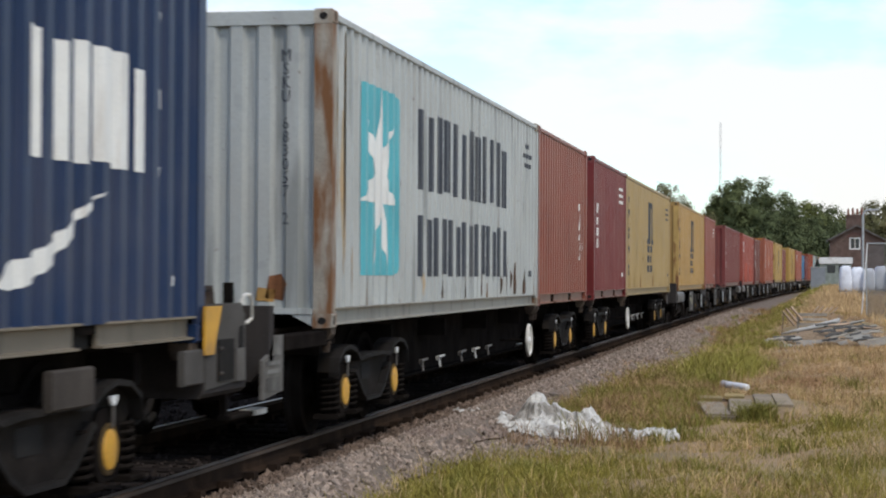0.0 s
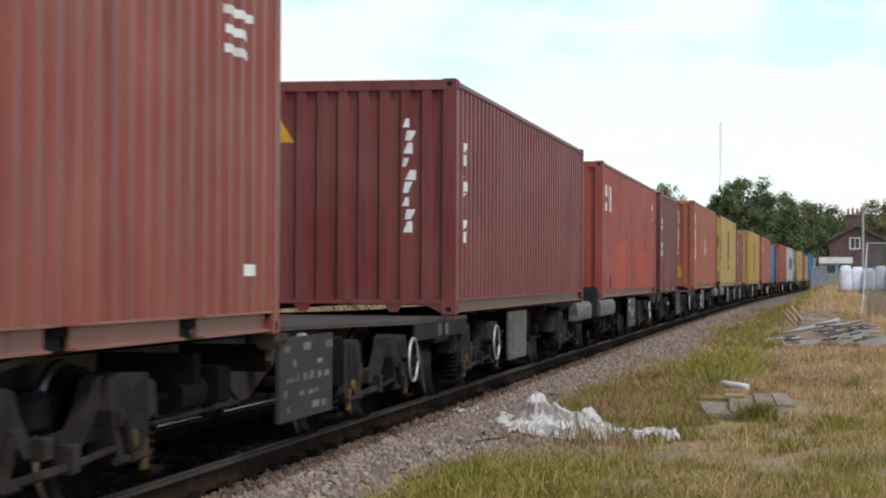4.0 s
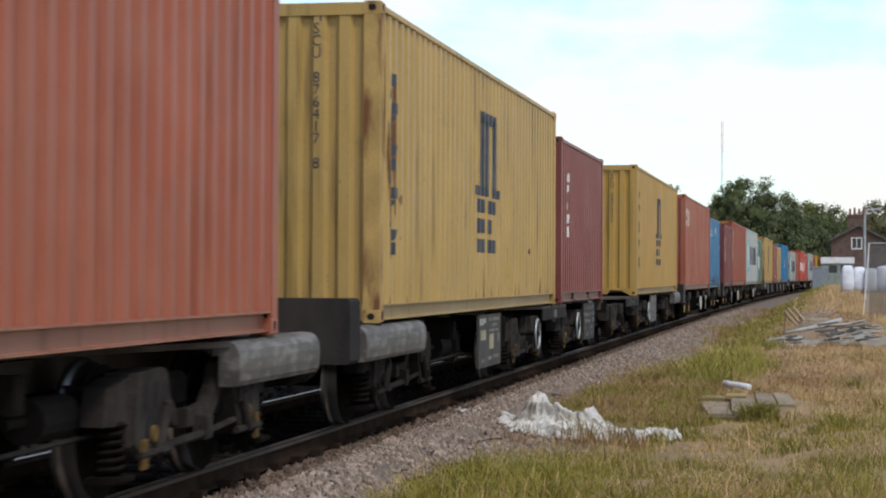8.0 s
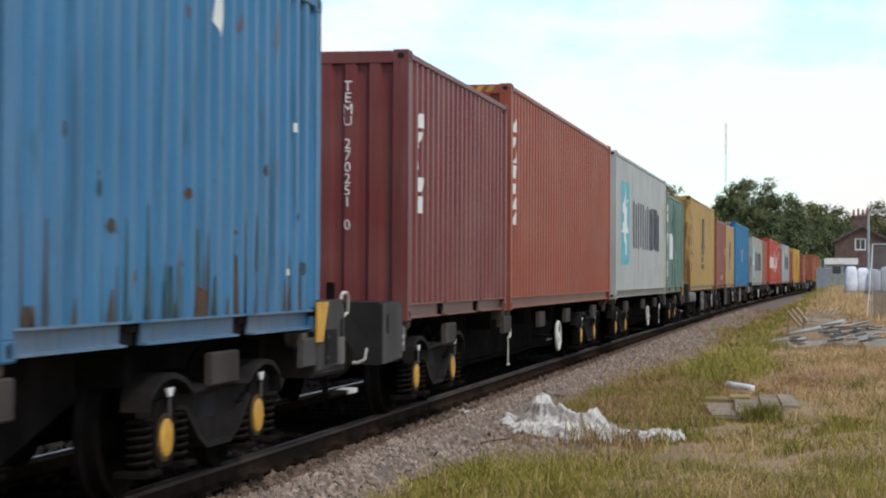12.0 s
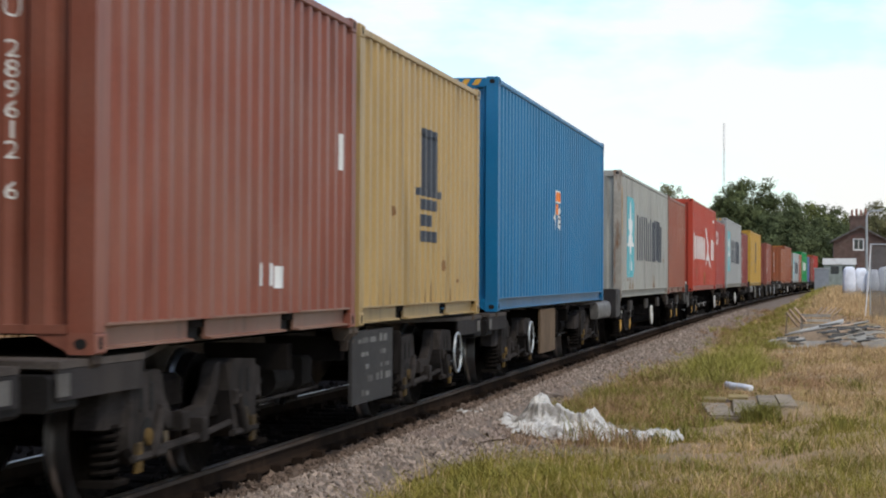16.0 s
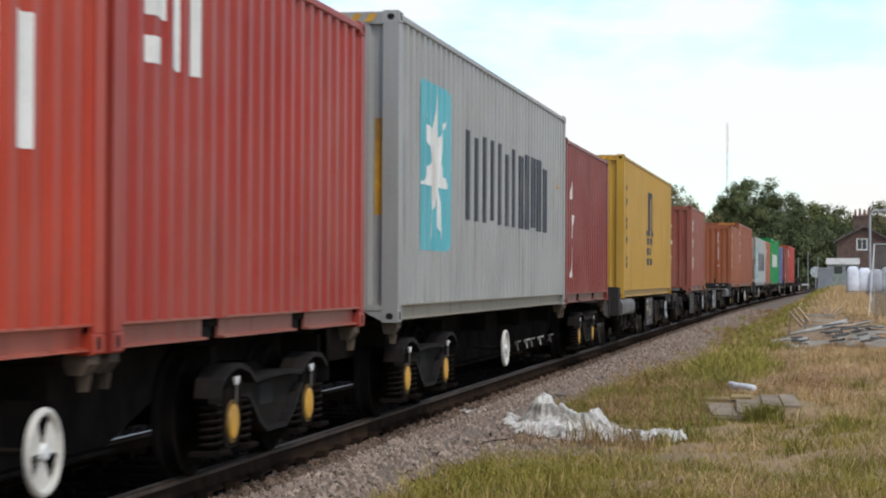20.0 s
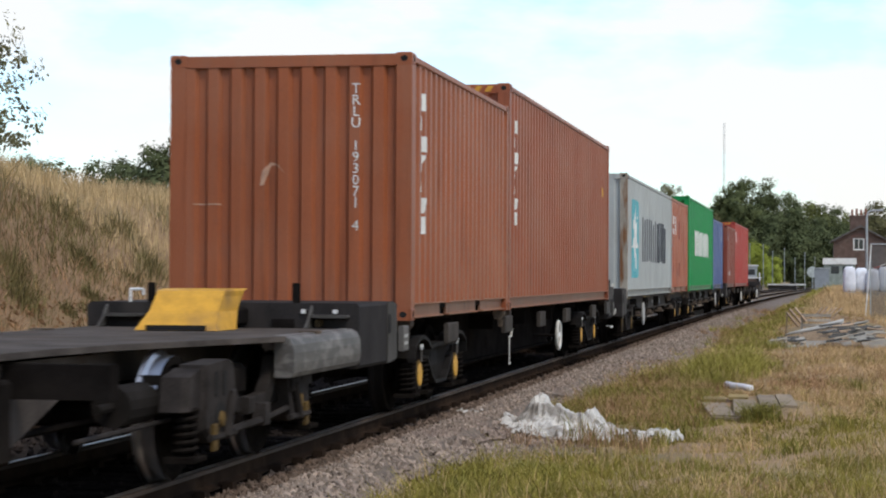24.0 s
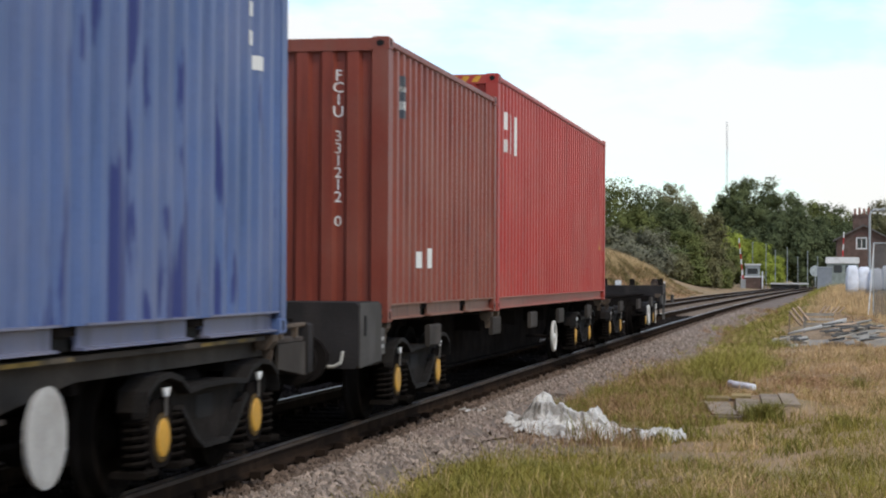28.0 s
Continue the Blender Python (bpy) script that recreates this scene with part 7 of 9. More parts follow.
def field(n, y0, y1, power, rng, right=0.135):
    """Places over the verge, denser towards the viewer."""
    y = y0 + (y1 - y0) * rng.random(n) ** power
    left = verge_edge(y) + 0.95 * np.exp(-((y - 20.0) / 1.4) ** 2)
    return left + (right * y * 0.62 + 1.2 - left) * rng.random(n), y


def belt_end(y):
    """The right-hand edge of the rank green belt along the ballast."""
    return np.interp(y, (22, 27, 31, 36, 44, 56, 80, 140), (-1.5, -1.6, -1.25, -0.85, -1.0, -0.8, -0.2, 1.6))


def build_grass():
    rng = np.random.default_rng(21)
    x, y = field(330000, 13, 100, 2.0, rng)
    patch = wave(x, y, 1.0) + 0.6 * wave(x + 9, y, 2.7) + 0.4 * wave(x - 4, y + 2, 6.1)
    fresh = 0.70 * ss(26, 19, y) - 0.62 * ss(24, 29, y) * ss(-1.6, -0.5, x) - 0.12 * ss(-0.6, 0.8, x)
    green = patch * 0.8 + fresh + rng.normal(0, 0.42, len(x)) > 0.02
    tan = (((x + 1.02) / 0.45) ** 2 + ((y - 17.9) / 1.3) ** 2 < 1) | (((x + 1.25) / 0.4) ** 2 + ((y - 15.9) / 0.8) ** 2 < 1) | (((x + 0.35) / 0.5) ** 2 + ((y - 21.2) / 1.2) ** 2 < 1)
    bare = ((wave(x + 3, y - 2, 1.6) > 0.45) & (rng.random(len(x)) < 0.2)) | (tan & (rng.random(len(x)) < 0.3)) | ((x > -0.9) & (y > 26) & (y < 40) & (rng.random(len(x)) < 0.25))
    hollow = ((x + 2.6) / 1.15) ** 2 + ((y - 21.4) / 1.0) ** 2 < 1
    slabs = ((x + 0.75) / 0.52) ** 2 + ((y - 25.0) / 1.3) ** 2 < 1
    heap = ((x - 0.4) / 1.3) ** 2 + ((y - 51.5) / 3.2) ** 2 < 1
    ok = ~hollow & ~slabs & ~bare & ~heap
    h = np.clip(rng.gamma(2.6, 0.023, len(x)), 0.012, 0.26) * (1 + 0.55 * wave(x, y, 0.8) + 0.35 * wave(x, y, 3.1))
    k = ok & green
    blades("green_grass", x[k], y[k], h[k] * 1.1, 0.0050 + 0.00013 * y[k], M_GREEN, rng, "short green and yellowing summer grass", 0.9)
    brown = rng.random(len(x)) < 0.25 + 0.30 * ss(24, 30, y) + 0.55 * np.clip(wave(x - 3, y + 5, 1.7) + 0.5 * wave(x, y, 4.3), -0.5, 0.6)
    k = ok & ~green & ~brown
    blades("dry_grass", x[k], y[k], h[k] * 1.2, 0.0045 + 0.00013 * y[k], M_STRAW, rng, "short dry straw-coloured grass", 1.0)
    k = ok & ~green & brown
    blades("withered_grass", x[k], y[k], h[k], 0.0055 + 0.00013 * y[k], M_DEAD, rng, "short withered brown grass", 1.1)
    # sparse turf round the viewer
    n = 60000
    gx, gy = rng.uniform(-3.1, 6.5, n), rng.uniform(-9, 16, n)
    keep = (wave(gx, gy, 1.0) + rng.normal(0, 0.5, n) > -0.3) & ((gy < 13.2) | (gx > 0.085 * gy + 1.2))
    gx, gy = gx[keep], gy[keep]
    pick = wave(gx + 2, gy, 0.7) + rng.normal(0, 0.4, len(gx)) > 0
    blades("near_green_grass", gx[pick], gy[pick], rng.uniform(0.03, 0.10, pick.sum()), np.full(pick.sum(), 0.007), M_GREEN, rng, "short green and yellowing summer grass", 0.9)
    blades("near_dry_grass", gx[~pick], gy[~pick], rng.uniform(0.03, 0.10, (~pick).sum()), np.full((~pick).sum(), 0.007), M_STRAW, rng, "short dry straw-coloured grass", 0.9)
    # matted straw where the turf is thin
    k = bare & ~hollow & ~slabs & ~heap
    blades("matted_straw", x[k], y[k], h[k] * 0.6, 0.0055 + 0.00013 * y[k], M_STRAW, rng, "matted dead straw on thin turf", 3.0)
    # taller dry grass towards the field's side
    n = 15000
    x, y = field(n, 19, 46, 1.2, rng)
    keep = (ss(0.1, 1.2, x - 0.015 * y + 0.5 * wave(x, y, 1.2)) > rng.random(n)) & ~((x < 0.1) & (y > 23) & (y < 28))
    x, y = x[keep], y[keep]
    pick = rng.random(len(x)) < 0.55
    blades("field_straw", x[pick], y[pick], rng.uniform(0.06, 0.26, pick.sum()), 0.0045 + 0.00012 * y[pick], M_STRAW, rng, "taller dry grass towards the field", 0.7)
    blades("field_brown_grass", x[~pick], y[~pick], rng.uniform(0.05, 0.2, (~pick).sum()), 0.0055 + 0.00012 * y[~pick], M_DEAD, rng, "taller brown grass towards the field", 0.8)
    # thin seeding stalks standing over the short grass
    n = 5200
    x, y = field(n, 14, 48, 1.6, rng)
    keep = (wave(x + 7, y, 0.9) + rng.normal(0, 0.4, n) > 0.0) & ~(((x + 2.6) / 1.15) ** 2 + ((y - 21.4) / 1.0) ** 2 < 1) & ~(((x + 0.75) / 0.62) ** 2 + ((y - 25.0) / 1.6) ** 2 < 1)
    x, y = x[keep], y[keep]
    blades("seeding_stalks", x, y, rng.uniform(0.10, 0.30, len(x)), 0.0042 + 0.00008 * y, M_STRAW, rng, "thin pale seeding grass stalks", 0.5)
    # leafy clumps scattered over the turf
    count, per = 240, 46
    cx, cy = field(count, 14, 34, 1.3, rng)
    keep = ~(((cx + 2.6) / 1.15) ** 2 + ((cy - 21.4) / 1.0) ** 2 < 1) & ~(((cx + 0.75) / 0.62) ** 2 + ((cy - 25.0) / 1.6) ** 2 < 1)
    cx, cy = cx[keep], cy[keep]
    count = len(cx)
    x, y = np.repeat(cx, per) + rng.normal(0, 0.06, count * per), np.repeat(cy, per) + rng.normal(0, 0.11, count * per)
    blades("turf_herbs", x, y, np.repeat(rng.uniform(0.05, 0.17, count), per) * rng.uniform(0.3, 1.15, count * per), np.full(count * per, 0.008), M_HERB, rng, "low green herbs scattered over the turf", 0.9)
    # weeds in ragged clumps along the ballast: yellow-green in the middle, rusty and thin towards the stones
    for name, mat, count, lo_at, hi_at, grow, label in (
            ("verge_weeds", M_WEED, 540, 0.26, 1.0, 1.0, "tall yellow-green weeds along the ballast edge"), ("verge_herbs", M_HERB, 400, 0.18, 1.05, 0.9, "dull green herbs and nettles along the ballast edge"),
            ("rusty_weeds", M_DEAD, 420, 0.0, 0.55, 0.75, "rusty brown weeds along the ballast edge"), ("straw_tufts", M_STRAW, 240, 0.0, 1.15, 0.9, "straw-coloured tufts among green weeds")):
        cy = np.r_[30.0 + 33 * rng.random(count // 2) ** 1.2, 44 + 95 * rng.random(count - count // 2)]
        lo, hi = verge_edge(cy) - 0.02, belt_end(cy) + 0.18 * np.sin(2.3 * cy) + 0.1 * np.sin(6.1 * cy)
        cx = lo + (hi - lo) * (lo_at + (hi_at - lo_at) * rng.beta(1.1, 1.15, count))
        thick = wave(cx, cy, 1.1) + 0.5 * wave(cx + 3, cy, 2.9) + rng.normal(0, 0.25, count)
        keep = thick > -0.55
        cx, cy, lo, hi, thick = cx[keep], cy[keep], lo[keep], hi[keep], thick[keep]
        count, per = len(cx), 66
        rad = rng.uniform(0.05, 0.24, count) * (1 + 0.006 * cy)
        high = grow * rng.uniform(0.10, 0.34, count) * (0.75 + 0.55 * np.exp(-((cy - 36) / 7) ** 2) + 0.006 * np.maximum(0, cy - 60)) * (0.5 + 0.5 * ss(0, 0.3, (cx - lo) / (hi - lo))) * (0.85 + 0.45 * np.clip(thick, -0.6, 0.9))
        x = np.repeat(cx, per) + rng.normal(0, 1, count * per) * np.repeat(rad, per)
        y = np.repeat(cy, per) + rng.normal(0, 1, count * per) * np.repeat(rad, per) * 1.8
        h = np.repeat(high, per) * rng.uniform(0.25, 1.2, count * per)
        keep = x > verge_edge(y) - 0.12
        blades(name, x[keep], y[keep], h[keep], 0.006 + 0.00015 * y[keep], mat, rng, label, 0.8)
    # a stand of tall weeds behind the slabs
    count, per = 70, 70
    cx, cy = rng.uniform(-1.95, -0.95, count), 30.5 + 6.5 * rng.random(count)
    x, y = np.repeat(cx, per) + rng.normal(0, 0.09, count * per), np.repeat(cy, per) + rng.normal(0, 0.2, count * per)
    blades("tall_weeds", x, y, np.repeat(rng.uniform(0.2, 0.48, count), per) * rng.uniform(0.3, 1.15, count * per), np.full(count * per, 0.011), M_WEED, rng, "stand of tall yellow-green weeds behind slabs", 0.7)
    # low mixed growth between the sheeting and the slabs
    n = 17000
    x, y = rng.uniform(-3.3, -1.2, n), 22.9 + 8.3 * rng.random(n)
    keep = (x > verge_edge(y) + 0.02) & (wave(x, y, 1.4) + rng.normal(0, 0.35, n) > -0.35)
    x, y = x[keep], y[keep]
    part_green = wave(x + 2, y, 2.3) + rng.normal(0, 0.5, len(x)) > -0.12
    for pick, mat, name, label in ((part_green, M_HERB, "mixed_herbs", "low green herbs beside the ballast"), (~part_green, M_DEAD, "rusty_herbs", "low rusty brown herbs beside the ballast")):
        blades(name, x[pick], y[pick], rng.uniform(0.04, 0.24, pick.sum()), np.full(pick.sum(), 0.0075), mat, rng, label, 0.8)
    # tall dry grass further up the verge
    n = 52000
    y = rng.uniform(31, 142, n)
    x = belt_end(y) + 0.1 + (0.088 * y + 1.2 - belt_end(y)) * rng.random(n)
    keep = ((wave(x, y, 0.7) + rng.normal(0, 0.35, n)) > -0.1 + 0.5 * ss(46, 34, y)) & ~(((x - 0.4) / 1.7) ** 2 + ((y - 53.5) / 5.5) ** 2 < 1) & ~((y < 32) & (x < 0.1))
    x, y = x[keep], y[keep]
    far = ss(58, 75, y) > rng.random(len(x))
    tall = rng.uniform(0.12, 0.42, len(x)) * (0.35 + 0.75 * ss(34, 74, y))
    for pick, mat, name, label in ((~far, M_STRAW, "tall_dry_grass", "tall dry brown grass on the verge"), (far, M_FARSTRAW, "pale_dry_grass", "tall pale seeding grass before the bags")):
        blades(name, x[pick], y[pick], tall[pick], 0.008 + 0.00014 * y[pick], mat, rng, label, 0.4)
    # the bank beyond the line: rusty soil and dead weeds at its foot, soft olive weeds, then tall dry grass
    n = 190000
    y = 24 + 150 * rng.random(n) ** 1.5
    u = -7.2 - 15 * rng.random(n) ** 1.3
    x = np.array([line_x(v) for v in y]) + u
    keep = (wave(x, y, 0.55) + rng.normal(0, 0.4, n) + 1.5 * ss(-8.0, -10.3, u)) > 0.25
    x, y, u = x[keep], y[keep], u[keep]
    tall = rng.uniform(0.22, 0.72, len(x)) * (0.45 + 0.55 * ss(-8.5, -11.5, u))
    mixed = wave(x, y, 0.42) + 0.5 * wave(x + 5, y, 1.3) + rng.normal(0, 0.22, len(x)) - 1.25 * ss(-12.2, -9.4, u)
    dry = mixed > -0.62
    rusty = ~dry & (rng.random(len(x)) < 0.28 + 0.35 * ss(-9.4, -8.2, u))
    olive = ~dry & ~rusty
    blades("bank_dry_grass", x[dry], y[dry], tall[dry], 0.008 + 0.00013 * y[dry], M_BANKG, rng, "tall dry pale grass on the sandy bank", 0.4)
    blades("bank_green_weeds", x[olive], y[olive], tall[olive] * 0.9, 0.012 + 0.00016 * y[olive], M_BANKWEED, rng, "olive green weeds growing on the sandy bank", 0.7)
    blades("bank_rusty_weeds", x[rusty], y[rusty], tall[rusty] * 0.7, 0.011 + 0.00015 * y[rusty], M_DEAD, rng, "rusty brown weeds growing on the sandy bank", 0.8)
    # rounded leafy bushes half-way up
    count, per = 150, 190
    cy = 24 + 120 * rng.random(count) ** 1.3
    cx = np.array([line_x(v) for v in cy]) - rng.uniform(8.4, 10.8, count)
    big = rng.uniform(0.22, 0.55, count)
    px, py = rng.normal(0, 0.5, (2, count, per))
    x, y = (cx[:, None] + big[:, None] * px).ravel(), (cy[:, None] + 1.5 * big[:, None] * py).ravel()
    h = (big[:, None] * (1.15 - np.clip(px * px + py * py, 0, 1)) * rng.uniform(0.5, 1.15, (count, per))).ravel()
    blades("bank_bushes", x, y, np.clip(h, 0.05, 1), 0.013 + 0.00016 * y, M_BANKWEED, rng, "soft olive bushes half-way up the bank", 0.9)
    n = 32000
    y = 24 + 130 * rng.random(n) ** 1.3
    u = -6.5 - 3.2 * rng.random(n)
    x = np.array([line_x(v) for v in y]) + u
    keep = wave(x, y, 1.3) + 0.6 * wave(x, y, 3.7) + rng.normal(0, 0.3, n) > -0.1
    x, y = x[keep], y[keep]
    pick = rng.random(len(x)) < 0.6
    blades("bank_dead_weeds", x[pick], y[pick], rng.uniform(0.05, 0.34, pick.sum()), 0.012 + 0.00015 * y[pick], M_DEAD, rng, "brown dead weeds at the foot of the bank", 0.9)
    blades("bank_straw", x[~pick], y[~pick], rng.uniform(0.05, 0.30, (~pick).sum()), 0.008 + 0.00013 * y[~pick], M_STRAW, rng, "broken straw at the foot of the bank", 1.1)
    n = 2600
    y = 24 + 70 * rng.random(n) ** 1.5
    u = -6.6 - 2.2 * rng.random(n)
    x = np.array([line_x(v) for v in y]) + u
    stones("bank_clods", x, y, ground_z(x, y) + 0.01, 0.055, rng, M_CLOD, "clods of rusty soil at the foot of the bank")


build_grass()

rng = np.random.default_rng(91)
n = 1500
x, y = -0.1 + rng.normal(0, 0.32, n), 32.0 + rng.normal(0, 0.8, n)
blades("dead_weed_patch", x, y, rng.uniform(0.03, 0.16, n), np.full(n, 0.014), M_DEAD, rng, "patch of brown dead weeds in dry grass", 1.0)
n = 4200
cx, cy = -3.1 + 1.0 * rng.random(42), 14.6 + 3.6 * rng.random(42)
x, y = np.repeat(cx, 100) + rng.normal(0, 0.07, n), np.repeat(cy, 100) + rng.normal(0, 0.12, n)
blades("edge_herbs", x, y, np.repeat(rng.uniform(0.05, 0.15, 42), 100) * rng.uniform(0.4, 1.2, n), np.full(n, 0.009), M_HERB, rng, "low green herbs at the ballast's edge", 0.9)

n = 900
cx, cy = rng.uniform(-3.0, -1.6, 30), rng.uniform(19.8, 20.7, 30)
x, y = np.repeat(cx, 30) + rng.normal(0, 0.05, n), np.repeat(cy, 30) + rng.normal(0, 0.08, n)
blades("wiry_dead_weeds", x, y, np.repeat(rng.uniform(0.12, 0.42, 30), 30) * rng.uniform(0.3, 1.1, n), np.full(n, 0.006), M_DEAD, rng, "wiry brown dead weeds before the plastic sheeting", 0.6)

count, per = 110, 26
cy = 26 + 70 * rng.random(count) ** 1.3
cx = verge_edge(cy) - 0.75 * rng.random(count) ** 2 - 0.03
x, y = np.repeat(cx, per) + rng.normal(0, 0.05, count * per), np.repeat(cy, per) + rng.normal(0, 0.12, count * per)
for k, (mat, label) in enumerate(((M_DEAD, "stray brown weeds on the ballast shoulder"), (M_WEED, "stray green weeds on the ballast shoulder"))):
    pick = np.repeat(np.arange(count) % 3 == 2, per) == bool(k)
    blades("ballast_weeds", x[pick], y[pick], rng.uniform(0.10, 0.30, pick.sum()), 0.006 + 0.00012 * y[pick], mat, rng, label, 0.8)

# single weed clumps
for k, (x, y, n, h) in enumerate([(-0.62, 23.55, 520, 0.30), (-0.58, 23.75, 420, 0.26), (-2.35, 20.55, 60, 0.42), (-2.12, 20.4, 50, 0.36), (-1.85, 20.5, 60, 0.30), (-1.55, 20.6, 90, 0.26), (-1.40, 21.6, 160, 0.28), (-1.25, 23.2, 200, 0.22),
                                  (0.65, 31.5, 160, 0.3), (-0.2, 19.2, 130, 0.22), (0.35, 22.4, 150, 0.22), (-1.0, 17.6, 120, 0.18), (0.9, 25.2, 140, 0.24)]):
    rr = np.random.default_rng(70 + k)
    n = int(0.65 * n)
    px, py = x + rr.normal(0, 0.12, n), y + rr.normal(0, 0.12, n)
    o = blades("weed_clump", px, py, h * rr.uniform(0.4, 1.1, n), np.full(n, 0.012), M_HERB, rr, "green weed clump in dry grass", 0.8)
    o["kind"] = "stuff"


# ---- things on the verge ----
def plastic_heap():
    """Thin crumpled sheeting: a low tongue, a sharp peak, and torn flaps in the grass."""
    bm = bmesh.new()
    nx, ny = 150, 70
    grid = {}
    for i in range(nx + 1):
        for j in range(ny + 1):
            x, y = -4.02 + 2.66 * i / nx, 20.5 + 2.2 * j / ny
            p = Vector((x * 2.6, y * 2.0, 0))
            mid = 21.9 - 0.30 * (x + 3.9)
            span = 0.42 + 0.55 * math.exp(-((x + 2.75) / 0.60) ** 2)
            ends = min(1.0, (x + 4.02) / 0.25, (-1.36 - x) / 0.25)
            edge = 1.0 - abs((y - mid) / span) + 0.38 * noise.noise(p * 1.3) + 0.22 * noise.noise(p * 4.1) + min(0.0, ends - 0.6)
            torn = x > -2.05 and noise.noise(p * 1.0 + Vector((9, 0, 0))) > 0.02
            if edge < 0.06 or torn:
                continue
            rid = (1 - abs(noise.noise(p * 1.6))) * 0.5 + (1 - abs(noise.noise(p * 3.7 + Vector((4, 2, 0))))) * 0.35 + (1 - abs(noise.noise(p * 8.3))) * 0.22
            peak = 0.17 * math.exp(-((x + 3.02) / 0.12) ** 2 - ((y - 21.75) / 0.3) ** 2) + 0.15 * math.exp(-((x + 2.90) / 0.26) ** 2 - ((y - 21.7) / 0.35) ** 2) + 0.16 * math.exp(-((x + 2.42) / 0.10) ** 2 - ((y - 21.8) / 0.3) ** 2) + 0.10 * math.exp(-((x + 2.62) / 0.25) ** 2 - ((y - 21.6) / 0.35) ** 2)
            low = min(1.0, max(0.0, edge) / 0.35)
            base = max(gz(x, y), -0.31 - 0.10 * (x + 3.6)) if x < -3.1 else gz(x, y)
            z = base + 0.006 + low * (max(0, rid - 0.45) * 0.24 + peak * (0.55 + 0.5 * rid))
            grid[i, j] = bm.verts.new((x + 0.035 * noise.noise(p * 3), y + 0.06 * noise.noise(p * 3.3), z))
    for i in range(nx):
        for j in range(ny):
            q = [grid.get(k) for k in ((i, j), (i + 1, j), (i + 1, j + 1), (i, j + 1))]
            if all(q):
                bm.faces.new(q)
    bmesh.ops.delete(bm, geom=[v for v in bm.verts if not v.link_faces], context="VERTS")
    bmesh.ops.solidify(bm, geom=bm.faces[:], thickness=0.004)
    ob = put("plastic_sheet", to_mesh(bm, "plastic_sheet"), M_PLASTIC)
    tagged(ob, "crumpled dirty white plastic sheeting lying on ballast edge", "plastic sheet")


def plank(a, b, wide, thick, mat, label, name="timber_plank", roll=0.0, sag=0.0):
    """A board between two points, a little bent and uneven in width."""
    a, b = Vector(a), Vector(b)
    d = b - a
    rnd = random.Random(int(a.x * 100 + a.y * 10 + b.z * 7))
    length, n = d.length, 5
    bm = bmesh.new()
    loft(bm, [[(sx * wide / 2 * rnd.uniform(0.93, 1.05), length * (k / n - 0.5), sz * thick / 2 - sag * math.sin(math.pi * k / n)) for sx, sz in ((-1, -1), (1, -1), (1, 1), (-1, 1))] for k in range(n + 1)])
    ob = put(name, to_mesh(bm, name), mat)
    turn = d.to_track_quat("Y", "Z").to_matrix().to_4x4()
    ob.matrix_basis = Matrix.Translation((a + b) / 2) @ turn @ pose(0, 0, 0, 0, roll, 0)
    tagged(ob, label, "plank" if "plank" in name or "batten" in name else "sheet", "scrap pile on the verge")
    return ob


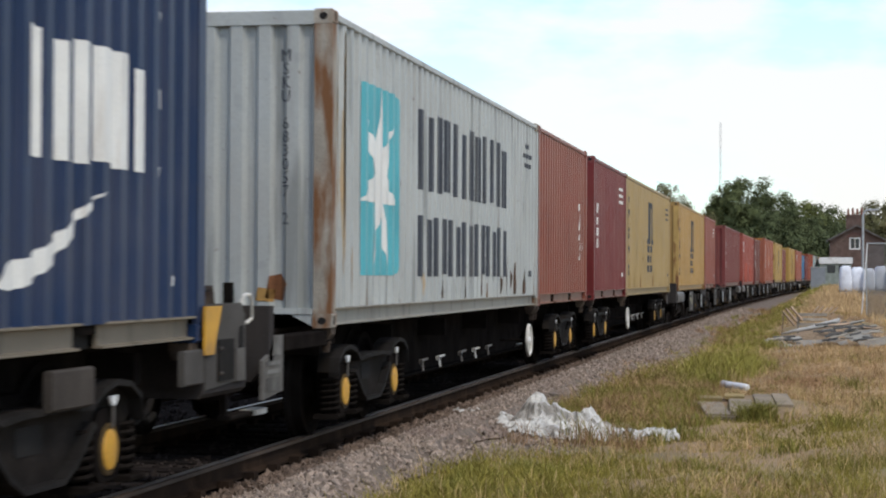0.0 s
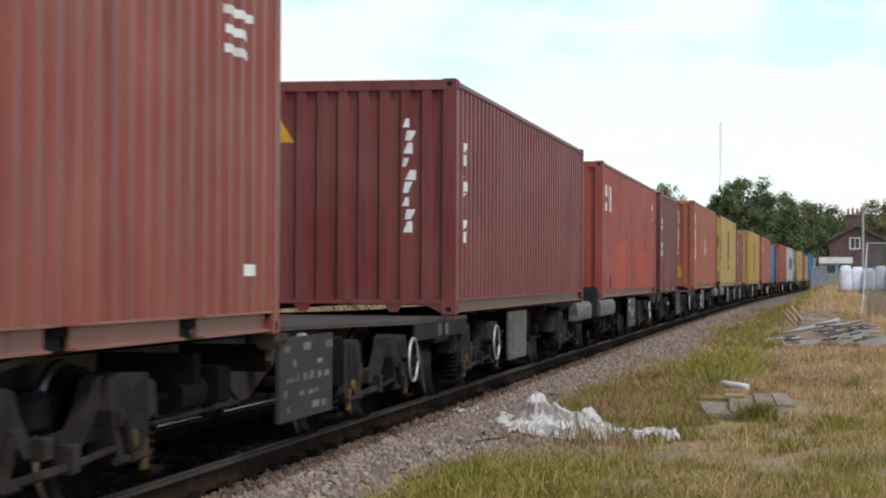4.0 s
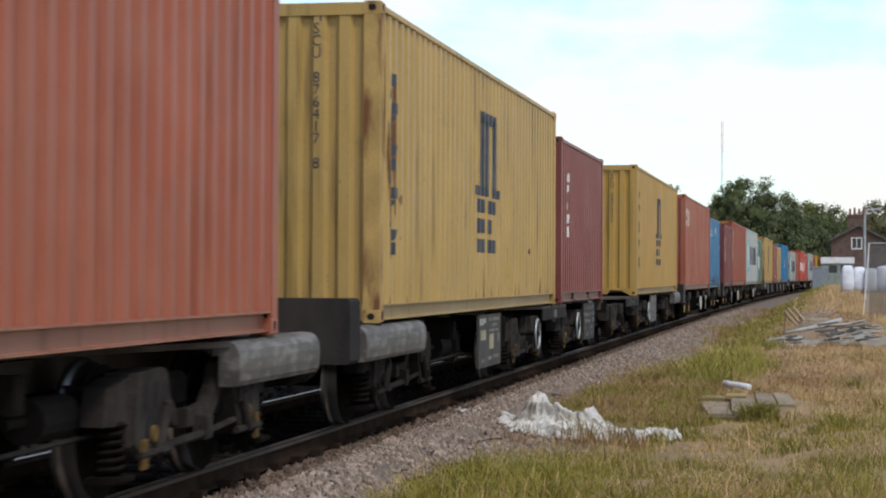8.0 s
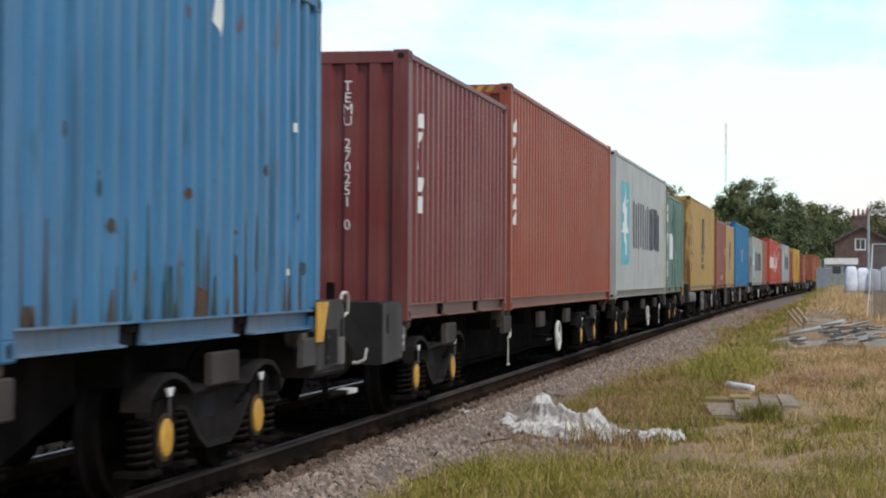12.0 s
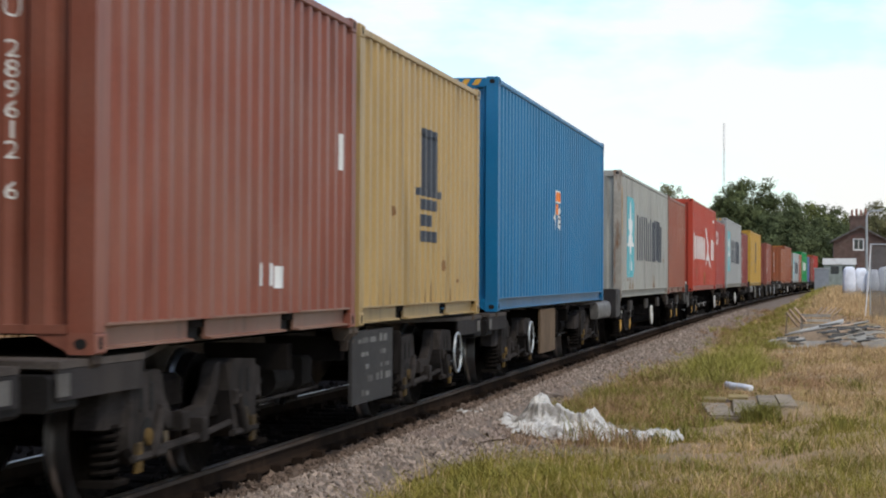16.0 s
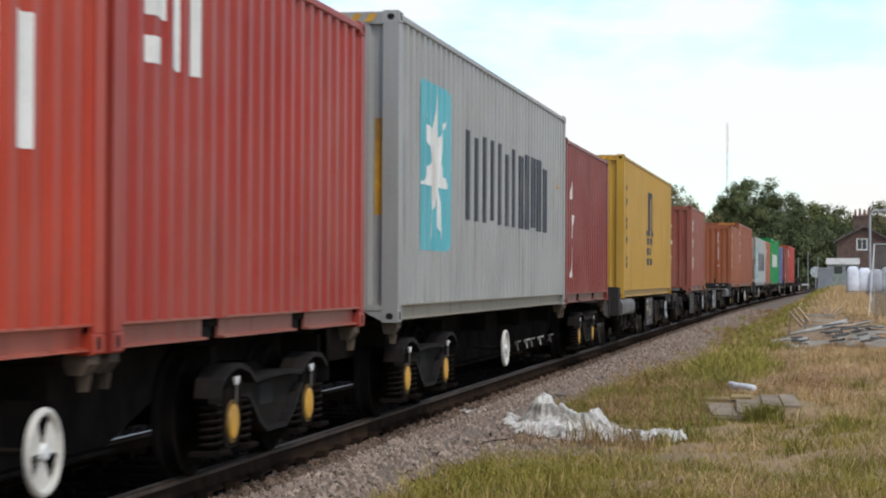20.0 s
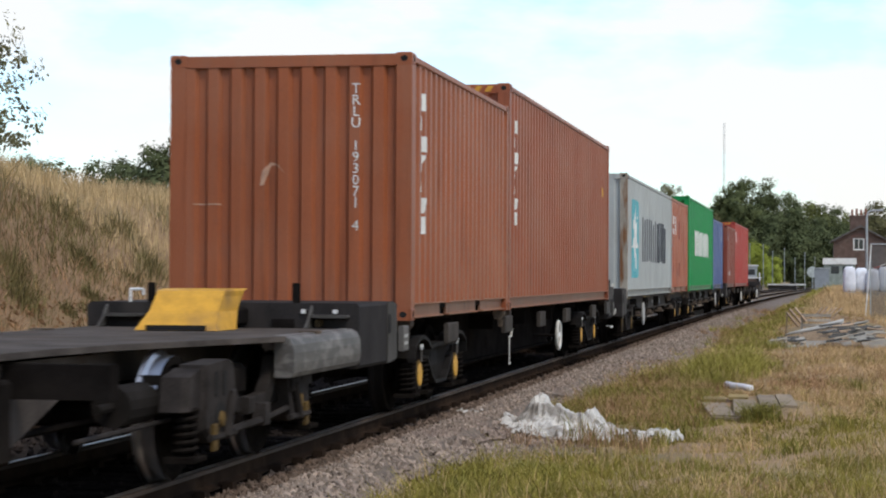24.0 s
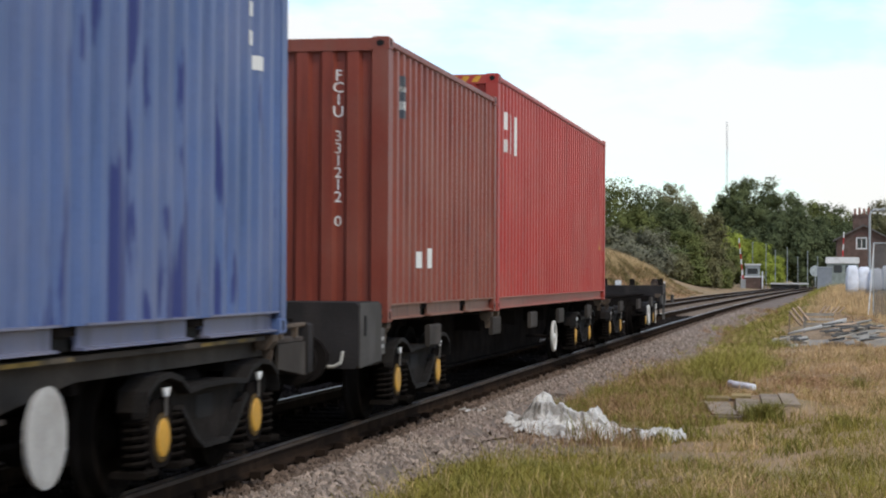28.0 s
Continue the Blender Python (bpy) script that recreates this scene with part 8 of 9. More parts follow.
def scrap_pile():
    """A low heap: pale sheets in front, a long white tube, dark boards, and a broken timber frame at the back."""
    rnd = random.Random(4)
    dark = material("dark_board", (0.075, 0.073, 0.068), 0.9, vary=0.25, scale=4)
    blue = material("blue_grey_sheeting", (0.285, 0.272, 0.235), 0.65, vary=0.2, scale=3, per_object=0.2, tint=(0.20, 0.19, 0.16), tint_cut=(0.45, 0.65))
    brown = material("brown_weathered_timber", (0.30, 0.215, 0.145), 0.9, vary=0.25, scale=4, bump=0.3, per_object=0.2)
    # sheets lying on the front of the heap, tilted towards the track's side
    for k, (x0, z0, x1, z1, y, w, tip) in enumerate([(-1.15, -0.34, 0.15, -0.30, 48.0, 0.36, 28), (-0.30, -0.26, 0.95, -0.20, 48.6, 0.38, 26), (0.45, -0.20, 1.55, -0.02, 49.2, 0.36, 30), (0.95, -0.06, 1.75, 0.10, 50.2, 0.34, 32), (-0.95, -0.22, -0.15, -0.16, 48.8, 0.34, 25), (1.25, -0.30, 1.95, -0.16, 48.9, 0.32, 30)]):
        plank((x0, y, z0), (x1, y + 0.2, z1), w, 0.02, blue if k % 2 == 0 else M_SHEET, "pale grey sheet in the scrap pile", "scrap_sheet", tip + rnd.uniform(-4, 4), 0.03)
    # sandy fill between the sheets
    bm = bmesh.new()
    rings = []
    for r in (1.0, 0.8, 0.6, 0.4, 0.2, 0.02):
        rings.append([(0.30 + 1.55 * r * math.cos(v), 51.0 + 2.6 * r * math.sin(v), gz(0.3, 51.0) - 0.06 + (0.36 + 0.12 * math.cos(v)) * (1 - r * r) + 0.03 * math.sin(5 * v + 9 * r)) for v in np.linspace(0, 2 * math.pi, 28, endpoint=False)])
    loft(bm, rings)
    heap = put("rubble_mound", to_mesh(bm, "rubble_mound", True), material("sandy_rubble", (0.25, 0.175, 0.105), 0.95, vary=0.35, scale=6, grain=20, bump=0.8))
    tagged(heap, "low heap of sandy rubble under the scrap", "rubble", "scrap pile on the verge")
    # torn strips and dark slats tumbled over the front
    for k in range(48):
        right = k % 3 != 0
        x, z = (rnd.uniform(0.35, 1.65), rnd.uniform(-0.14, 0.22)) if right else (rnd.uniform(-1.0, -0.25), rnd.uniform(-0.30, -0.10))
        y = 47.6 + 1.6 * (z + 0.3) + rnd.uniform(0, 0.3)
        l = rnd.uniform(0.16, 0.55)
        tone = (dark, dark, M_SHEET, brown)[k % 4]
        plank((x - l / 2, y, z - rnd.uniform(-0.02, 0.05)), (x + l / 2, y + 0.15, z + rnd.uniform(-0.03, 0.07)), rnd.uniform(0.02, 0.055), 0.02, tone, "dark slat tumbled on the scrap pile" if tone is dark else "torn pale strip tumbled on the scrap pile", "timber_plank", rnd.uniform(20, 70))
    # long white tube rising over the heap, dented flat towards its lower end
    pts = [((-0.66, 49.8), -0.07, 0.024), ((-0.30, 49.9), 0.02, 0.042), ((0.05, 50.0), 0.08, 0.06), ((0.42, 50.1), 0.17, 0.085), ((0.80, 50.2), 0.28, 0.07)]
    bm = bmesh.new()
    loft(bm, [[(x, y + r * math.cos(v), z + r * math.sin(v)) for v in np.linspace(0, 2 * math.pi, 10, endpoint=False)] for (x, y), z, r in pts])
    tube = put("white_tube", to_mesh(bm, "white_tube", True), M_DISC)
    tagged(tube, "long dented white plastic tube across the pile", "tube", "scrap pile on the verge")
    # dark boards and gaps beside the tube, and broken bits at the near corner
    for k in range(11):
        x, z = 0.42 + 0.075 * k, 0.16 - 0.33 * ((k * 5) % 11) / 11 + 0.012 * k
        plank((x - rnd.uniform(0.15, 0.3), 49.3 + 0.1 * (k % 4), z - 0.04), (x + rnd.uniform(0.2, 0.4), 49.6 + 0.1 * (k % 3), z + rnd.uniform(0.02, 0.10)), rnd.uniform(0.04, 0.08), 0.022, dark if k % 3 else blue, "dark weathered board in the scrap pile" if k % 3 else "pale torn strip in the scrap pile", "timber_plank", rnd.uniform(15, 45))
    for k in range(8):
        x, z = -1.02 + 0.065 * k, -0.26 - 0.14 * ((k * 3) % 8) / 8
        plank((x - 0.12, 47.5 + 0.05 * (k % 3), z), (x + rnd.uniform(0.1, 0.28), 47.6, z + rnd.uniform(0.0, 0.06)), rnd.uniform(0.05, 0.09), 0.02, dark if k % 2 else blue, "dark broken board in the scrap pile" if k % 2 else "pale torn strip in the scrap pile", "timber_plank", rnd.uniform(10, 50))
    # broken timber frame behind
    fx, fy = -0.28, 52.4
    for z in (0.12, 0.25, 0.38):
        plank((fx, fy, z), (fx + 0.78, fy + 0.2, z - 0.01), 0.075, 0.045, M_WOOD, "grey timber rail of a broken frame", "timber_batten", 80)
    plank((fx + 0.02, fy, gz(fx, fy)), (fx + 0.02, fy, 0.42), 0.07, 0.05, M_WOOD, "upright grey timber of a broken frame", "timber_batten")
    for dx, w, up in ((-0.36, 0.06, 0.44), (-0.30, 0.05, 0.54), (-0.16, 0.05, 0.58)):
        plank((fx + dx, fy + 0.1, up), (fx + dx + 0.30, fy - 0.1, up - 0.36), w, 0.04, brown, "leaning brown timber batten in the pile", "timber_batten", 20)
    plank((fx - 0.40, fy + 0.1, gz(fx - 0.4, fy)), (fx - 0.36, fy + 0.1, 0.40), 0.045, 0.04, brown, "upright brown timber batten in the pile", "timber_batten")
    for k in range(5):
        x = 0.12 + 0.125 * k
        plank((x, 53.4, 0.38 + 0.01 * (k % 2)), (x + 0.17, 53.6, 0.56 + rnd.uniform(-0.03, 0.03)), 0.035, 0.03, brown, "loose brown timber batten in the pile", "timber_batten", 15)


def slabs():
    spots = [(-1.14, 24.3, 0.60, 1.2, 8), (-0.82, 24.6, 0.58, 1.2, 3), (-0.555, 25.2, 0.46, 1.1, 4), (-0.32, 25.3, 0.42, 1.1, 5), (-1.22, 25.15, 0.56, 0.3, 4), (-0.93, 25.4, 0.5, 0.3, 2)]
    for k, (x, y, w, l, turn) in enumerate(spots):
        bm = bmesh.new()
        box(bm, -w / 2 * 0.5, w / 2 * 0.5, -l / 2, l / 2, -0.02, 0.02, 0.006)
        ob = put("paving_slab", to_mesh(bm, "paving_slab"), M_YSLAB if k in (4, 5) else M_CONC)
        ob.matrix_basis = pose(x, y, gz(-0.8, 25) + 0.028 + 0.06 * (y - 25) + (0.03 if k in (4, 5) else 0.003 * (k % 3)), 3.4 + 0.5 * (k % 2), 0.6, turn)
        tagged(ob, "yellowed flat slab lying in dry grass" if k in (4, 5) else "grey-brown flat slab lying in dry grass", "slab", "slabs on the verge")
    for k, (x, y, l, turn) in enumerate([(-1.15, 23.7, 0.62, 74), (-0.8, 23.75, 0.5, 80)]):
        bm = bmesh.new()
        box(bm, -0.035, 0.035, -l / 2, l / 2, 0, 0.05, 0.008)
        ob = put("edging_strip", to_mesh(bm, "edging_strip"), M_CONC)
        ob.matrix_basis = pose(x, y, gz(x, y) + 0.02, 0, 0, turn)
        tagged(ob, "narrow grey edging strip in front of slabs", "slab", "slabs on the verge")
    bm = bmesh.new()
    lathe_x(bm, [(-0.27, 0.02), (-0.26, 0.05), (-0.1, 0.052), (0.1, 0.046), (0.25, 0.05), (0.26, 0.025)], 14)
    for v in bm.verts:
        v.co.z += 0.012 * math.sin(9 * v.co.x)
    ob = put("white_roll", to_mesh(bm, "white_roll", True), M_BAG)
    ob.matrix_basis = pose(-1.04, 28.6, gz(-1.04, 28.6) + 0.10, 0, 6, -44)
    tagged(ob, "short rolled white plastic tube on dry grass", "plastic roll")


plastic_heap()
scrap_pile()
slabs()


# ---- at the crossing ----
def house():
    h = thing("crossing_cottage", "small brown-brick cottage with gable, chimney and white window", "house", m=pose(5.55, 229.5, gz(5.5, 229.5)))
    W, D, E, A = 3.05, 8.0, 5.55, 7.15
    bm = bmesh.new()
    t = 0.3
    wx0, wx1, wz0, wz1 = -0.85, 0.42, 4.45, 5.85
    for x0, x1, z0, z1 in ((-W, wx0, 0, E), (wx1, W, 0, E), (wx0, wx1, 0, wz0)):
        box(bm, x0, x1, 0, t, z0, z1)
    for poly in ([(-W, E), (wx0, E), (wx0, E + (A - E) * (W + wx0) / W)], [(wx1, E), (W, E), (wx1, E + (A - E) * (W - wx1) / W)]):
        loft(bm, [[(x, y, z) for x, z in poly] for y in (0, t)])
    loft(bm, [[(x, y, z) for x, z in ((wx0, wz1), (wx1, wz1), (wx1, E + (A - E) * (W - wx1) / W), (0, A), (wx0, E + (A - E) * (W + wx0) / W))] for y in (0, t)])
    part("gable_wall", bm, M_BRICK, h)
    for x0, x1, y0, y1 in ((-W, -W + t, t, D), (W - t, W, t, D), (-W + t, W - t, D - t, D)):
        bm = bmesh.new()
        box(bm, x0, x1, y0, y1, 0, E)
        part("side_wall", bm, M_BRICK, h)
    for e in (-1, 1):
        bm = bmesh.new()
        s = (A - E) / W
        loft(bm, [[(0, y, A + 0.18), (e * (W + 0.35), y, E - 0.35 * s + 0.18), (e * (W + 0.35), y, E - 0.35 * s + 0.02), (0, y, A + 0.02)] for y in (-0.35, D + 0.35)])
        roof = part("roof", bm, M_ROOF, h)
        bm = bmesh.new()
        loft(bm, [[(0, y, A + 0.2), (e * (W + 0.38), y, E - 0.38 * s + 0.2), (e * (W + 0.38), y, E - 0.38 * s + 0.0), (0, y, A + 0.0)] for y in (-0.40, -0.352)])
        part("barge_board", bm, M_GREYP, roof, "pale barge board")
    win = put("window", to_mesh(box(bmesh.new(), wx0 + 0.12, wx1 - 0.12, 0.12, 0.15, wz0 + 0.12, wz1 - 0.12), "window"), M_GLASS, h)
    bm = bmesh.new()
    for x0, x1, z0, z1 in ((wx0, wx0 + 0.14, wz0, wz1), (wx1 - 0.14, wx1, wz0, wz1), (wx0 + 0.14, wx1 - 0.14, wz0, wz0 + 0.14), (wx0 + 0.14, wx1 - 0.14, wz1 - 0.14, wz1), (-0.25, -0.18, wz0 + 0.14, wz1 - 0.14)):
        box(bm, x0, x1, 0.05, 0.13, z0, z1)
    part("window_frame", bm, M_WHITEP, win, "white window frame")
    bm = bmesh.new()
    loft(bm, [[(-0.22 + r * math.cos(a), y, 5.86 + r * 0.55 * math.sin(a)) for r, a in [(0.95, v) for v in np.linspace(0, math.pi, 8)] + [(0.66, v) for v in np.linspace(math.pi, 0, 8)]] for y in (-0.03, 0.05)])
    part("brick_arch", bm, material("darker_arch_brick", (0.12, 0.06, 0.05), 0.9), h)
    bm = bmesh.new()
    box(bm, -1.15, 0.95, 3.4, 4.2, 5.9, 8.35)
    box(bm, -1.22, 1.02, 3.33, 4.27, 8.35, 8.6)
    ch = part("chimney", bm, M_BRICK, h)
    for k in range(4):
        bm = bmesh.new()
        rod(bm, (-0.9 + 0.52 * k, 3.8, 8.6), (-0.9 + 0.52 * k, 3.8, 9.3 + 0.12 * (k % 2)), 0.15, 10, 0.12)
        part("chimney_pot", bm, material("terracotta_pot", (0.22, 0.10, 0.07), 0.9), ch)


def barrier(x, y, length, name_label, facing, rows):
    """A striped lifting arm on its box; the arm turns about its pivot."""
    root = thing("level_crossing_barrier", name_label, "barrier", "crossing barriers", m=pose(x, y, gz(x, y), 0, 0, facing))
    bm = bmesh.new()
    box(bm, -0.3, 0.3, -0.3, 0.3, 0, 1.15, 0.03)
    part("machine_box", bm, M_GALV, root)
    arm = new("arm")
    arm.empty_display_size = 0.2
    arm.parent = root
    arm.matrix_basis = Matrix.Translation((0, -0.36, 1.0))
    for k in range(8):
        bm = bmesh.new()
        box(bm, length * k / 8, length * (k + 1) / 8, -0.04, 0.04, -0.10 + 0.006 * k, 0.10 - 0.006 * k, 0.01)
        part("arm_stripe", bm, M_WHITEP if k % 2 else material("red_stripe", (0.45, 0.03, 0.03), 0.5), arm)
    bm = bmesh.new()
    box(bm, -0.9, 0.0, -0.1, 0.1, -0.16, 0.16, 0.03)
    part("counterweight", bm, M_BLACK, arm)
    BARRIERS.append((arm, rows))


def crossing():
    barrier(2.75, 208, 5.2, "red and white lifting barrier near the cottage", 0, [(0, 0), (22.5, 0), (24.0, -22), (24.5, -36), (25, -48), (25.5, -58), (26, -66), (26.5, -73), (27, -79), (27.5, -84), (28, -87)])
    barrier(-8.85, 247.5, 5.4, "red and white lifting barrier beside the hut", 180, [(0, 0), (22.5, 0), (24.5, -30), (25.5, -55), (26.5, -72), (27, -78), (27.5, -82), (28, -84)])
    hut = thing("relay_hut", "small grey and white lineside hut on brick base", "hut", m=pose(-7.75, 251.0, gz(-7.75, 251)))
    bm = bmesh.new()
    box(bm, -1.5, 1.3, 0, 2.4, 0, 1.45)
    part("brick_base", bm, M_BRICK, hut)
    bm = bmesh.new()
    box(bm, -1.6, 1.4, -0.1, 2.5, 1.45, 1.62)
    part("white_ledge", bm, M_WHITEP, hut)
    bm = bmesh.new()
    box(bm, -0.95, 0.85, 0.2, 2.2, 1.62, 3.0)
    part("cabin", bm, M_GALV, hut)
    bm = bmesh.new()
    box(bm, -0.7, 0.6, 0.17, 0.2, 1.9, 2.6)
    part("window", bm, M_GLASS, hut)
    bm = bmesh.new()
    box(bm, -1.1, 1.0, 0.05, 2.35, 3.0, 3.2, 0.04)
    part("roof", bm, M_WHITEP, hut)
    for k, x in enumerate((-1.35, 1.2)):
        bm = bmesh.new()
        rod(bm, (x, -0.2, 0), (x, -0.2, 2.2), 0.09, 8)
        part("corner_post", bm, M_WHITEP, hut)
    # white-edged platform behind the crossing
    bm = bmesh.new()
    loft(bm, [[(x, y, z) for y, z in ((243, -0.6), (243, 0.42), (262, 0.42), (262, -0.6))] for x in (-5.3, -1.9)])
    pf = put("platform", to_mesh(bm, "platform"), material("dark_platform_face", (0.06, 0.055, 0.05), 0.9))
    tagged(pf, "low dark platform end with a white edge", "platform", kind="structure")
    bm = bmesh.new()
    box(bm, -5.35, -0.7, 242.7, 243.05, 0.42, 0.60)
    part("white_edge", bm, M_WHITEP, pf, "white painted edge")
    # slender posts
    for k, (x, y, h) in enumerate([(-6.17, 254, 5.9), (-7.9, 254.5, 5.9), (-5.0, 255, 5.0), (-3.5, 256, 5.7), (-2.2, 262, 4.5), (-0.9, 258, 5.2), (0.4, 264, 4.6)]):
        root = thing("lamp_post", "slender grey post standing by the platform", "post", "posts at the platform", m=pose(x, y, gz(x, y)))
        bm = bmesh.new()
        rod(bm, (0, 0, 0), (0, 0, h), 0.055, 8, 0.04)
        part("pole", bm, M_GALV, root)
        bm = bmesh.new()
        box(bm, -0.08, 0.08, -0.2, 0.2, h, h + 0.12, 0.02)
        part("cap", bm, M_GALV, root)
    # round board, cabinets
    b = thing("round_sign", "plain round pale sign board on a post", "sign", m=pose(0.10, 264, gz(0.10, 264)))
    bm = bmesh.new()
    rod(bm, (0, 0, 0), (0, 0, 2.9), 0.08, 8)
    part("post", bm, M_GALV, b)
    bm = bmesh.new()
    zc = 2.14 - gz(0.10, 264)
    rod(bm, (0, -0.09, zc), (0, -0.13, zc), 0.74, 24)
    part("board", bm, material("pale_sign_face", (0.42, 0.46, 0.44), 0.6), b)
    for x0, x1, z1, mat, label in ((0.2, 1.32, 2.15, M_CABINET, "grey steel equipment cabinet with pale top"),):
        z0 = gz(x0, 153)
        cb = thing("equipment_cabinet", label, "cabinet", "lineside cabinets", m=pose((x0 + x1) / 2, 153, z0))
        w = (x1 - x0) / 2
        bm = bmesh.new()
        box(bm, -w, w, 0, 0.8, 0, z1 - z0 - 0.08, 0.02)
        part("body", bm, mat, cb)
        for e in (-1, 1):
            bm = bmesh.new()
            box(bm, min(0, e * w * 0.94), max(0, e * w * 0.94) - 0.01, -0.025, -0.003, 0.1, z1 - z0 - 0.16)
            part("door", bm, mat, cb)
        bm = bmesh.new()
        box(bm, -w - 0.05, w + 0.05, -0.06, 0.86, z1 - z0 - 0.08, z1 - z0, 0.02)
        part("top", bm, M_GALV, cb)
    # portable cabin
    cab = thing("portable_cabin", "white flat-roofed portable cabin with dark windows", "cabin", m=pose(2.4, 173.5, gz(2.4, 173.5)))
    z = 3.1 - gz(2.4, 173.5)
    bm = bmesh.new()
    box(bm, -1.35, 1.35, 0, 4, 0.2, z - 0.55)
    part("body", bm, material("grey_green_cladding", (0.22, 0.25, 0.22), 0.7), cab)
    bm = bmesh.new()
    box(bm, -1.45, 1.45, -0.12, 4.1, z - 0.55, z, 0.06)
    part("roof", bm, M_WHITEP, cab, "white deep roof edge")
    for x in (-0.75, 0.25):
        bm = bmesh.new()
        box(bm, x, x + 0.7, -0.03, -0.002, z - 1.35, z - 0.7)
        part("window", bm, M_GLASS, cab)
    for x in (-1.2, 1.0):
        bm = bmesh.new()
        box(bm, x, x + 0.2, 0.2, 3.8, 0, 0.2)
        part("skid", bm, M_STEEL, cab)
    # street lamp
    lamp = thing("street_lamp", "grey steel street lamp with a curved arm", "street lamp", m=pose(2.78, 102.3, gz(2.78, 102.3)))
    z = 4.85 - gz(2.78, 102.3)
    bm = bmesh.new()
    rod(bm, (0, 0, 0), (0, 0, 1.2), 0.12, 10, 0.11)
    rod(bm, (0, 0, 1.2), (0, 0, z - 0.35), 0.075, 10, 0.055)
    pts = [(0, 0, z - 0.35), (0.04, 0, z - 0.15), (0.14, 0, z - 0.04), (0.3, 0, z), (0.5, 0, z)]
    for a, b in zip(pts, pts[1:]):
        rod(bm, a, b, 0.05, 8)
    part("pole", bm, M_GALV, lamp)
    bm = bmesh.new()
    loft(bm, [[(x, w * c, z + h * s) for c, s in [(math.cos(v), math.sin(v)) for v in np.linspace(0, 2 * math.pi, 10, endpoint=False)]] for x, w, h in ((0.46, 0.04, 0.03), (0.52, 0.10, 0.06), (0.72, 0.11, 0.06), (0.82, 0.04, 0.03))])
    part("lantern", bm, M_GALV, lamp)
    # bulk bags on pallets
    for k in range(5):
        x, y = 1.80 + 0.56 * k, 96.8 + 0.25 * (k % 2)
        rnd = random.Random(k)
        z = gz(x, y)
        pal = thing("pallet", "grey wooden pallet under a bulk bag", "pallet", "pallets", m=pose(x, y, z))
        for j in range(3):
            bm = bmesh.new()
            box(bm, -0.27, 0.27, -0.3 + 0.25 * j, -0.2 + 0.25 * j, 0.0, 0.14)
            part("board", bm, M_WOOD, pal)
        bm = bmesh.new()
        hh = 1.78 - z - 0.06 * (k % 3)
        loft(bm, [[((0.285 + b) * math.copysign(abs(math.cos(v)) ** 0.45, math.cos(v)), (0.3 + b) * math.copysign(abs(math.sin(v)) ** 0.45, math.sin(v)), 0.14 + hh * f + rnd.uniform(-0.02, 0.02)) for v in np.linspace(0, 2 * math.pi, 16, endpoint=False)] for f, b in ((0, -0.03), (0.08, 0.02), (0.4, 0.03), (0.75, 0.0), (0.93, -0.03), (1.0, -0.12))])
        ob = put("bulk_bag", to_mesh(bm, "bulk_bag", True), M_BAG)
        ob.matrix_basis = pose(x, y, z, 0, 0, rnd.uniform(-8, 8))
        tagged(ob, "full white woven bulk bag on a pallet", "bulk bag", "bulk bags")
    # site fence panel with netting
    fz = gz(2.5, 61.4)
    fence = thing("fence_panel", "grey steel mesh site fence panel with netting", "fence", m=pose(1.78, 61.4, fz))
    top = 2.42 - fz
    for x in (0.0, 3.4):
        bm = bmesh.new()
        rod(bm, (x, 0, 0), (x, 0, top), 0.021, 8)
        part("post", bm, M_GALV, fence)
    bm = bmesh.new()
    for z in (0.15, top):
        rod(bm, (0, 0, z), (3.4, 0, z), 0.021, 8)
    part("rail", bm, M_GALV, fence)
    bm = bmesh.new()
    for k in range(110):
        x = 0.03 + 0.0305 * k
        quads(bm, [(x, 0.012, 0.16), (x + 0.016, 0.012, 0.16), (x + 0.016, 0.012, top - 0.02), (x, 0.012, top - 0.02)], [(0, 1, 2, 3)])
    n = part("netting", bm, material("grey_debris_netting", (0.10, 0.105, 0.105), 0.8), fence, "grey woven netting")
    n["kind"] = "stuff"
    bm = bmesh.new()
    rod(bm, (0.02, 0, top), (-0.16, -0.1, 0.1), 0.02, 6)
    part("brace", bm, M_WHITEP, fence, "pale leaning brace")
    # power line pole on the bank
    px, py = -32.1, 100.7
    pole = thing("power_pole", "wooden power pole with crossarm and insulators", "pole", m=pose(px, py, gz(px, py)))
    z = 11.5 - gz(px, py)
    bm = bmesh.new()
    rod(bm, (0, 0, 0), (0, 0, z), 0.15, 10, 0.11)
    part("pole", bm, M_POLE, pole)
    bm = bmesh.new()
    box(bm, -1.15, 1.1, -0.16, -0.06, z - 0.22, z - 0.1)
    part("crossarm", bm, M_POLE, pole)
    bm = bmesh.new()
    rod(bm, (-0.5, -0.14, z - 0.2), (0, -0.14, z - 0.65), 0.02, 6)
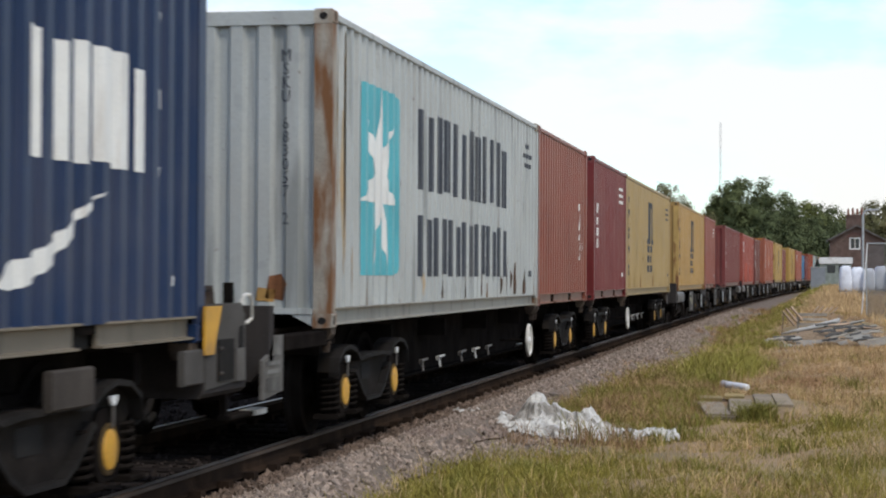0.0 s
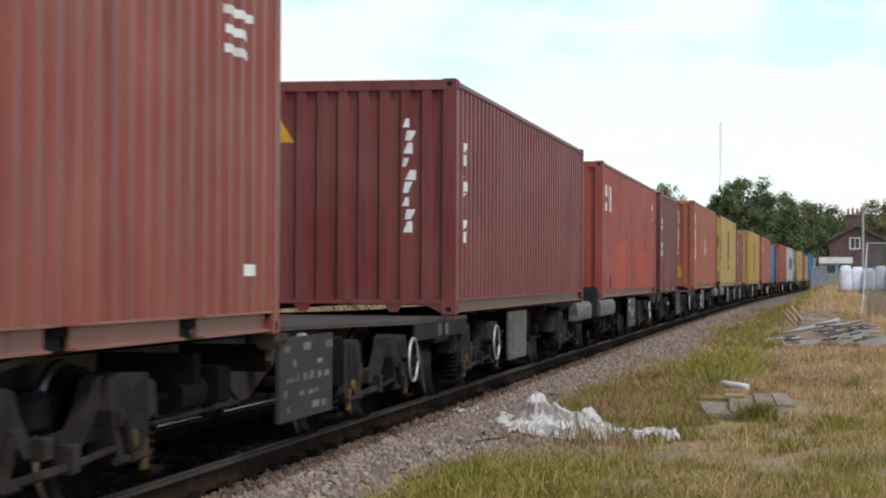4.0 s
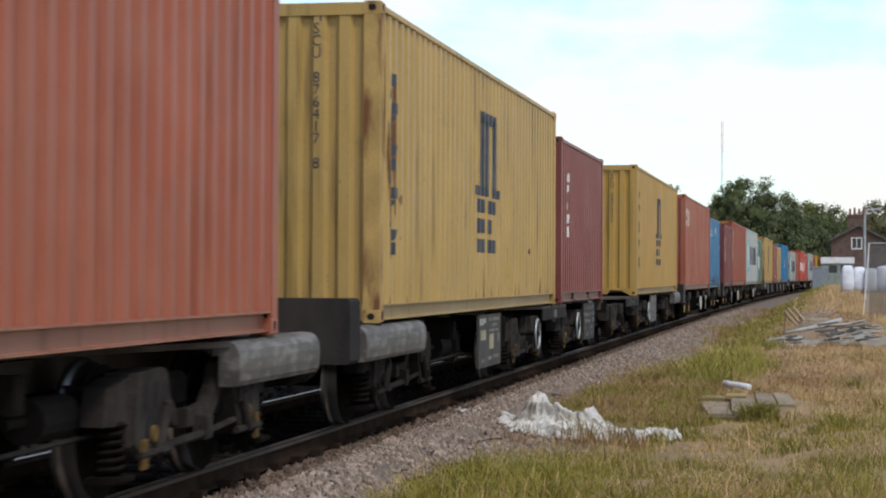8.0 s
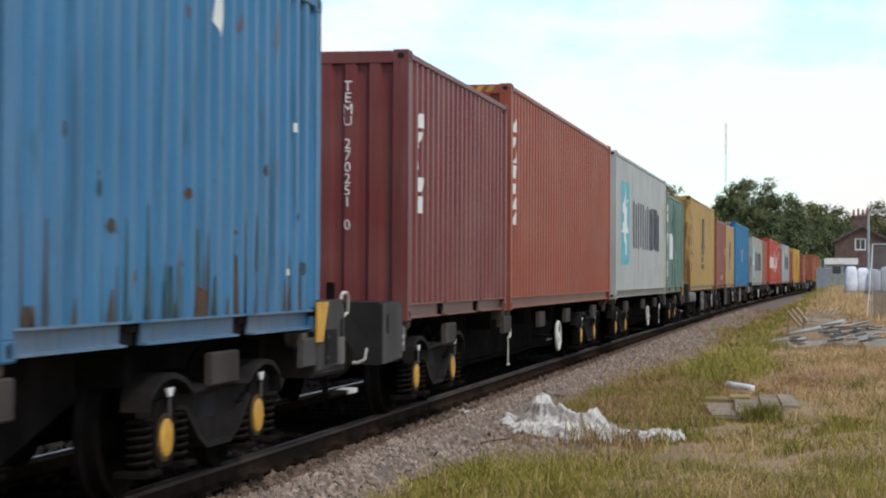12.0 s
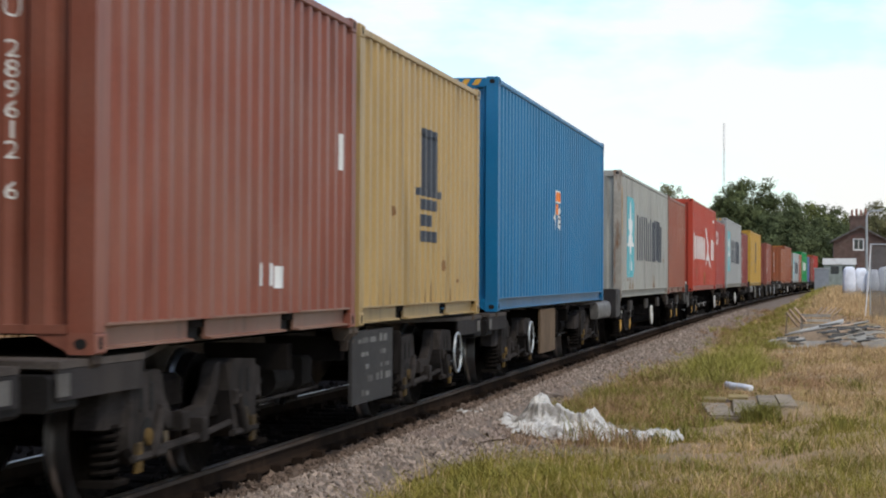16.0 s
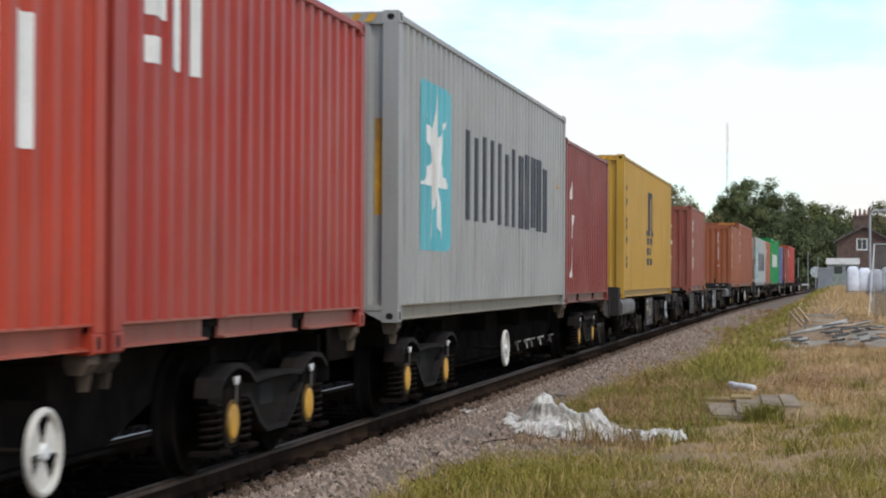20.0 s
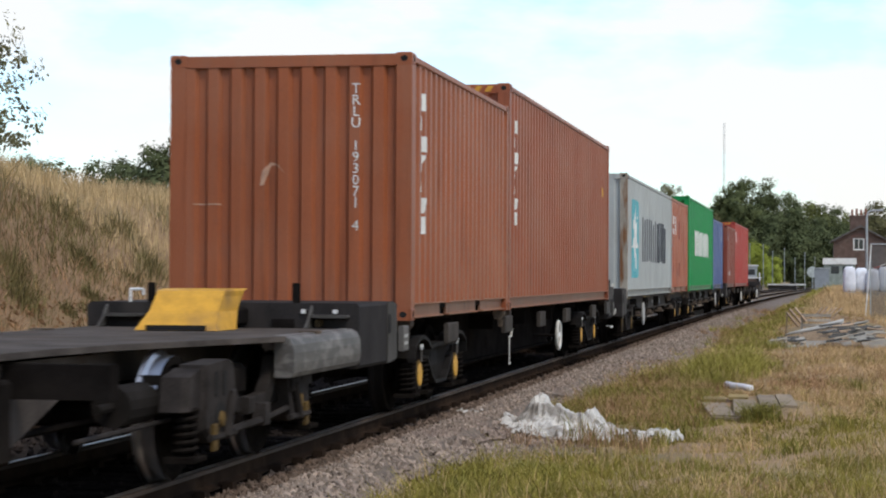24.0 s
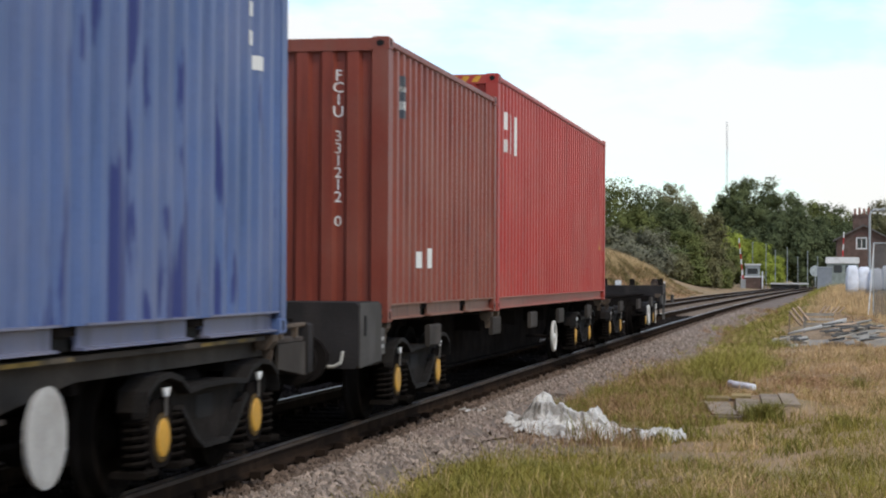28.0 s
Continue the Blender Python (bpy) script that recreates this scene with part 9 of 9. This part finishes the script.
    rod(bm, (0.5, -0.14, z - 0.2), (0, -0.14, z - 0.65), 0.02, 6)
    part("stay", bm, M_GALV, pole)
    for x in (-1.1, 0.0, 1.05):
        bm = bmesh.new()
        rod(bm, (x, -0.11, z - 0.1), (x, -0.11, z + 0.08), 0.05, 8, 0.06)
        rod(bm, (x, -0.11, z + 0.08), (x, -0.11, z + 0.14), 0.06, 8, 0.02)
        part("insulator", bm, M_GREYP, pole)
    # far radio mast
    mast = thing("radio_mast", "very tall thin lattice radio mast far away", "mast", m=pose(-40.1, 907, 0))
    for k in range(3):
        bm = bmesh.new()
        a = 2 * math.pi * k / 3
        rod(bm, (0.45 * math.cos(a), 0.45 * math.sin(a), 0), (0.4 * math.cos(a), 0.4 * math.sin(a), 73), 0.09, 6)
        part("leg", bm, M_GALV, mast)
    bm = bmesh.new()
    for k in range(36):
        a, b = 2 * math.pi * (k % 3) / 3, 2 * math.pi * ((k + 1) % 3) / 3
        rod(bm, (0.43 * math.cos(a), 0.43 * math.sin(a), 2 * k), (0.43 * math.cos(b), 0.43 * math.sin(b), 2 * k + 2), 0.05, 4)
    part("lattice", bm, M_GALV, mast)


house()
crossing()


# ---- what moves ----
def roll(t):
    return -gone(t) / WHEEL_R


def motions():
    times = [0.7 * k for k in range(41)]
    for ob, q, z in TRAIN:
        walk(ob, [(t, on_line(q - gone(t), z)) for t in times])
    # all wheels turn alike: one set of keys, taken over by every wheelset
    first = WHEELS[0]
    rows, t = [], 0.0
    while t < 28.0:
        rows.append((t, pose(0, 0, 0, math.degrees(-roll(t)) % 360, 0, 0)))
        t += 1 / 30
    rows.append((28.0, pose(0, 0, 0, math.degrees(-roll(28.0)) % 360, 0, 0)))
    walk(first, rows)
    keys = first.animation_data
    for ob in WHEELS[1:]:
        ob.rotation_mode = "QUATERNION"
        data = ob.animation_data_create()
        data.action = keys.action
        data.action_slot = keys.action_slot
    for arm, up in BARRIERS:
        walk(arm, [(t, arm.matrix_basis @ pose(0, 0, 0, 0, a, 0)) for t, a in up])


motions()
